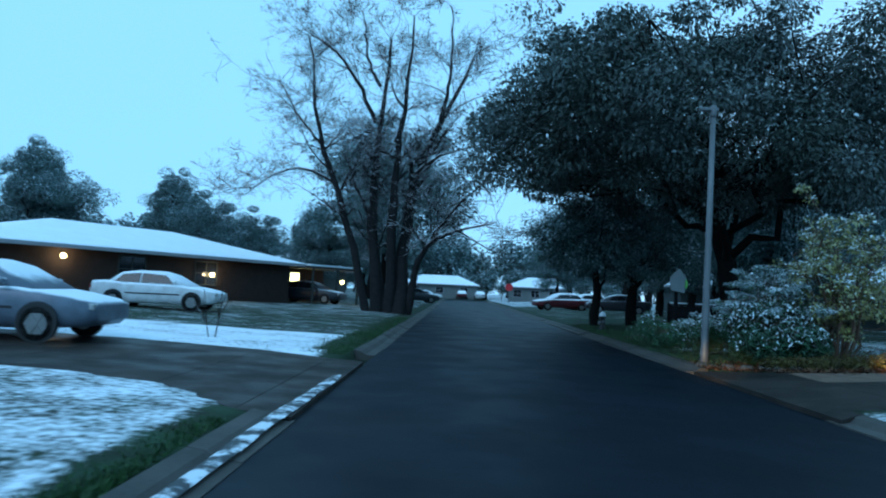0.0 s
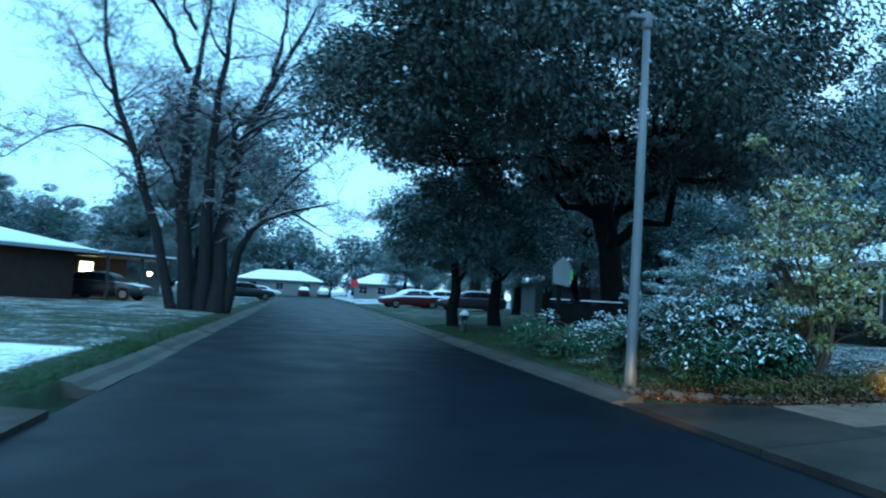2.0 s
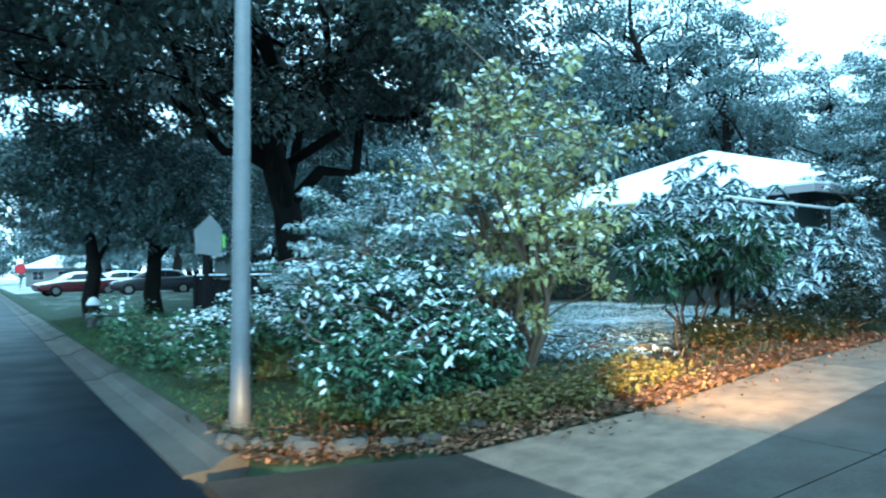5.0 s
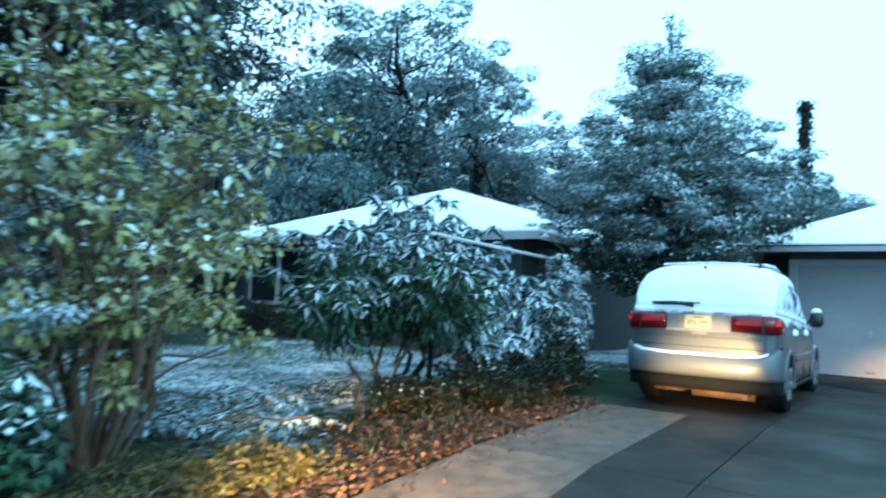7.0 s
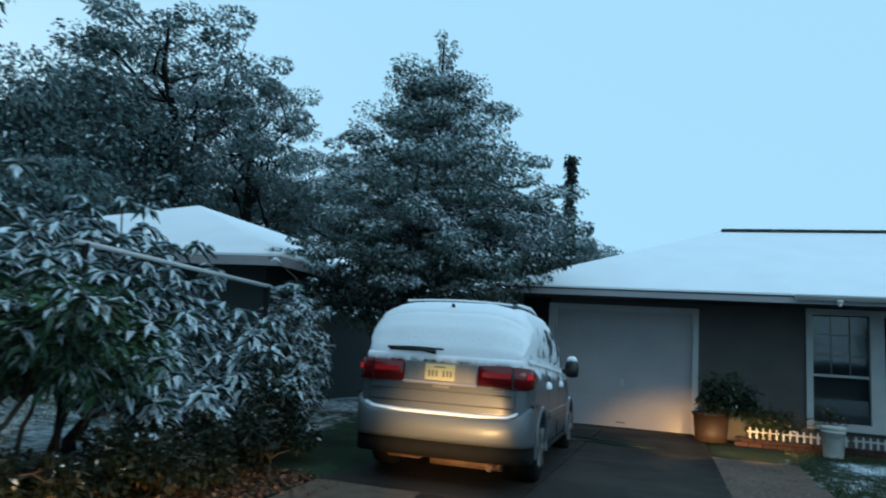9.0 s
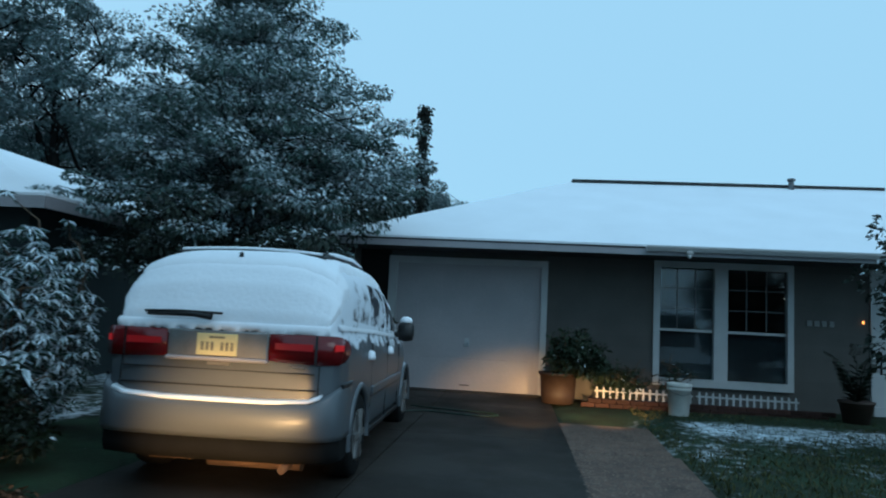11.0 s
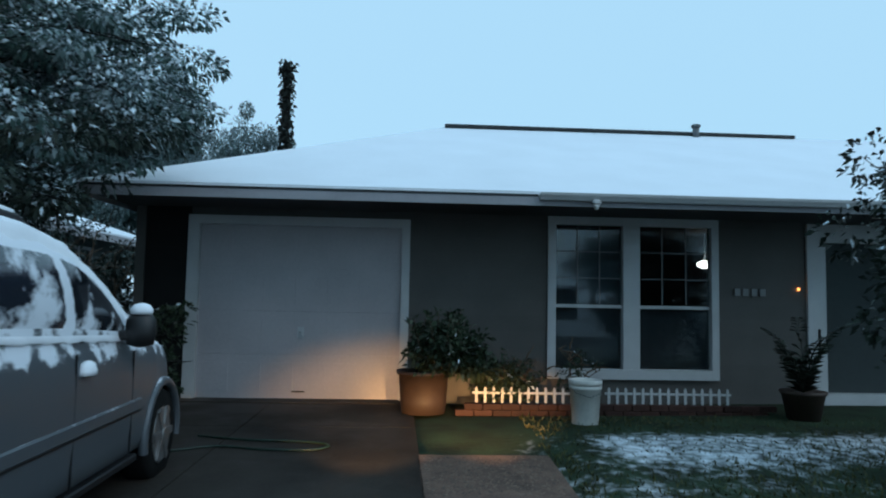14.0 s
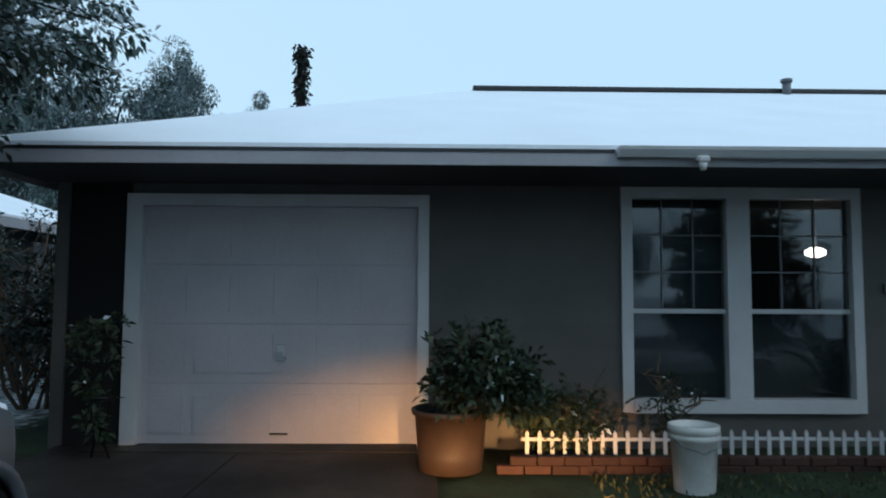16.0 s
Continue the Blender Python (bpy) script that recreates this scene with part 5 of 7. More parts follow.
    limb(bend((-3.1, 6.8), (-4.8, 7.7), (-6.3, 7.5), (-8.2, 6.0)), 0.1, 0.02, 10, arms, 2)
    limb(bend((-1.2, 10.4), (-2.1, 12.4), (-3.5, 14.0), (-4.9, 14.6)), 0.13, 0.03, 7, arms, 3)
    limb(bend((-1.1, 12.4), (-1.8, 13.9), (-2.0, 16.0)), 0.1, 0.03, 5, arms, 3)
    limb(bend((1.9, 3.6), (3.2, 5.6), (5.0, 7.4)), 0.11, 0.025, 9, arms, 2)
    limb(bend((1.1, 7.6), (2.6, 8.8), (4.6, 9.4)), 0.11, 0.025, 8, arms, 2)
    limb(bend((-3.9, 8.8), (-5.6, 10.6), (-6.9, 12.8)), 0.09, 0.02, 9, arms, 2)
    limb(bend((2.4, 10.6), (2.9, 13.0), (2.8, 16.5)), 0.12, 0.03, 8, arms, 2)
    limb(bend((3.3, 4.75), (4.6, 4.1), (5.6, 3.6)), 0.06, 0.015, 4, arms, 3)
    split_tubes(o, trunks, arms, twig, OLD_BARK, ("stem", "limb", "twig_mass"))


old_tree((-4.6, 38.5, 0.2), "tall bare tree with many thick stems and snow along its limbs", 4)
bare_tree("sapling", (-6.3, 16.5, 0.15), 2, 2.0, 0.02, "thin bare sapling standing in the snowy lawn", 9, 0.22, 1, foot=0.04, out=0.12)


def shrub(name, base, h, rad, n, leaf, mats, label, snow=0.5, whorl=0, stems=6, up=0.3, aspect=0.45, bare=0.15, stem_mat=STEM, clump=0.26, sill=0.35):
    """A many-stemmed shrub; whorl: leaves in drooping rosettes of that many."""
    o = thing(name, pose(*base), label, "shrub", "garden shrubs")
    t, tips, mains = Tubes(), [], []
    for k in range(stems):
        a = k * 2.4 + RNG.uniform(-0.3, 0.3)
        e = np.array([math.cos(a) * rad * RNG.uniform(0.3, 0.85), math.sin(a) * rad * RNG.uniform(0.3, 0.85), h * RNG.uniform(0.65, 0.95)])
        p = curve_pts((RNG.normal() * 0.08, RNG.normal() * 0.08, -0.05), e, 0.1, 6, 0.25)
        mains.append(Tubes())
        mains[-1].add(p, 0.03 * max(0.35, h / 3) * np.linspace(1.1, 0.25, 6), 6)
        tips += list(p[2:])
        for j in range(5):
            q = p[1 + j]
            b = q + np.array([*(RNG.normal(size=2) * rad * 0.35), abs(RNG.normal()) * h * 0.13])
            t.add(curve_pts(q, b, 0.05, 4, 0.2), 0.012 * np.linspace(1, 0.3, 4), 4)
            tips.append(b)
    tips = np.array(tips)
    m = n
    if whorl:
        heads = n // whorl
        d = unit(heads)
        c = np.array([0, 0, h * (0.5 + bare / 2)]) + d * np.array([rad, rad, h * (0.5 - bare / 2)]) * (RNG.uniform(0.3, 1, heads) ** 0.5)[:, None]
        k = min(len(tips), heads // 2)
        c[:k] = tips[RNG.permutation(len(tips))[:k]]
        pos = np.repeat(c, whorl, 0)
        m = len(pos)
        ang = np.tile(np.arange(whorl) * 2 * math.pi / whorl, heads) + np.repeat(RNG.uniform(0, 6, heads), whorl)
        tilt = RNG.uniform(-0.75, 0.3, m)
        ax = np.stack([np.cos(ang), np.sin(ang), tilt], 1)
        nm = np.tile([0, 0, 1.0], (m, 1)) + unit(m) * 0.2
        sn = RNG.uniform(size=m) < snow * np.clip(sill + (1.7 - 1.3 * sill) * pos[:, 2] / h, 0.03, 1)
    else:
        per = 130 if n > 1500 and clump > 0.2 else 30
        k = max(6, n // per)
        d = unit(k)
        c = np.array([0, 0, h * (0.5 + bare / 2)]) + d * np.array([rad, rad, h * (0.5 - bare / 2)]) * (RNG.uniform(0.2, 0.92, k) ** 0.5)[:, None]
        q = k // 2
        c[:q] = tips[RNG.integers(0, len(tips), q)]
        c[:, 2] = np.maximum(c[:, 2], 0.12)
        split_tubes(o, mains, [], t, stem_mat, ("stem", "limb", "twig_mass"))
        lv = bough_leaves(c, max(0.09, rad * clump), per, leaf, snow, mats, o, 0.75, "leaf_mass", aspect, -up, top=h)
        lv["kind"] = "stuff"
        return o
    pos[:, 2] = np.maximum(pos[:, 2], 0.03)
    ln = leaf * RNG.uniform(0.65, 1.25, m)
    split_tubes(o, mains, [], t, stem_mat, ("stem", "limb", "twig_mass"))
    lv = leaves("leaf_mass", pos, ax, nm, ln, ln * aspect, sn, mats, o, lift=max(0.008, 0.12 * leaf), droop=0.32 if whorl else 0.2, puff=1.15)
    lv["kind"] = "stuff"
    return o


def whorl_shrub(name, base, h, rad, stems, leaf, label, snow=0.5, arms=4, lean=0.0, foot=0.28, green=0.0, trunks=3):
    """Bare-footed stems that branch and end in open whorls of long drooping leaves."""
    o = thing(name, pose(*base), label, "shrub", "garden shrubs")
    twigs, mains, limbs, heads = Tubes(), [], [], []
    for k in range(trunks):
        a = k * 2.1 + RNG.uniform(-0.5, 0.5)
        fork = np.array([0.28 * rad * math.cos(a) + lean, 0.28 * rad * math.sin(a), h * foot * RNG.uniform(0.85, 1.15)])
        p = curve_pts((0.06 * math.cos(a), 0.06 * math.sin(a), -0.08), fork, 0.0, 6, 0.2)
        mains.append(Tubes())
        mains[-1].add(p, np.linspace(0.032, 0.02, 6) * max(0.6, h / 2.4), 7)
        for j in range(stems // trunks):
            b = a + RNG.uniform(-1.3, 1.3)
            out = rad * RNG.uniform(0.25, 1.0)
            top = h * RNG.uniform(foot + 0.12, 1.0) * (1.0 - 0.2 * (out / rad) ** 2)
            q = curve_pts(fork, (out * math.cos(b) + lean, out * math.sin(b), top), 0.1, 7, 0.2)
            limbs.append(Tubes())
            limbs[-1].add(q, np.linspace(0.014, 0.006, 7) * max(0.7, h / 2.4), 5)
            heads.append((q[6], q[6] - q[5], 1.1))
            for i in range(arms):
                r = q[2 + i % 5]
                c = RNG.uniform(0, 6.28)
                ln = RNG.uniform(0.14, 0.36) * max(0.7, h / 2.2)
                e = r + np.array([ln * math.cos(c), ln * math.sin(c), ln * RNG.uniform(-0.1, 0.8)])
                twigs.add(curve_pts(r, e, 0.08, 4, 0.15), np.linspace(0.007, 0.003, 4), 4)
                heads.append((e, e - r, RNG.uniform(0.75, 1.05)))
    split_tubes(o, mains, limbs, twigs, SHRUB_BARK, ("stem", "limb", "twig_mass"))
    P, A, L, S = [], [], [], []
    for q, d, s in heads:
        if q[2] < 0.25:
            continue
        n = int(RNG.integers(9, 14))
        load = np.clip(snow * ((0.4 + 0.9 * q[2] / h) * (1 - green) + green * (3.0 * q[2] / h - 1.1)) * RNG.uniform(0.5, 1.7), 0.0, 0.95)
        for i in range(n):
            b = i * 2 * math.pi / n * 1.62 + RNG.uniform(-0.2, 0.2)
            up = RNG.uniform(-0.65, 0.5)
            P.append(q + d / (np.linalg.norm(d) + 1e-6) * RNG.uniform(-0.06, 0.02))
            A.append((math.cos(b), math.sin(b), up))
            L.append(leaf * s * RNG.uniform(0.7, 1.15))
            S.append(RNG.uniform() < load)
    P, A, L = np.array(P), np.array(A), np.array(L)
    lv = leaves("leaf_mass", P, A, np.tile([0, 0, 1.0], (len(P), 1)) + unit(len(P)) * 0.25, L, L * 0.22, S, ROSETTE_SNOW, o, 0.014, 0.45, 1.9)
    lv["kind"] = "stuff"
    if green:
        low = np.array([q for q, d, s in heads if 0.2 * h < q[2] < 0.72 * h])
        inner = bough_leaves(low - [0, 0, 0.05], 0.13, 26, 0.11, 0.02, GREEN_SNOW, o, 0.8, "inner_leaves", 0.3, 0.2)
        inner["kind"] = "stuff"
    return o


ROSETTE_SNOW = [LEAF_ROSETTE, SNOWLEAF]
GREEN_SNOW, YELLOW_SNOW = [LEAF_SHRUB, SNOWLEAF], [LEAF_YELLOW, SNOWLEAF]
def tier_shrub(name, base, h, reach, n, label, mats):
    """Long arching boughs in flat tiers, each a feathered spray of small snowy leaves."""
    o = thing(name, pose(*base), label, "shrub", "garden shrubs")
    mains, limbs, twigs, c = [], [], Tubes(), []
    for k in range(3):
        mains.append(Tubes())
        a = 2.1 * k
        mains[-1].add(curve_pts((0.08 * math.cos(a), 0.08 * math.sin(a), -0.08), (0.3 * math.cos(a), 0.3 * math.sin(a), h * 0.85), 0, 7, 0.12), np.linspace(0.04, 0.012, 7), 7)
    for k in range(n):
        a = k * 2.4 + RNG.uniform(-0.3, 0.3)
        z = h * (0.4 + 0.5 * k / n)
        r = reach * RNG.uniform(0.6, 1.0) * (1.15 - 0.5 * k / n)
        p = curve_pts((0.15 * math.cos(a), 0.15 * math.sin(a), z - 0.2), (r * math.cos(a), r * math.sin(a), z + RNG.uniform(-0.05, 0.3)), 0.1, 8, 0.1)
        limbs.append(Tubes())
        limbs[-1].add(p, np.linspace(0.013, 0.004, 8), 5)
        for i in range(2, 8):
            for sg in (-1, 1, 0):
                ln = 0.3 * (1.15 - i / 8) + 0.06
                d = np.array([math.cos(a + 0.9 * sg), math.sin(a + 0.9 * sg), RNG.uniform(0.0, 0.25)]) * ln
                twigs.add([p[i], p[i] + d * 0.5, p[i] + d], (0.005, 0.004, 0.002), 3)
                c += [p[i] + d * u for u in (0.45, 0.95)]
    split_tubes(o, mains, limbs, twigs, STEM, ("stem", "limb", "twig_mass"))
    lv = bough_leaves(np.array(c), 0.085, 17, 0.05, 0.75, mats, o, 0.3, "leaf_mass", 0.42, 0.1)
    lv["kind"] = "stuff"


shrub("tall_shrub", (7.4, 16.5, 0.26), 3.15, 1.3, 9000, 0.08, YELLOW_SNOW, "tall yellow-green shrub with snow on its leaf clusters", 0.32, stems=18, aspect=0.55, bare=0.12, clump=0.1)
tier_shrub("spreading_shrub", (6.45, 17.35, 0.22), 2.1, 1.45, 34, "wide shrub with long flat boughs feathered with snow", [LEAF_ROSETTE, SNOWLEAF])
shrub("low_shrub", (5.95, 16.7, 0.19), 1.45, 0.95, 11200, 0.085, GREEN_SNOW, "waist-high spreading green shrub heaped with snow", 0.48, 7, stems=10, aspect=0.42, bare=0.05, sill=-1.4)
shrub("low_shrub", (6.2, 16.05, 0.2), 1.0, 0.72, 7700, 0.085, GREEN_SNOW, "low dense green shrub with snow on its top leaves", 0.32, 7, stems=9, aspect=0.42, bare=0.0, sill=-1.5)
shrub("low_shrub", (5.45, 15.95, 0.19), 0.8, 0.62, 6300, 0.07, GREEN_SNOW, "low dark green shrub almost free of snow by the kerb", 0.1, 7, stems=8, aspect=0.42, bare=0.0, sill=-1.5)
shrub("low_shrub", (5.35, 18.7, 0.18), 0.8, 0.95, 9000, 0.06, GREEN_SNOW, "low spreading green shrub topped with snow", 0.35, stems=10, aspect=0.6)
shrub("low_shrub", (5.2, 20.9, 0.18), 0.5, 1.0, 7000, 0.06, GREEN_SNOW, "low dark hedge shrub lightly dusted with snow", 0.03, stems=10, aspect=0.6)
shrub("low_shrub", (5.3, 22.9, 0.18), 0.45, 1.0, 6000, 0.06, GREEN_SNOW, "low dark hedge shrub lightly dusted with snow", 0.04, stems=10, aspect=0.6)
WHORLED = "open shrub with drooping snow-laden whorls of long leaves"
whorl_shrub("rosette_shrub", (10.15, 16.45, 0.38), 2.35, 1.15, 30, 0.17, "leafy green shrub with snow heaped on its upper whorls", 0.9, 9, lean=0.25, foot=0.3, green=1.0, trunks=2)
whorl_shrub("rosette_shrub", (11.3, 17.2, 0.42), 2.0, 0.8, 21, 0.17, "leafy green shrub with snow heaped on its upper whorls", 0.9, 8, foot=0.3, green=0.8)
whorl_shrub("rosette_shrub", (12.3, 17.5, 0.42), 2.9, 0.95, 30, 0.18, "tall open shrub with snow-laden whorls of long leaves", 1.0, 9, foot=0.35)
whorl_shrub("rosette_shrub", (13.0, 17.1, 0.45), 2.1, 0.85, 24, 0.21, WHORLED, 0.85, 8, foot=0.22)
whorl_shrub("rosette_shrub", (13.2, 16.4, 0.45), 1.6, 0.75, 21, 0.21, WHORLED, 0.85, 8, foot=0.18)
whorl_shrub("rosette_shrub", (12.2, 16.45, 0.43), 1.35, 0.65, 18, 0.21, WHORLED, 0.8, 8, foot=0.22)
for bx, by in ((8.7, 16.5), (9.3, 17.2), (8.2, 17.4)):
    shrub("ground_cover", (bx, by, rise(bx)), 0.2, 0.6, 1800, 0.075, ROSETTE_SNOW, "low creeping plant under torn snow at the lawn's edge", 0.2, 7, stems=6, aspect=0.35, bare=0.0)
for by in (24.4, 25.9, 27.4):
    shrub("hedge_shrub", (16.3, by, 0.5), 0.8, 0.72, 4200, 0.06, [LEAF_UNDER, SNOWLEAF], "low dark clipped hedge below the neighbour's window", 0.05, stems=7, aspect=0.5, bare=0.0)
shrub("upright_shrub", (13.9, 16.2, 0.45), 1.95, 0.4, 3639, 0.1, ROSETTE_SNOW, "narrow upright shrub white with snow beside the van", 0.78, 12, aspect=0.2, bare=0.0)
shrub("upright_shrub", (14.8, 16.5, 0.45), 1.75, 0.4, 3360, 0.1, ROSETTE_SNOW, "narrow upright shrub white with snow beside the van", 0.6, 12, aspect=0.2, bare=0.0)
for bx, by, bh in ((10.6, 16.1, 0.3), (11.5, 15.8, 0.45), (12.2, 15.75, 0.6), (13.0, 15.75, 0.66)):
    shrub("bedding_plant", (bx, by, rise(bx)), bh, 0.55, 4600, 0.06, [LEAF_BED, SNOWLEAF], "low dark bedding plant along the drive", 0.03, stems=7, aspect=0.5)
for bx, by, bh in ((5.5, 15.3, 0.2), (6.1, 15.2, 0.24), (6.7, 15.1, 0.22), (7.3, 15.2, 0.26), (7.95, 15.3, 0.2)):
    shrub("bedding_plant", (bx, by, rise(bx)), bh, 0.36, 1500, 0.05, [LEAF_GROUND, SNOWLEAF], "low yellow-green ground plant at the edge of the bed", 0.0, stems=6, aspect=0.5, bare=0.0)
shrub("garden_bush", (16.05, 7.05, 0.48), 2.75, 1.12, 22000, 0.085, [LEAF_UNDER, SNOWLEAF], "tall dark garden bush with a little snow on oval leaves", 0.13, stems=11, aspect=0.5)


for bx, by, bh in ((21.6, 15.9, 2.3), (23.2, 17.0, 2.6), (25.0, 16.2, 2.6)):
    shrub("hedge_shrub", (bx, by, 0.5), bh, 0.95, 5200, 0.07, [LEAF_UNDER, SNOWLEAF], "dark bush with a little snow beside the garage", 0.02, stems=8, aspect=0.5, bare=0.0)


# ---- pots, bucket, picket edging ----
def potted(name, at, r, h, label):
    o = thing(name, pose(*at), label, "flower pot")
    bm = bmesh.new()
    lathe(bm, [(r * 0.84, 0), (r * 0.88, h * 0.3), (r * 0.95, h * 0.9), (r * 1.03, h * 0.91), (r * 1.05, h), (r * 0.94, h), (r * 0.9, h * 0.86), (0.02, h * 0.84)], None, 24)
    part("pot", bm, POT, o)
    part("soil", lathe(bmesh.new(), [(r * 0.89, h * 0.8), (r * 0.89, h * 0.87), (0.02, h * 0.89)], None, 24), SOIL, o)
    return o


potted("plant_pot", (19.22, 11.3, rise(19.1) + 0.01), 0.29, 0.46, "large brown clay pot beside the garage door")
def sprig_bush(name, at, h, rad, n, leaf, sprigs, label, droop=0.0):
    """A dense mound of small leaves with leafy sprigs that stand out of it."""
    o = thing(name, pose(*at), label, "shrub", "garden shrubs")
    mains, twigs, P, A = [], Tubes(), [], []
    for k in range(7):
        a = k * 2.4
        mains.append(Tubes())
        mains[-1].add(curve_pts((0, 0, -0.02), (0.6 * rad * math.cos(a), 0.6 * rad * math.sin(a), 0.6 * h), 0.1, 5, 0.15), np.linspace(0.012, 0.005, 5), 5)
    d = unit(70)
    d[:, 2] = abs(d[:, 2]) * 1.1 - 0.25
    c = np.array([0, -0.12 * rad, 0.38 * h]) + d * [rad * 0.8, rad * 0.85, h * 0.42] * RNG.uniform(0.4, 1, (70, 1)) ** 0.5
    c[:, 2] -= droop * np.clip(-c[:, 1], 0, 1)
    for k in range(sprigs):
        a = RNG.uniform(0, 6.28)
        out = rad * RNG.uniform(0.35, 1.0)
        e = np.array([out * math.cos(a), out * math.sin(a), h * (1.02 - 0.35 * (out / rad) ** 2) * RNG.uniform(0.85, 1.12)])
        p = curve_pts(e * [0.5, 0.5, 0.5], e, -0.08, 8, 0.06)
        twigs.add(p, np.linspace(0.006, 0.003, 8), 4)
        for i in range(2, 8):
            for j in range(4):
                b = RNG.uniform(0, 6.28)
                P.append(p[i])
                A.append((math.cos(b), math.sin(b), RNG.uniform(0.3, 1.2)))
    split_tubes(o, mains, [], twigs, STEM, ("stem", "limb", "twig_mass"))
    m = len(P)
    inner = bough_leaves(c, 0.15 * rad / 0.4, n // 70, leaf, 0.01, [LEAF_POT, SNOWLEAF], o, 0.8, "leaf_mass", 0.45, -0.2)
    tips = leaves("sprig_leaves", P, A, unit(m), leaf * RNG.uniform(0.7, 1.2, m), leaf * 0.42, np.zeros(m, bool), [LEAF_POT, SNOWLEAF], o, droop=0.05)
    inner["kind"] = tips["kind"] = "stuff"


sprig_bush("potted_plant", (19.2, 11.1, rise(19.1) + 0.39), 0.72, 0.46, 4200, 0.08, 30, "dense dark green bush growing in the brown pot", 0.35)
sprig_bush("garden_plant", (19.5, 10.45, rise(19.5)), 0.66, 0.34, 2600, 0.055, 16, "small rounded green bush in the bed under the wall")
shrub("garden_plant", (19.55, 10.1, rise(19.5)), 0.62, 0.3, 420, 0.05, [LEAF_POT, SNOWLEAF], "thin leafy plant in the bed under the wall", 0.02, stems=7)
shrub("garden_plant", (19.5, 9.5, rise(19.5)), 0.75, 0.3, 420, 0.055, [LEAF_POT, SNOWLEAF], "thin leafy plant in the bed under the wall", 0.02, stems=7)
shrub("side_plant", (19.5, 14.15, rise(19.45)), 1.1, 0.26, 480, 0.085, [LEAF_POT, SNOWLEAF], "dark leafy plant beside the garage door frame", 0.02, stems=2, bare=0.82, stem_mat=DARKBARK)


def bucket():
    o = thing("bucket", pose(18.66, 9.63, rise(18.66)), "scuffed white plastic bucket on the grass", "bucket")
    r = 0.16
    bm = bmesh.new()
    lathe(bm, [(r * 0.84, 0), (r * 0.86, 0.02), (r * 0.98, 0.36), (r * 1.06, 0.365), (r * 1.07, 0.40), (r * 1.0, 0.405), (r * 1.08, 0.41), (r * 1.09, 0.46), (r * 0.98, 0.465), (r * 0.94, 0.4), (r * 0.8, 0.02), (0.01, 0.018)], None, 28)
    part("pail", bm, BUCKET, o)
    t = Tubes()
    t.add([(0, r * 1.08, 0.4), (-r * 0.9, r * 0.8, 0.34), (-r * 1.2, 0, 0.3), (-r * 0.9, -r * 0.8, 0.34), (0, -r * 1.08, 0.4)], [0.004] * 5, 5)
    t.build("handle", STEEL, o)


bucket()


def picket_fence(at, n, rz, label):
    o = thing("picket_edging", pose(*at, 0, 0, rz), label, "garden fence", "white picket edging")
    for k in range(n):
        bm = bmesh.new()
        x = k * 0.098
        prism(bm, [(x, 0, -0.04), (x + 0.03, 0, -0.04), (x + 0.028, 0, 0.17), (x + 0.014, 0, 0.195), (x, 0, 0.17)], (0, 0.012, 0))
        part("picket", bm, TRIM, o)
    part("rail", box(bmesh.new(), -0.03, n * 0.098 - 0.04, 0.012, 0.022, 0.11, 0.135), TRIM, o)


picket_fence((19.25, 10.72, rise(19.25) + 0.1), 15, -90, "low white picket edging along the flower bed")
picket_fence((19.3, 9.2, rise(19.3) + 0.1), 15, -91, "low white picket edging along the flower bed")


def brick_edge():
    o = thing("brick_edging", None, "row of red bricks along the flower bed", "brick edging")
    me = bpy.data.meshes.new("brick")
    bm = box(bmesh.new(), -0.045, 0.045, -0.1, 0.1, 0, 0.065, 0.006)
    bm.to_mesh(me)
    bm.free()
    me.materials.append(BRICK)
    for row in range(2):
        for k in range(17):
            b = new("brick", me)
            b.parent = o
            b.matrix_world = pose(19.16 + RNG.uniform(-0.008, 0.008), 10.85 - k * 0.208 - row * 0.1, rise(19.2) - 0.01 + row * 0.068, 0, 0, RNG.uniform(-3, 3))


brick_edge()


def hose():
    o = thing("garden_hose", None, "green garden hose lying loose on the driveway", "hose")
    t = Tubes()
    pts = [(17.9, 13.35), (17.75, 12.9), (17.7, 12.45), (17.62, 12.2), (17.5, 12.15), (17.38, 12.3), (17.4, 12.7), (17.5, 13.1), (17.3, 13.5), (17.7, 13.9)]
    P = [(*noise_pt, rise(noise_pt[0]) + 0.018) for noise_pt in pts]
    fine = []
    for k in range(len(P) - 1):
        for u in (0, 0.25, 0.5, 0.75):
            a, b = np.array(P[max(0, k - 1)]), np.array(P[min(len(P) - 1, k + 2)])
            p, q = np.array(P[k]), np.array(P[k + 1])
            m0, m1 = (q - a) * 0.5, (b - p) * 0.5
            fine.append(p * (2 * u ** 3 - 3 * u ** 2 + 1) + m0 * (u ** 3 - 2 * u ** 2 + u) + q * (-2 * u ** 3 + 3 * u ** 2) + m1 * (u ** 3 - u ** 2))
    t.add(fine, [0.011] * len(fine), 6)
    t.build("tube", HOSE, o)


hose()


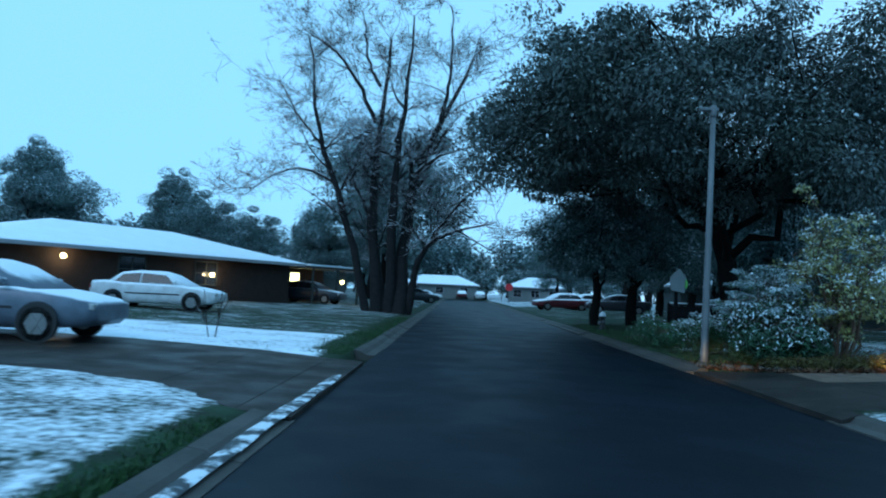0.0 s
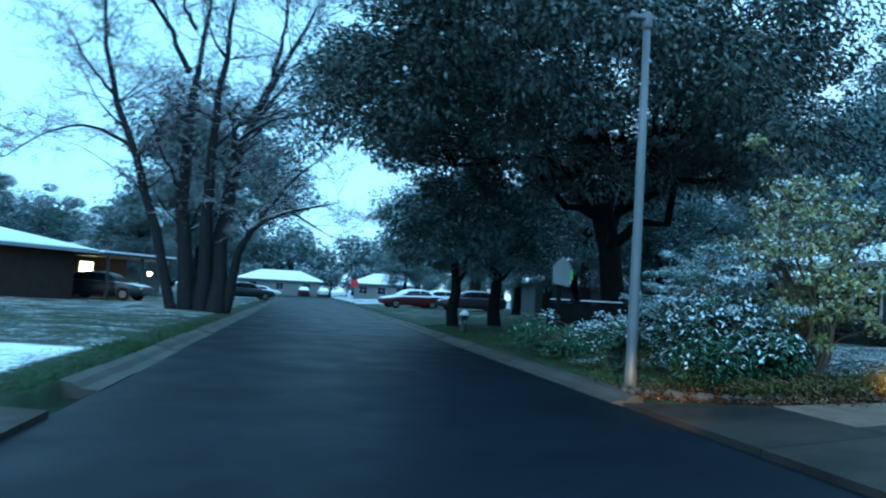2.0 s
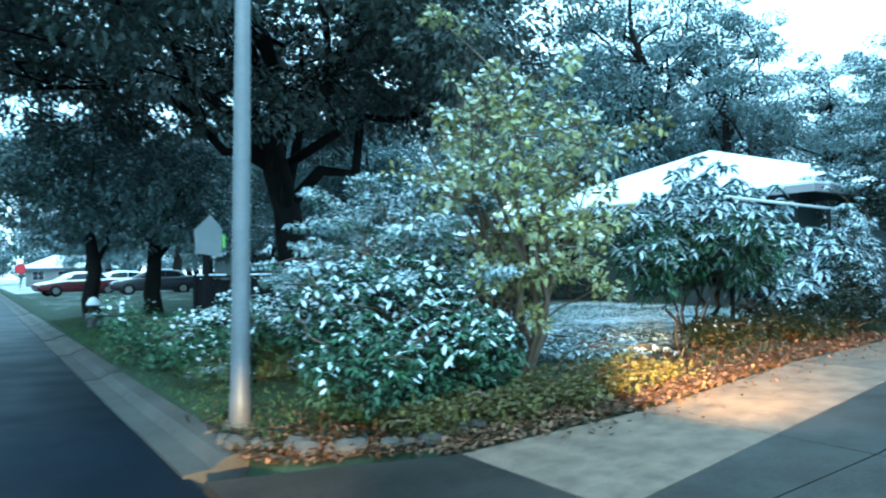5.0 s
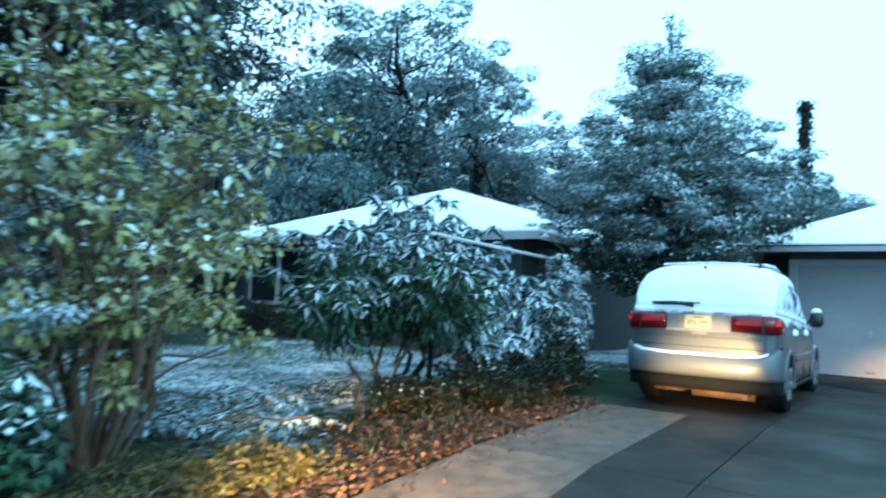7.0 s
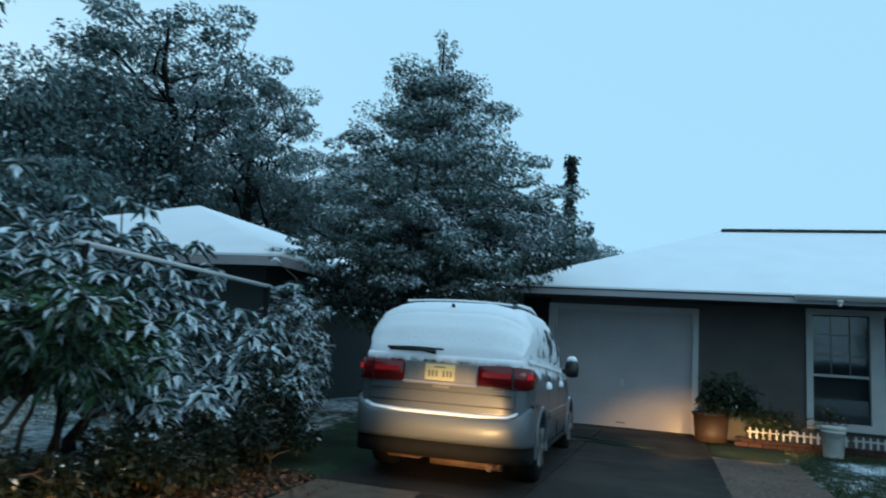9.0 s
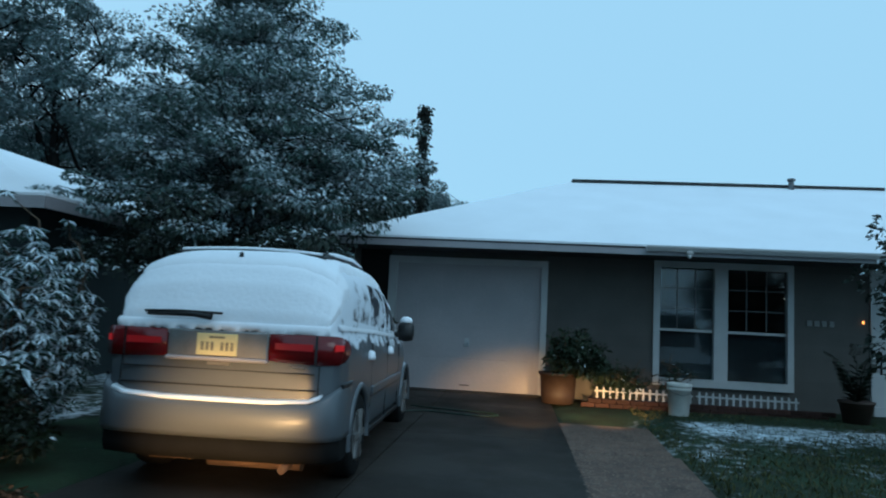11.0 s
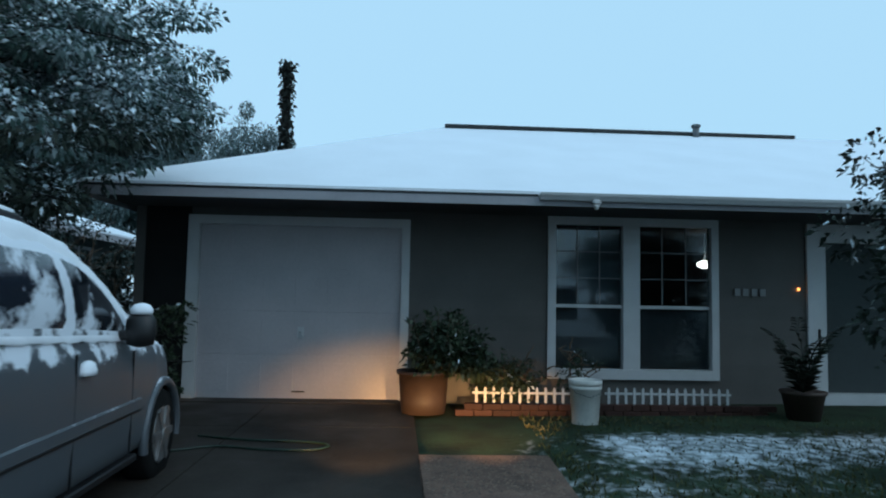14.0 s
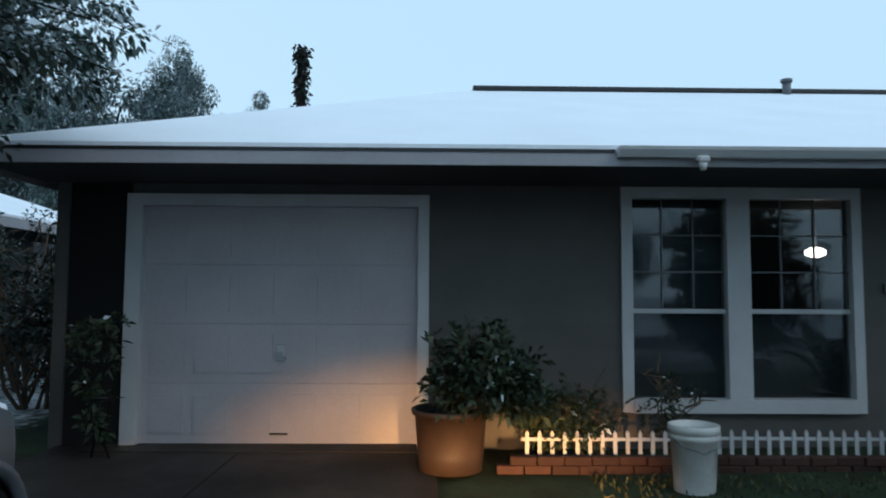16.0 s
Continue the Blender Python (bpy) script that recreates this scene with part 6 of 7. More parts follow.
def agave(at):
    o = thing("potted_cycad", pose(*at), "dark spiky palm-like plant in a pot by the door", "plant")
    bm = bmesh.new()
    lathe(bm, [(0.16, 0), (0.22, 0.3), (0.24, 0.31), (0.24, 0.34), (0.18, 0.34), (0.02, 0.3)], None, 18)
    part("pot", bm, POT, o)
    P, A, N, L = [], [], [], []
    t = Tubes()
    for k in range(9):
        a = k * 0.7 + 0.3
        out, hh = RNG.uniform(0.3, 0.62), RNG.uniform(0.35, 0.85)
        pts = curve_pts((0, 0, 0.32), (out * math.cos(a), out * math.sin(a), 0.32 + hh), 0.2, 8, 0.05)
        t.add(pts, 0.012 * np.linspace(1, 0.3, 8), 4)
        for i in range(1, 8):
            d = pts[i] - pts[i - 1]
            s = np.cross(d, [0, 0, 1.0])
            s /= np.linalg.norm(s) + 1e-6
            for u in (0.0, 0.5):
                for sg in (-1, 1):
                    P.append(pts[i - 1] + d * u)
                    A.append(sg * s + d * 6)
                    N.append([0, 0, 1.0])
                    L.append(0.21 * (1.1 - i / 10))
    t.build("frond_ribs", LEAF_UNDER, o)
    leaves("frond_leaves", P, A, N, np.array(L), 0.04, np.zeros(len(P)), [LEAF_UNDER, SNOWLEAF], o)


agave((18.9, 7.15, rise(18.9)))


def vine_pole():
    o = thing("vine_covered_pole", pose(44.0, 17.45, 0.8), "tall dark pole wrapped in vines behind the house", "pole")
    part("pole", lathe(bmesh.new(), [(0.22, 0), (0.2, 12.0)], None, 10), DARKBARK, o)
    m = 1500
    a = RNG.uniform(0, 6.28, m)
    r = RNG.uniform(0.1, 0.34, m)
    z = RNG.uniform(0.5, 12.2, m)
    pos = np.stack([r * np.cos(a), r * np.sin(a), z], 1)
    leaves("vines", pos, unit(m) + [0, 0, -0.6], unit(m), 0.28, 0.16, RNG.uniform(size=m) < 0.03, [VINE, SNOWLEAF], o)


vine_pole()
o = thing("white_rail", None, "thin white horizontal rail among the snowy shrubs", "rail")
part("shaft", rod(bmesh.new(), (10.9, 16.3, 2.33), (13.66, 16.3, 2.28), 0.022), TRIM, o)
part("post", rod(bmesh.new(), (13.6, 16.3, 0.4), (13.6, 16.3, 2.28), 0.03), FENCE_WOOD, o)
part("post", rod(bmesh.new(), (11.0, 16.3, 0.35), (11.0, 16.3, 2.33), 0.03), FENCE_WOOD, o)


# ---- vehicles ----
def wheel(parent, x, y, z, r, w, side):
    wh = part("wheel", bmesh.new(), RUBBER, parent)
    wh.matrix_local = pose(x, y, z, 90, 0, 0)
    part("tyre", lathe(bmesh.new(), [(r * 0.62, -w / 2), (r * 0.95, -w / 2), (r, -w * 0.35), (r, w * 0.35), (r * 0.95, w / 2), (r * 0.62, w / 2)], None, 24), RUBBER, wh)
    bm = bmesh.new()
    f = 1 if side < 0 else -1
    lathe(bm, [(r * 0.6, -w / 2 - 0.004), (r * 0.6, w / 2 + 0.004)], None, 20)
    for k in range(6):
        a = k * math.pi / 3
        m = pose(0, 0, f * (w / 2 + 0.006), 0, 0, math.degrees(a))
        q = bmesh.ops.create_cube(bm, size=1, matrix=m @ pose(r * 0.33, 0, 0) @ Matrix.Diagonal((r * 0.6, r * 0.16, 0.03, 1)))
    lathe(bm, [(r * 0.16, f * w / 2 - 0.02), (r * 0.14, f * (w / 2 + 0.03))], None, 12)
    part("rim", bm, RIM, wh)


def loft(stations, ring, close=True):
    """A skin over rings of equal count; ring(station) gives a list of points."""
    bm = bmesh.new()
    rows = [[bm.verts.new(p) for p in ring(s)] for s in stations]
    n = len(rows[0])
    for a, b in zip(rows, rows[1:]):
        for k in range(n - 1):
            bm.faces.new((a[k], a[k + 1], b[k + 1], b[k])).smooth = True
        if close:
            bm.faces.new((a[n - 1], a[0], b[0], b[n - 1])).smooth = True
    bm.faces.new(rows[0][::-1])
    bm.faces.new(rows[-1])
    bmesh.ops.recalc_face_normals(bm, faces=bm.faces[:])
    return bm


def body_ring(x, hw, z0, z1, bulge=0.04):
    """Cross-section of a car's lower body at x: half width, sill and belt heights."""
    h = z1 - z0
    half = [(hw * 0.86, z0), (hw * 0.97, z0 + h * 0.08), (hw, z0 + h * 0.3), (hw, z0 + h * 0.6), (hw * 0.985, z0 + h * 0.85), (hw * 0.93, z1 - 0.01), (hw * 0.8, z1 + 0.01)]
    return [(x, -y, z) for y, z in half] + [(x, y, z) for y, z in half[::-1]]


def cab_ring(x, hw0, hw1, z0, z1):
    h = z1 - z0
    half = [(hw0, z0), (hw0 * 0.7 + hw1 * 0.3, z0 + h * 0.35), (hw0 * 0.3 + hw1 * 0.7, z0 + h * 0.72), (hw1, z0 + h * 0.9), (hw1 * 0.86, z1 - h * 0.02), (hw1 * 0.5, z1)]
    return [(x, -y, z) for y, z in half] + [(x, y, z) for y, z in half[::-1]]


def sedan(name, m, paint, label, length=4.75, group="parked cars", snowy=True):
    """Nose along +x, on its wheels at z = 0, middle at the origin."""
    o = thing(name, m, label, "car", group)
    L = length / 2
    prof = [(-L, 0.66, 0.42, 0.86), (-L + 0.12, 0.8, 0.3, 0.98), (-L + 0.6, 0.88, 0.24, 1.02), (-1.2, 0.9, 0.22, 0.98), (0, 0.9, 0.22, 0.96), (1.0, 0.9, 0.22, 0.94), (L - 0.75, 0.88, 0.24, 0.86), (L - 0.2, 0.8, 0.28, 0.76), (L, 0.62, 0.4, 0.66)]
    part("body", loft(prof, lambda s: body_ring(*s)), paint, o)
    cab = [(-1.75, 0.72, 0.6, 0.95, 1.0), (-1.25, 0.78, 0.62, 0.95, 1.36), (-0.7, 0.8, 0.62, 0.95, 1.44), (0.1, 0.8, 0.62, 0.94, 1.44), (0.55, 0.8, 0.62, 0.93, 1.33), (1.25, 0.76, 0.66, 0.9, 0.94)]
    part("cabin", loft(cab, lambda s: cab_ring(*s)), paint, o)
    for sg in (-1, 1):
        for a, b, c, d in (((-1.42, 1.0), (-0.52, 0.98), (-0.52, 1.34), (-1.15, 1.28)), ((-0.45, 0.98), (0.75, 0.97), (0.42, 1.28), (-0.45, 1.34)),):
            bm = bmesh.new()
            pts = []
            for x, z in (a, b, c, d):
                y = 0.815 - (z - 0.95) * 0.36
                pts.append((x, sg * y, z))
            prism(bm, pts, (0, sg * 0.012, 0))
            part("side_window", bm, CAR_GLASS, o)
        bm = bmesh.new()
        box(bm, 0.72, 0.86, sg * 0.84, sg * 1.0, 0.98, 1.1, 0.03)
        part("mirror", bm, paint, o)
        box_ = box(bmesh.new(), L - 0.2, L - 0.04, sg * 0.45, sg * 0.72, 0.58, 0.7, 0.02)
        part("headlight", box_, ALLOY, o)
        part("tail_light", box(bmesh.new(), -L - 0.01, -L + 0.14, sg * 0.42, sg * 0.74, 0.7, 0.84, 0.02), RED_LENS, o)
        part("side_strip", box(bmesh.new(), -1.0, 1.0, sg * 0.895, sg * 0.912, 0.56, 0.61, 0.004), BLACK, o)
        for x in (-1.42, 1.45):
            part("wheel_arch", lathe(bmesh.new(), [(0.37, 0), (0.37, 0.03)], pose(x, sg * 0.88 - 0.015, 0.34, 90, 0, 0), 20), BLACK, o)
            wheel(o, x, sg * 0.82, 0.315, 0.315, 0.21, sg)
    return o


sedan("silver_sedan", pose(-9.75, 14.2, rise(-9.2), 0, 0, 2), PAINT_SILVER, "silver four-door sedan covered in snow on the driveway")
sedan("white_sedan", pose(-12.3, 27.6, 0.25, 0, 0, 4), PAINT_WHITE, "white four-door sedan under snow on the lawn")
sedan("black_sedan", pose(-4.9, 68, 0.2, 0, 0, 15), PAINT_DARK, "black sedan with thin snow parked beyond the bare tree")
sedan("white_sedan", pose(-12.5, 55, 0.25, 0, 0, 10), PAINT_WHITE, "white sedan under snow parked by the lit porch")
sedan("black_sedan", pose(-10.6, 46.5, 0.25, 0, 0, -12), PAINT_DARK, "dark car with thin snow parked by the porch")
sedan("red_sedan", pose(7.8, 58, 0.3, 0, 0, 190), PAINT_RED, "red sedan dusted with snow on a driveway")
sedan("white_sedan", pose(10.6, 62, 0.35, 0, 0, 185), PAINT_WHITE, "white sedan under snow on a driveway")
sedan("black_sedan", pose(11.2, 53, 0.35, 0, 0, 175), PAINT_DARK, "dark sedan parked on a snowy driveway")
sedan("white_sedan", pose(-5.6, 108, 0.05, 0, 0, 0), PAINT_WHITE, "pale car under snow at the street's end", 5.2)
sedan("red_sedan", pose(0.2, 124.5, 0.25, 0, 0, 90), PAINT_RED, "dark red car by the far house")
sedan("white_sedan", pose(3.4, 124.0, 0.25, 0, 0, 90), PAINT_WHITE, "white car by the far house")


VAN_W = [(0, 0.86), (0.1, 0.9), (0.3, 0.925), (1.0, 0.932), (3.0, 0.932), (3.6, 0.92), (4.1, 0.885), (4.5, 0.79), (4.72, 0.62)]
VAN_Z0 = [(0, 0.42), (0.3, 0.33), (0.6, 0.28), (3.6, 0.28), (4.3, 0.33), (4.72, 0.42)]
VAN_BELT = [(0, 1.17), (0.5, 1.16), (1.4, 1.13), (2.4, 1.09), (3.1, 1.05), (3.5, 1.02), (4.1, 0.96), (4.5, 0.87), (4.72, 0.75)]
VAN_ROOF = [(0, 1.19), (0.05, 1.3), (0.12, 1.47), (0.22, 1.6), (0.33, 1.685), (0.48, 1.73), (0.8, 1.755), (1.4, 1.77), (2.0, 1.75), (2.4, 1.69), (2.7, 1.56), (3.0, 1.38), (3.3, 1.19), (3.45, 1.1), (3.6, 1.07), (4.1, 0.99), (4.5, 0.885), (4.72, 0.77)]
VAN_FLANK = [(0, 0.88), (0.05, 0.955), (0.15, 0.985), (0.35, 1.0), (0.7, 1.0), (0.88, 0.988), (1, 0.955)]


def van_bow(x, y):
    """The rear and the nose are rounded in plan."""
    back = 0.08 * (abs(y) / 0.9) ** 4 * max(0.0, 1 - x / 0.55)
    nose = 0.3 * (abs(y) / 0.9) ** 2 * min(1.0, max(0.0, (x - 3.6) / 1.0))
    return x + back - nose


def van_upper(x, th, lift=0.0):
    """A point of the glasshouse, roof or hood: th runs from one belt (0) over the roof to the other (180 degrees)."""
    zb, zr, yb = interp(x, VAN_BELT), interp(x, VAN_ROOF), 0.955 * interp(x, VAN_W)
    c, sn = math.cos(math.radians(th)), math.sin(math.radians(th))
    y = math.copysign(yb * abs(c) ** 0.45, -c)
    z = zb + (zr - zb) * max(0.0, sn) ** 0.6
    back = max(0.0, 1 - x / 0.5)
    return Vector((van_bow(x, y) - lift * back, y + math.copysign(lift * abs(c) ** 2, y), z + lift * (1 - 0.4 * back)))


def van_side(x, z):
    """Half width of the van at x and z."""
    z0, zb, zr, w = interp(x, VAN_Z0), interp(x, VAN_BELT), interp(x, VAN_ROOF), interp(x, VAN_W)
    if z <= zb:
        return w * interp((z - z0) / (zb - z0), VAN_FLANK)
    q = min(0.999, ((z - zb) / (zr - zb)) ** (1 / 0.6))
    return 0.955 * w * (1 - q * q) ** 0.225


def van_shell():
    """The whole skin, with open wheel arches."""
    bm = bmesh.new()
    xs = list(np.arange(0, 0.5, 0.03)) + list(np.arange(0.5, 4.72, 0.045)) + [4.72]
    low = list(np.linspace(0, 1, 21))[:-1]
    ths = list(np.linspace(0, 90, 17))
    rows = []
    for x in xs:
        half = []
        z0, zb, w = interp(x, VAN_Z0), interp(x, VAN_BELT), interp(x, VAN_W)
        for g in low:
            y = -w * interp(g, VAN_FLANK)
            half.append(Vector((van_bow(x, y), y, z0 + (zb - z0) * g)))
        half += [van_upper(x, th) for th in ths]
        full = half + [Vector((p.x, -p.y, p.z)) for p in half[-2::-1]]
        rows.append([bm.verts.new(p) for p in full])
    n = len(rows[0])
    for a, b in zip(rows, rows[1:]):
        for k in range(n - 1):
            c = (a[k].co + b[k + 1].co) / 2
            if abs(c.y) > 0.6 and c.z < 0.9 and any(math.hypot(c.x - wx, c.z - 0.34) < 0.375 for wx in (0.86, 3.78)):
                continue
            bm.faces.new((a[k], a[k + 1], b[k + 1], b[k])).smooth = True
    # tail and nose panels, bowed like the ends
    for row, x in ((rows[0], xs[0]), (rows[-1], xs[-1])):
        prev = None
        for k in range(n // 2):
            p, q = row[k], row[n - 1 - k]
            mids = []
            for u in np.linspace(0, 1, 13)[1:-1]:
                y = p.co.y + (q.co.y - p.co.y) * u
                mids.append(bm.verts.new((van_bow(x, y), y, p.co.z)))
            line = [p, *mids, q]
            if prev:
                for i in range(12):
                    bm.faces.new((prev[i], prev[i + 1], line[i + 1], line[i])).smooth = True
            prev = line
        for i in range(12):
            try:
                bm.faces.new((prev[i], prev[i + 1], row[n // 2]))
            except ValueError:
                pass
    bmesh.ops.recalc_face_normals(bm, faces=bm.faces[:])
    return bm


def van_pane(loop, sg, lift=0.006, nx=10, nz=6):
    """A curved pane on the flank: loop gives lower left, lower right, upper right, upper left as (x, z)."""
    (xa, za), (xb, zb_), (xc, zc), (xd, zd) = loop
    bm, grid = bmesh.new(), []
    for j in range(nz + 1):
        v = j / nz
        row = []
        for i in range(nx + 1):
            u = i / nx
            x = (xa + (xb - xa) * u) * (1 - v) + (xd + (xc - xd) * u) * v
            z = (za + (zb_ - za) * u) * (1 - v) + (zd + (zc - zd) * u) * v
            edge = 0.0 if min(u, v, 1 - u, 1 - v) > 0.01 else -0.012
            row.append(bm.verts.new((x, sg * (van_side(x, z) + lift + edge), z)))
        grid.append(row)
    for a, b in zip(grid, grid[1:]):
        for i in range(nx):
            bm.faces.new((a[i], a[i + 1], b[i + 1], b[i])).smooth = True
    bmesh.ops.recalc_face_normals(bm, faces=bm.faces[:])
    return bm


def van_blanket(x0, x1, th0, th1, thick, nx=60, nt=30, ragged=3.0, seed=0.0):
    """Snow lying on the upper skin between two stations, thick in the middle and torn at its edges."""
    bm, grid = bmesh.new(), []
    for i in range(nx + 1):
        u = i / nx
        x = x0 + (x1 - x0) * u
        a0, a1 = (f(x) if callable(f) else f for f in (th0, th1))
        a0 += ragged * (math.sin(13 * x + seed) + 0.7 * math.sin(31 * x + 2 * seed) + 0.5 * math.sin(67 * x))
        a1 += ragged * (math.sin(11 * x + seed + 1) + 0.7 * math.sin(37 * x + seed) + 0.5 * math.sin(71 * x))
        row = []
        for j in range(nt + 1):
            v = j / nt
            e = min(u * nx / 2, (1 - u) * nx / 2, v * nt / 2, (1 - v) * nt / 2, 1.0)
            lump = 0.75 + 0.25 * noise.noise((x * 3, v * 5, seed)) + 0.1 * noise.noise((x * 14, v * 22, seed))
            row.append(bm.verts.new(van_upper(x, a0 + (a1 - a0) * v, thick * lump * e - 0.004)))
        grid.append(row)
    for a, b in zip(grid, grid[1:]):
        for j in range(nt):
            bm.faces.new((a[j], a[j + 1], b[j + 1], b[j])).smooth = True
    bmesh.ops.recalc_face_normals(bm, faces=bm.faces[:])
    return bm


def van():
    """Minivan on the drive: nose along +x of its own frame, rear at x = 0, seen from behind and from its south side."""
    gz = rise(14.5)
    o = thing("minivan", pose(13.06, 13.98, gz + 0.01, 0, 0.3, 2.2) @ Matrix.Diagonal((0.955, 0.925, 0.97, 1)), "champagne minivan with snow on roof, rear glass and side", "car")
    part("body", van_shell(), VAN_SKIN, o)
    part("roof_snow", van_blanket(0.2, 3.5, lambda x: interp(x, [(0.2, 30), (0.6, 44), (2.4, 44), (2.8, 30), (3.5, 22)]), lambda x: 180 - interp(x, [(0.2, 30), (0.6, 44), (2.4, 44), (2.8, 30), (3.5, 22)]), 0.05, 90, 30, 1.5), SNOW, o, "snow blanket on the roof and windscreen")
    part("rear_glass_snow", van_blanket(0.005, 0.46, 16, 164, 0.032, 30, 44, 2.5, 3.0), SNOW, o, "snow crust over the rear glass")
    part("hood_snow", van_blanket(3.5, 4.55, 25, 155, 0.035, 30, 24, 3.0, 5.0), SNOW, o)
    # ragged snow under the rear glass
    bm = bmesh.new()
    last = None
    for k in range(81):
        u = -1 + 2 * k / 80
        y = 0.83 * u
        x = van_bow(0, y) - 0.006
        low = 1.165 - 0.02 * abs(math.sin(9 * u) + math.sin(23 * u + 1) + math.sin(51 * u)) - 0.02 * abs(u)
        cur = [bm.verts.new((x + 0.02, y, 1.21)), bm.verts.new((x - 0.014, y, 1.19)), bm.verts.new((x - 0.008, y, low)), bm.verts.new((x + 0.02, y, low))]
        if last:
            for i in range(3):
                bm.faces.new((last[i], cur[i], cur[i + 1], last[i + 1])).smooth = True
        last = cur
    part("tailgate_snow", bm, SNOW, o)
    for sg in (-1, 1):
        part("quarter_window", van_pane(((0.46, 1.23), (1.3, 1.18), (1.28, 1.635), (0.68, 1.63)), sg), QUARTER_GLASS, o, "rear quarter glass mostly under blown snow")
        part("side_window", van_pane(((1.33, 1.18), (2.2, 1.145), (2.12, 1.625), (1.31, 1.64)), sg), SIDE_GLASS, o, "dark side glass with torn snow")
        part("side_window", van_pane(((2.23, 1.145), (3.12, 1.09), (2.66, 1.5), (2.15, 1.625)), sg), FRONT_GLASS, o, "dark front side glass with a little snow")
        # snow lying on the waist ledge
        bm, last = bmesh.new(), None
        for k in range(101):
            x = 0.16 + 2.95 * k / 100
            top = interp(x, VAN_BELT) + 0.055
            y0 = van_side(x, top)
            fat = 0.006 * (0.6 + 0.4 * math.sin(5 * x) + 0.3 * math.sin(17 * x))
            deep = 0.004 * (1 + math.sin(23 * x + 1) + 0.6 * math.sin(53 * x)) - 0.01
            low = interp(x, VAN_BELT) - deep
            cur = [bm.verts.new((x, sg * (y0 - 0.004), top)), bm.verts.new((x, sg * (van_side(x, top - 0.03) + 0.008 + fat), top - 0.04)), bm.verts.new((x, sg * (van_side(x, low) + 0.005), low))]
            if last:
                for i in range(2):
                    bm.faces.new((last[i], cur[i], cur[i + 1], last[i + 1])).smooth = True
            last = cur
        bmesh.ops.recalc_face_normals(bm, faces=bm.faces[:])
        part("belt_snow", bm, SNOW, o, "ragged snow lying along the belt line")
        # tail lamp that wraps the corner
        lo = [(0.4, 0.945, 1.135), (0.6, 0.935, 1.14), (0.74, 0.93, 1.14), (0.85, 0.93, 1.14)]
        pts = [(van_bow(0, y) - 0.02, y, za, zb) for y, za, zb in lo] + [(0.08, 0.905, 0.935, 1.135), (0.16, 0.93, 0.95, 1.12), (0.25, 0.94, 0.985, 1.085), (0.31, 0.943, 1.02, 1.05)]
        bm = bmesh.new()
        rows2 = [[bm.verts.new((x, sg * y, z)) for z in (za, zb)] + [bm.verts.new((x + 0.06, sg * (y - 0.06), z)) for z in (zb, za)] for x, y, za, zb in pts]
        for p, q in zip(rows2, rows2[1:]):
            for k in range(4):
                bm.faces.new((p[k], p[(k + 1) % 4], q[(k + 1) % 4], q[k])).smooth = k == 0
        bm.faces.new(rows2[0])
        bm.faces.new(rows2[-1])
        bmesh.ops.recalc_face_normals(bm, faces=bm.faces[:])
        tl = part("tail_light", bm, RED_LENS, o, "red wrap-around tail light")
        xf = van_bow(0, 0.58) - 0.026
        # band and reflector glow in place of returned headlamp light
        part("bright_band", prism(bmesh.new(), [(xf - 0.016, sg * 0.44, 1.03), (xf - 0.016, sg * 0.44, 1.075), (xf + 0.008, sg * 0.72, 1.075), (xf + 0.008, sg * 0.72, 1.025)], (0.004, 0, 0)), RED_DEEP, tl)
        part("reflector", prism(bmesh.new(), [(0.05, sg * 0.872, 1.03), (0.05, sg * 0.872, 1.08), (0.12, sg * 0.922, 1.075), (0.12, sg * 0.922, 1.035)], (-0.01, sg * 0.008, 0)), RED_BRIGHT, tl)
        part("divider", prism(bmesh.new(), [(0.008, sg * 0.735, 0.934), (0.008, sg * 0.735, 1.138), (0.012, sg * 0.75, 1.138), (0.012, sg * 0.75, 0.934)], (0.004, 0, 0)), BLACK, tl)
        # roof rail with feet
        t = Tubes()
        t.add([(0.5, sg * 0.6, 1.715), (0.6, sg * 0.62, 1.76), (1.5, sg * 0.63, 1.785), (2.1, sg * 0.61, 1.76), (2.3, sg * 0.6, 1.68)], [0.02] * 5, 8)
        t.build("roof_rail", BLACK, o)
        t = Tubes()
        t.add([(0.62, sg * 0.622, 1.778), (0.9, sg * 0.626, 1.79), (1.5, sg * 0.631, 1.804), (2.05, sg * 0.614, 1.78)], [0.012, 0.022, 0.024, 0.014], 8)
        t.build("rail_snow", SNOW, o)
        # mouldings, sill, seams, handles, mirror
        part("side_moulding", box(bmesh.new(), 1.34, 3.24, sg * 0.925, sg * 0.948, 0.6, 0.68, 0.01), VAN_SKIN, o)
        part("moulding_groove", box(bmesh.new(), 1.34, 3.24, sg * 0.92, sg * 0.94, 0.588, 0.6), BLACK, o)
        part("sill", box(bmesh.new(), 1.3, 3.28, sg * 0.82, sg * 0.915, 0.25, 0.3, 0.01), BLACK, o)
        part("bumper_strip", box(bmesh.new(), 0.14, 0.44, sg * 0.915, sg * 0.942, 0.765, 0.795, 0.004), BLACK, o)
        for x, z1 in ((1.32, 1.06), (2.21, 1.04), (3.08, 1.0)):
            part("door_seam", box(bmesh.new(), x, x + 0.005, sg * 0.92, sg * 0.933, 0.32, z1), BLACK, o)
        for x in (1.14, 2.26):
            part("door_handle", box(bmesh.new(), x, x + 0.17, sg * 0.92, sg * 0.955, 0.92, 0.955, 0.01), VAN_SKIN, o)
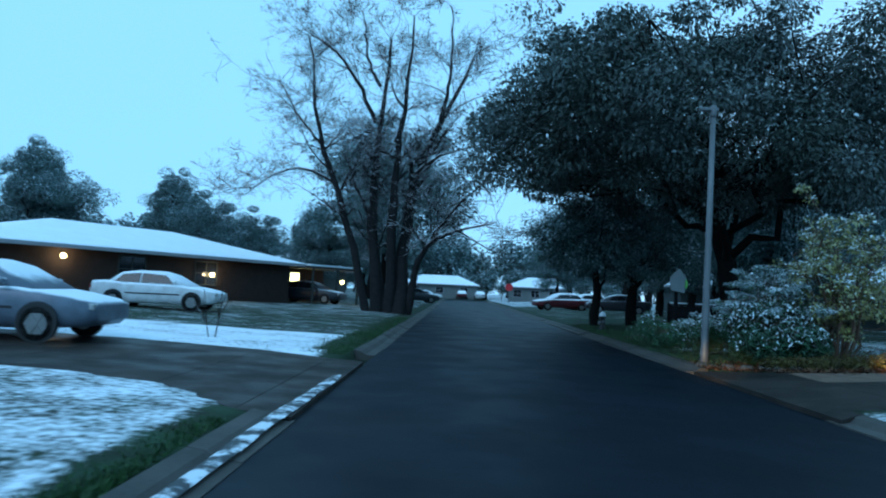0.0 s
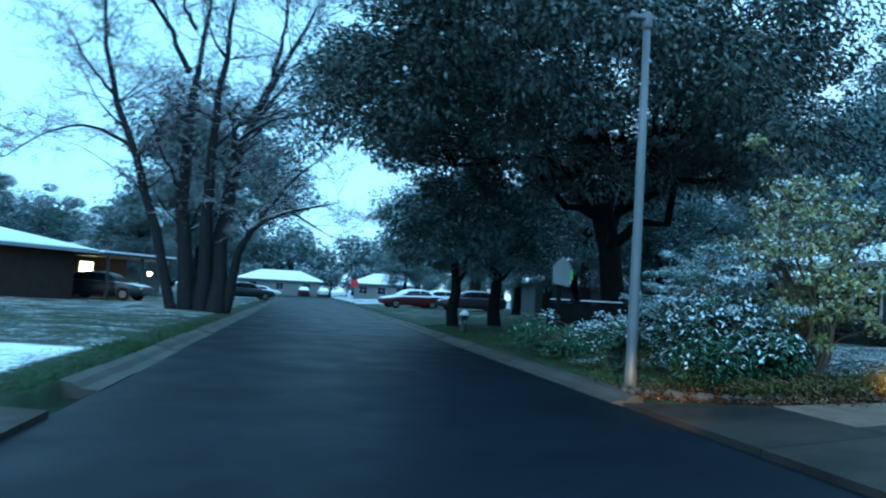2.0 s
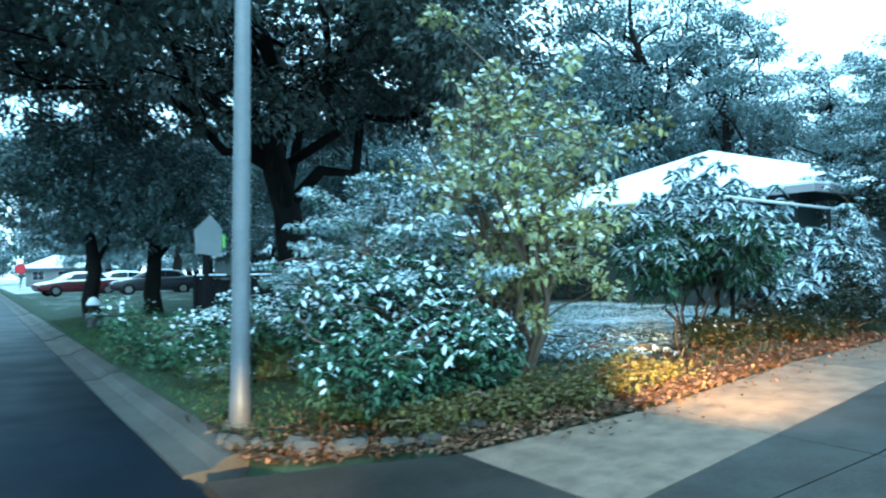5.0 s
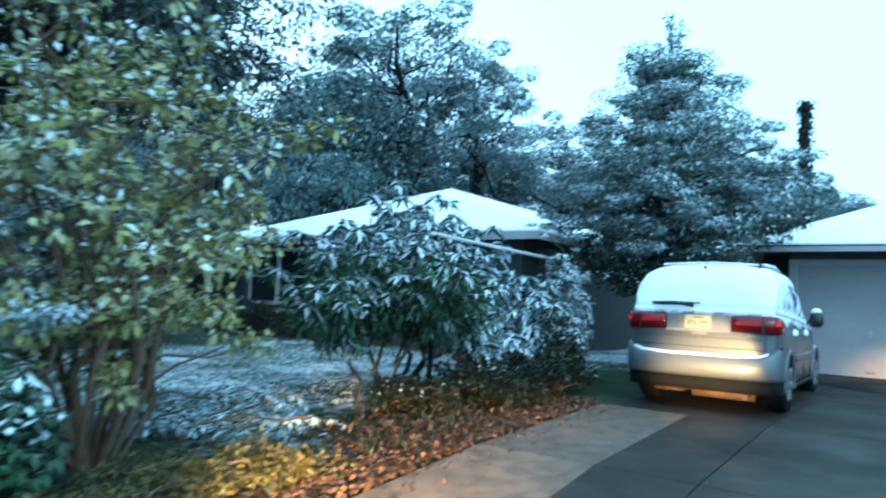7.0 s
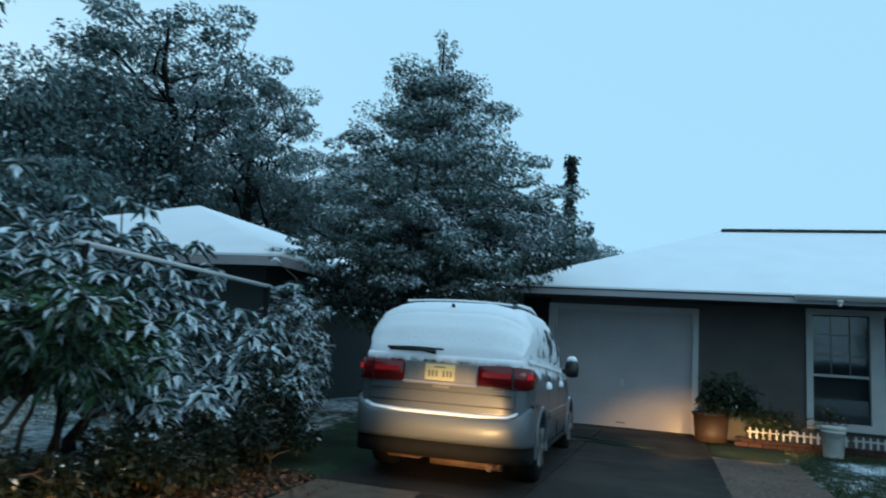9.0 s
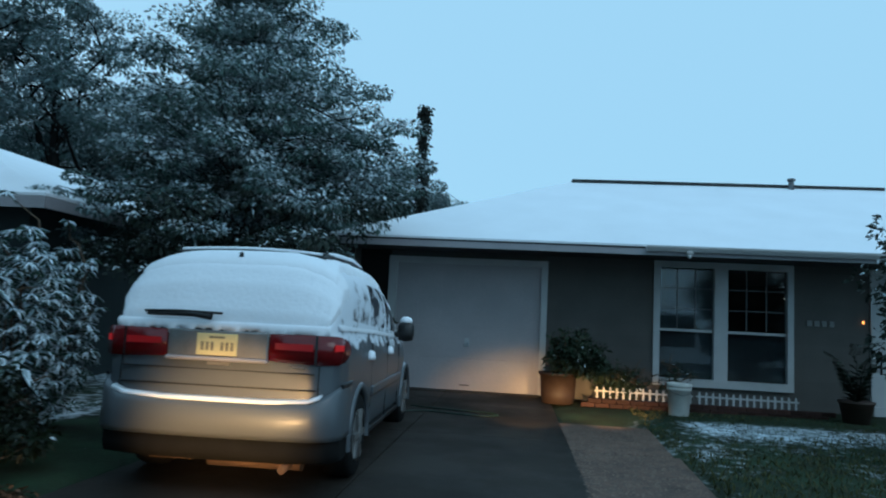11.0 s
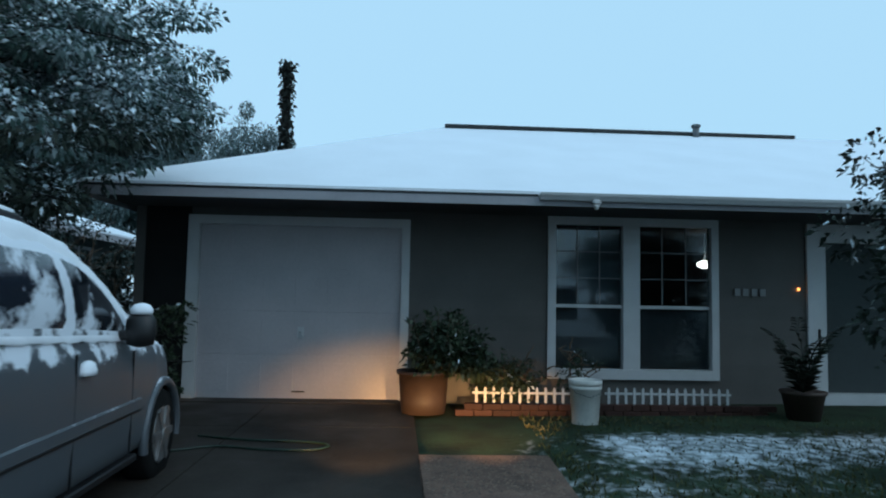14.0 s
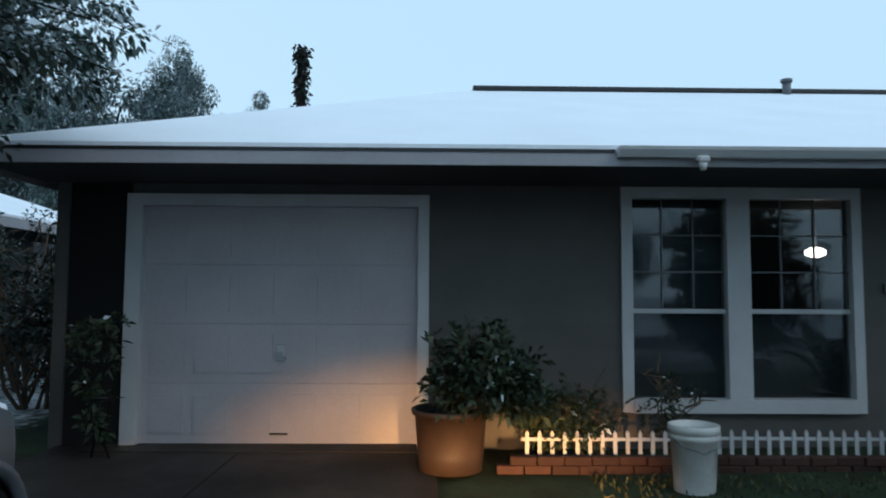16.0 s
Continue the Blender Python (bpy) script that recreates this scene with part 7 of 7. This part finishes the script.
            part("handle_snow", lathe(bmesh.new(), [(0.075, -0.035), (0.08, -0.01), (0.06, 0.03), (0.02, 0.045)], pose(x + 0.08, sg * 0.935, 0.955) @ Matrix.Diagonal((1.1, 0.55, 1, 1)), 12), SNOW, o)
        bm = bmesh.new()
        lathe(bm, [(0.02, -0.1), (0.085, -0.085), (0.1, -0.02), (0.095, 0.05), (0.06, 0.095), (0.015, 0.105)], pose(2.92, sg * 1.02, 1.15) @ Matrix.Diagonal((0.75, 1.0, 1.15, 1)), 14)
        box(bm, 2.89, 2.98, sg * 0.86, sg * 0.97, 1.08, 1.14, 0.01)
        mi = part("mirror", bm, BLACK, o)
        part("mirror_snow", lathe(bmesh.new(), [(0.07, 0), (0.075, 0.025), (0.05, 0.06), (0.015, 0.07)], pose(2.92, sg * 1.02, 1.245), 12), SNOW, mi)
        for x in (0.86, 3.78):
            bm = bmesh.new()
            ang = np.linspace(-0.1, math.pi + 0.1, 17)
            a = [[bm.verts.new((x + 0.38 * math.cos(q), sg * yy, 0.34 + 0.38 * math.sin(q))) for q in ang] for yy in (0.92, 0.56)]
            for i in range(16):
                bm.faces.new((a[0][i], a[0][i + 1], a[1][i + 1], a[1][i]))
            bm.faces.new(a[1])
            part("wheel_well", bm, VALANCE, o)
            t = Tubes()
            ang = np.linspace(-0.2, math.pi + 0.2, 19)
            t.add([(x + 0.385 * math.cos(q), sg * 0.915, 0.34 + 0.385 * math.sin(q)) for q in ang], [0.034] * 19, 8)
            t.build("fender_lip", VAN_SKIN, o)
            wheel(o, x, sg * 0.81, 0.335, 0.335, 0.22, sg)
    # roof crossbar with snow, washer nozzle
    t = Tubes()
    t.add([(0.52, y, 1.73 + 0.03 * (1 - (y / 0.66) ** 2)) for y in np.linspace(-0.62, 0.62, 9)], [0.022] * 9, 8)
    cb = t.build("crossbar", BLACK, o)
    t = Tubes()
    t.add([(0.53, y, 1.757 + 0.03 * (1 - (y / 0.66) ** 2)) for y in np.linspace(-0.6, 0.6, 9)], [0.016] * 9, 8)
    t.build("crossbar_snow", SNOW, cb)
    part("washer_nozzle", lathe(bmesh.new(), [(0.018, 0), (0.018, 0.03), (0.006, 0.04)], pose(0.3, 0, 1.7), 8), BLACK, o)
    # tailgate parts
    part("plate_recess", box(bmesh.new(), -0.03, 0.04, -0.385, 0.385, 0.95, 1.14, 0.01), RIM, o, "grey licence plate recess")
    part("plate_lip", box(bmesh.new(), -0.055, 0.02, -0.39, 0.39, 0.925, 0.955, 0.01), FASCIA, o)
    pl = part("licence_plate", box(bmesh.new(), -0.046, -0.029, -0.155, 0.155, 0.965, 1.12, 0.004), PLATE, o, "pale yellow plate with dark marks")
    for k in range(7):
        if k != 3:
            boxed("plate_mark", (-0.048, -0.0455, -0.13 + k * 0.038, -0.108 + k * 0.038, 1.0, 1.06), INK, pl)
    boxed("plate_mark", (-0.048, -0.0455, -0.06, 0.06, 1.085, 1.1), INK, pl)
    t = Tubes()
    t.add([(-0.035, 0.06, 1.235), (-0.045, 0.2, 1.25), (-0.035, 0.56, 1.24)], [0.024, 0.02, 0.012], 6)
    t.add([(-0.035, -0.02, 1.265), (-0.045, 0.3, 1.27), (-0.035, 0.58, 1.26)], [0.01] * 3, 5)
    t.build("rear_wiper", BLACK, o)
    part("tailgate_crease", box(bmesh.new(), -0.004, 0.03, -0.74, 0.74, 0.862, 0.868), BLACK, o)
    part("tailgate_seam", box(bmesh.new(), -0.004, 0.03, -0.76, 0.76, 0.745, 0.755), BLACK, o)
    for sg in (-1, 1):
        part("tailgate_side_seam", box(bmesh.new(), van_bow(0, 0.77) - 0.006, van_bow(0, 0.77) + 0.02, sg * 0.765, sg * 0.772, 0.7, 1.0), BLACK, o)
    part("badge", box(bmesh.new(), -0.012, 0.0, -0.1, 0.08, 0.895, 0.925, 0.008), RIM, o)
    part("name_badge", box(bmesh.new(), 0.008, 0.03, -0.66, -0.56, 0.9, 0.915, 0.003), RIM, o)
    # bumper with a snow ledge, dark lower valance, pipes beneath
    st = [(-0.94, 0.42, 0.8), (-0.935, 0.14, 0.79), (-0.87, -0.0, 0.74), (-0.74, -0.06, 0.665), (-0.4, -0.085, 0.65), (0.0, -0.095, 0.65), (0.4, -0.085, 0.65), (0.74, -0.06, 0.665), (0.87, -0.0, 0.74), (0.935, 0.14, 0.79), (0.94, 0.42, 0.8)]
    bp = part("bumper", loft(st, lambda s: [(s[1] + 0.2, s[0] * 0.97, 0.4), (s[1] + 0.025, s[0], 0.4), (s[1], s[0], 0.44), (s[1], s[0], s[2] - 0.04), (s[1] + 0.03, s[0] * 0.995, s[2]), (s[1] + 0.2, s[0] * 0.97, s[2] + 0.005)]), PAINT_VAN, o)
    part("bumper_snow", loft([(-0.8, -0.02, 0.7), (-0.7, -0.03, 0.665), (-0.4, -0.06, 0.653), (0.0, -0.07, 0.653), (0.4, -0.06, 0.653), (0.7, -0.03, 0.665), (0.8, -0.02, 0.7)], lambda s: [(s[1] + 0.0, s[0], s[2] - 0.005), (s[1] + 0.01, s[0], s[2] + 0.018), (s[1] + 0.07, s[0], s[2] + 0.026), (s[1] + 0.1, s[0], s[2])]), SNOW, bp)
    part("valance", loft([(-0.92, 0.2), (-0.87, 0.04), (-0.5, -0.045), (0.0, -0.055), (0.5, -0.045), (0.87, 0.04), (0.92, 0.2)], lambda s: [(s[1] + 0.25, s[0], 0.24), (s[1] + 0.04, s[0], 0.24), (s[1] + 0.01, s[0], 0.3), (s[1] + 0.01, s[0], 0.41), (s[1] + 0.25, s[0], 0.41)]), VALANCE, o, "black rough lower valance")
    bm = bmesh.new()
    rod(bm, (0.3, -0.62, 0.22), (0.3, 0.12, 0.22), 0.085, sides=12)
    rod(bm, (-0.02, -0.55, 0.2), (0.3, -0.55, 0.22), 0.03, sides=10)
    part("exhaust", bm, RUST, o, "rusty exhaust box and pipe")
    part("rear_axle", rod(bmesh.new(), (0.86, -0.78, 0.3), (0.86, 0.78, 0.3), 0.05, sides=10), RUST, o)
    part("spare_tank", box(bmesh.new(), 0.2, 0.7, 0.2, 0.62, 0.18, 0.32, 0.04), RUST, o)
    return o


van()


# ---- trees behind ----
def backdrop():
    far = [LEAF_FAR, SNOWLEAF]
    tag = dict(group="trees behind the houses")
    kinds = [
        leafy_tree("woodland_tree", (36, 37, 0.6), 0.3, (0, 0, 7.4, 3.4, 3.4, 5.0), 10, 110, 400, 0.14, far, DARKBARK, 0.06, 0.9, 0.6, 0.35, low=-0.85, label="tall dark evergreen tree behind the houses", **tag),
        leafy_tree("woodland_tree", (36, 27, 0.6), 0.28, (0.4, 0, 7.6, 3.2, 3.2, 4.0), 12, 80, 280, 0.12, far, DARKBARK, 0.16, 0.68, 0.5, low=-0.7, hollow=0.5, label="airy tree dusted with snow behind the houses", **tag),
        leafy_tree("woodland_tree", (40, 22, 0.6), 0.25, (0, 0, 4.6, 3.6, 3.6, 4.0), 9, 110, 400, 0.14, far, DARKBARK, 0.07, 0.95, 0.6, low=-0.95, label="rounded dark tree behind the houses", **tag),
        leafy_tree("woodland_tree", (60, 160, 0.6), 0.28, (0, 0, 5.4, 3.5, 3.5, 4.4), 5, 45, 45, 0.5, far, DARKBARK, 0.2, 1.2, 0.6, 0.2, low=-0.95, label="distant dark tree at the edge of the woods", **tag),
    ]
    spots = [(33, 35, 1, 1.6), (31.5, 38.5, 2, 1.62), (33.5, 30.5, 1, 1.25), (32, 42, 0, 1.1), (28, 44, 2, 1.3), (-7.4, 62, 2, 1.95), (28, 46, 0, 1.1), (24, 50, 1, 1.1), (35, 41, 2, 1.2), (22, 44, 2, 1.2), (50, 25, 2, 1.2), (67, 14, 2, 1.35), (67, 9, 2, 1.25), (66, 4, 2, 1.3), (68, -1, 2, 1.45), (64, 19, 2, 1.3), (42, 28, 0, 0.9),
             (18, 78, 0, 1.0), (12, 88, 2, 1.0), (24, 90, 0, 1.2), (16, 104, 1, 1.2), (18, 140, 2, 1.4), (28, 120, 0, 1.3),
             (-12, 84, 2, 1.2), (-20, 92, 0, 1.1), (-14, 104, 1, 1.2), (-24, 78, 2, 1.2), (-28, 66, 0, 1.0), (-22, 58, 2, 1.0), (-10, 74, 0, 0.9), (-32, 52, 2, 1.1), (-36, 44, 1, 0.9), (-34, 36, 2, 0.9), (-42, 32, 0, 0.8), (-30, 72, 2, 1.3), (-38, 60, 0, 1.1), (-44, 48, 2, 1.1), (-36, 22, 0, 0.95), (-33, 14, 1, 1.0), (-40, 14, 2, 1.2), (-13, 60, 2, 0.8), 
             (14, 40, 0, 0.9), (12.5, 47, 2, 1.0), (17, 54, 0, 1.0), (34, 52, 1, 1.3), (30, 62, 0, 1.3), (40, 34, 0, 1.1), (44, 44, 2, 1.4), (14, 33, 2, 0.8), (16, 46, 2, 1.1)]
    for k in range(44):
        a = k / 43
        spots.append((-75 + 150 * a + RNG.uniform(-3, 3), 148 + RNG.uniform(-8, 22), 3, RNG.uniform(1.1, 1.8)))
    for k in range(14):
        spots.append((-48 - RNG.uniform(0, 20), -10 + k * 11 + RNG.uniform(-3, 3), 3, RNG.uniform(0.9, 1.4)))
        spots.append((46 + RNG.uniform(0, 20), 38 + k * 8 + RNG.uniform(-3, 3), 3, RNG.uniform(0.9, 1.4)))
    for k in range(60):
        spots.append((-60 + 2 * k + RNG.uniform(-1, 1), 137 + RNG.uniform(0, 8), 3, RNG.uniform(0.35, 0.75)))
    for x, y, k, s, w in ((36, 19.9, 0, 0.84, 0.62), (37, 22.8, 2, 1.12, 0.75), (47, 19.9, 2, 1.32, 0.55), (47.3, 17.7, 2, 1.12, 0.5)):
        copy_thing(kinds[k], pose(x, y, rise(x) - 0.1, 0, 0, 40 * s) @ Matrix.Diagonal((s * w, s * w, s, 1)))
    for x, y, k, s in spots:
        m = pose(x, y, rise(x) - 0.1, 0, 0, RNG.uniform(0, 360)) @ Matrix.Diagonal((s * RNG.uniform(0.85, 1.2), s * RNG.uniform(0.85, 1.2), s * RNG.uniform(0.9, 1.15), 1))
        copy_thing(kinds[k], m)


backdrop()


# ---- leaf litter, stones, grass ----
def litter(name, n, spot, label, mats, size, lift=0.01, snow=0.0):
    pts = []
    while len(pts) < n:
        x, y = spot()
        pts.append((x, y, rise(x) + lift + abs(RNG.normal()) * 0.02))
    o = leaves(name, pts, unit(n) * [1, 1, 0.35], unit(n) * 0.4 + [0, 0, 1], size * RNG.uniform(0.6, 1.3, n), size * 0.6, RNG.uniform(size=n) < snow, mats)
    return tagged(o, label, "leaf litter", kind="stuff")


def bed_spot():
    x = RNG.uniform(4.3, 12.8)
    edge = interp(x, [(4.3, 15.6), (5.4, 14.72), (7.1, 14.56), (9.8, 14.83), (12.75, 15.02)])
    return x, edge + abs(RNG.normal()) * 0.75


litter("leaf_litter", 10500, bed_spot, "brown and orange fallen leaves in the bed along the drive", [LEAF_DEAD, SNOWLEAF], 0.06, 0.02, 0.0)


def drive_spot():
    x = RNG.uniform(6.0, 12.6)
    return x, interp(x, [(5.4, 14.7), (7.1, 14.55), (9.8, 14.82), (12.75, 15.0)]) - abs(RNG.normal()) * 0.22


litter("scattered_leaves", 260, drive_spot, "brown fallen leaves scattered on the pebbled strip", [LEAF_DEAD, SNOWLEAF], 0.055, 0.012, 0.0)


def blades(name, n, spot, h, label, mats=(GRASS, SNOWLEAF), snow=0.1):
    xy = np.array([spot() for _ in range(n)])
    pos = np.array([(x, y, rise(x) - 0.01) for x, y in xy])
    ax = unit(n) * 0.6 + [0, 0, 1]
    o = leaves(name, pos, ax, unit(n), h * RNG.uniform(0.5, 1.3, n), 0.02 * h / 0.1, RNG.uniform(size=n) < snow, list(mats), None, 0.02, 0.1)
    return tagged(o, label, "grass", kind="stuff")


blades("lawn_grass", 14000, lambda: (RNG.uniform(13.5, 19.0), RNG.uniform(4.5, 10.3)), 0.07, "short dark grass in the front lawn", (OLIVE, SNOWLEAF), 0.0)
blades("verge_grass", 12000, lambda: (lambda y: (-3.12 - abs(RNG.normal()) * (0.4 if y > 12 else 0.16), y))(RNG.choice([RNG.uniform(15.0, 34), RNG.uniform(15, 22), RNG.uniform(3.0, 8.2)])), 0.08, "green grass verge along the street", snow=0.0)
blades("verge_grass", 9000, lambda: (4.45 + abs(RNG.normal()) * 1.2, RNG.uniform(16.0, 34)), 0.08, "dark grass verge under the oaks", snow=0.0)
blades("lawn_grass", 9000, lambda: (RNG.uniform(8.0, 16.3), 16.9 + 7.0 * RNG.uniform() ** 1.4), 0.06, "short green grass tufts poking through the neighbour's snow", (LEAF_LAWN, SNOWLEAF), 0.45)
blades("bed_weeds", 1100, lambda: (lambda p: (p[0], p[1] + 0.35))(bed_spot()), 0.13, "ragged green weeds in the bed along the drive", (LEAF_BED, SNOWLEAF), 0.0)


def stones():
    me = bpy.data.meshes.new("edge_stone")
    bm = bmesh.new()
    bmesh.ops.create_icosphere(bm, subdivisions=2, radius=0.1)
    for v in bm.verts:
        v.co *= 1 + 0.22 * noise.noise(v.co * 14)
    bm.to_mesh(me)
    bm.free()
    me.materials.append(KERB)
    for k in range(17):
        a = k / 16
        x, y = 4.35 + 1.5 * a ** 1.4 + RNG.uniform(-0.08, 0.08), 16.4 - 1.25 * min(1, a * 1.6) + RNG.uniform(-0.08, 0.08)
        s = RNG.uniform(0.6, 1.3)
        o = new("edge_stone", me)
        o.matrix_world = pose(x, y, rise(x) + 0.02, RNG.uniform(-20, 20), RNG.uniform(-20, 20), RNG.uniform(0, 360)) @ Matrix.Diagonal((s, s * 0.8, s * 0.6, 1))
        tagged(o, "rough pale stone edging the bed by the kerb", "stone", "edging stones")


stones()
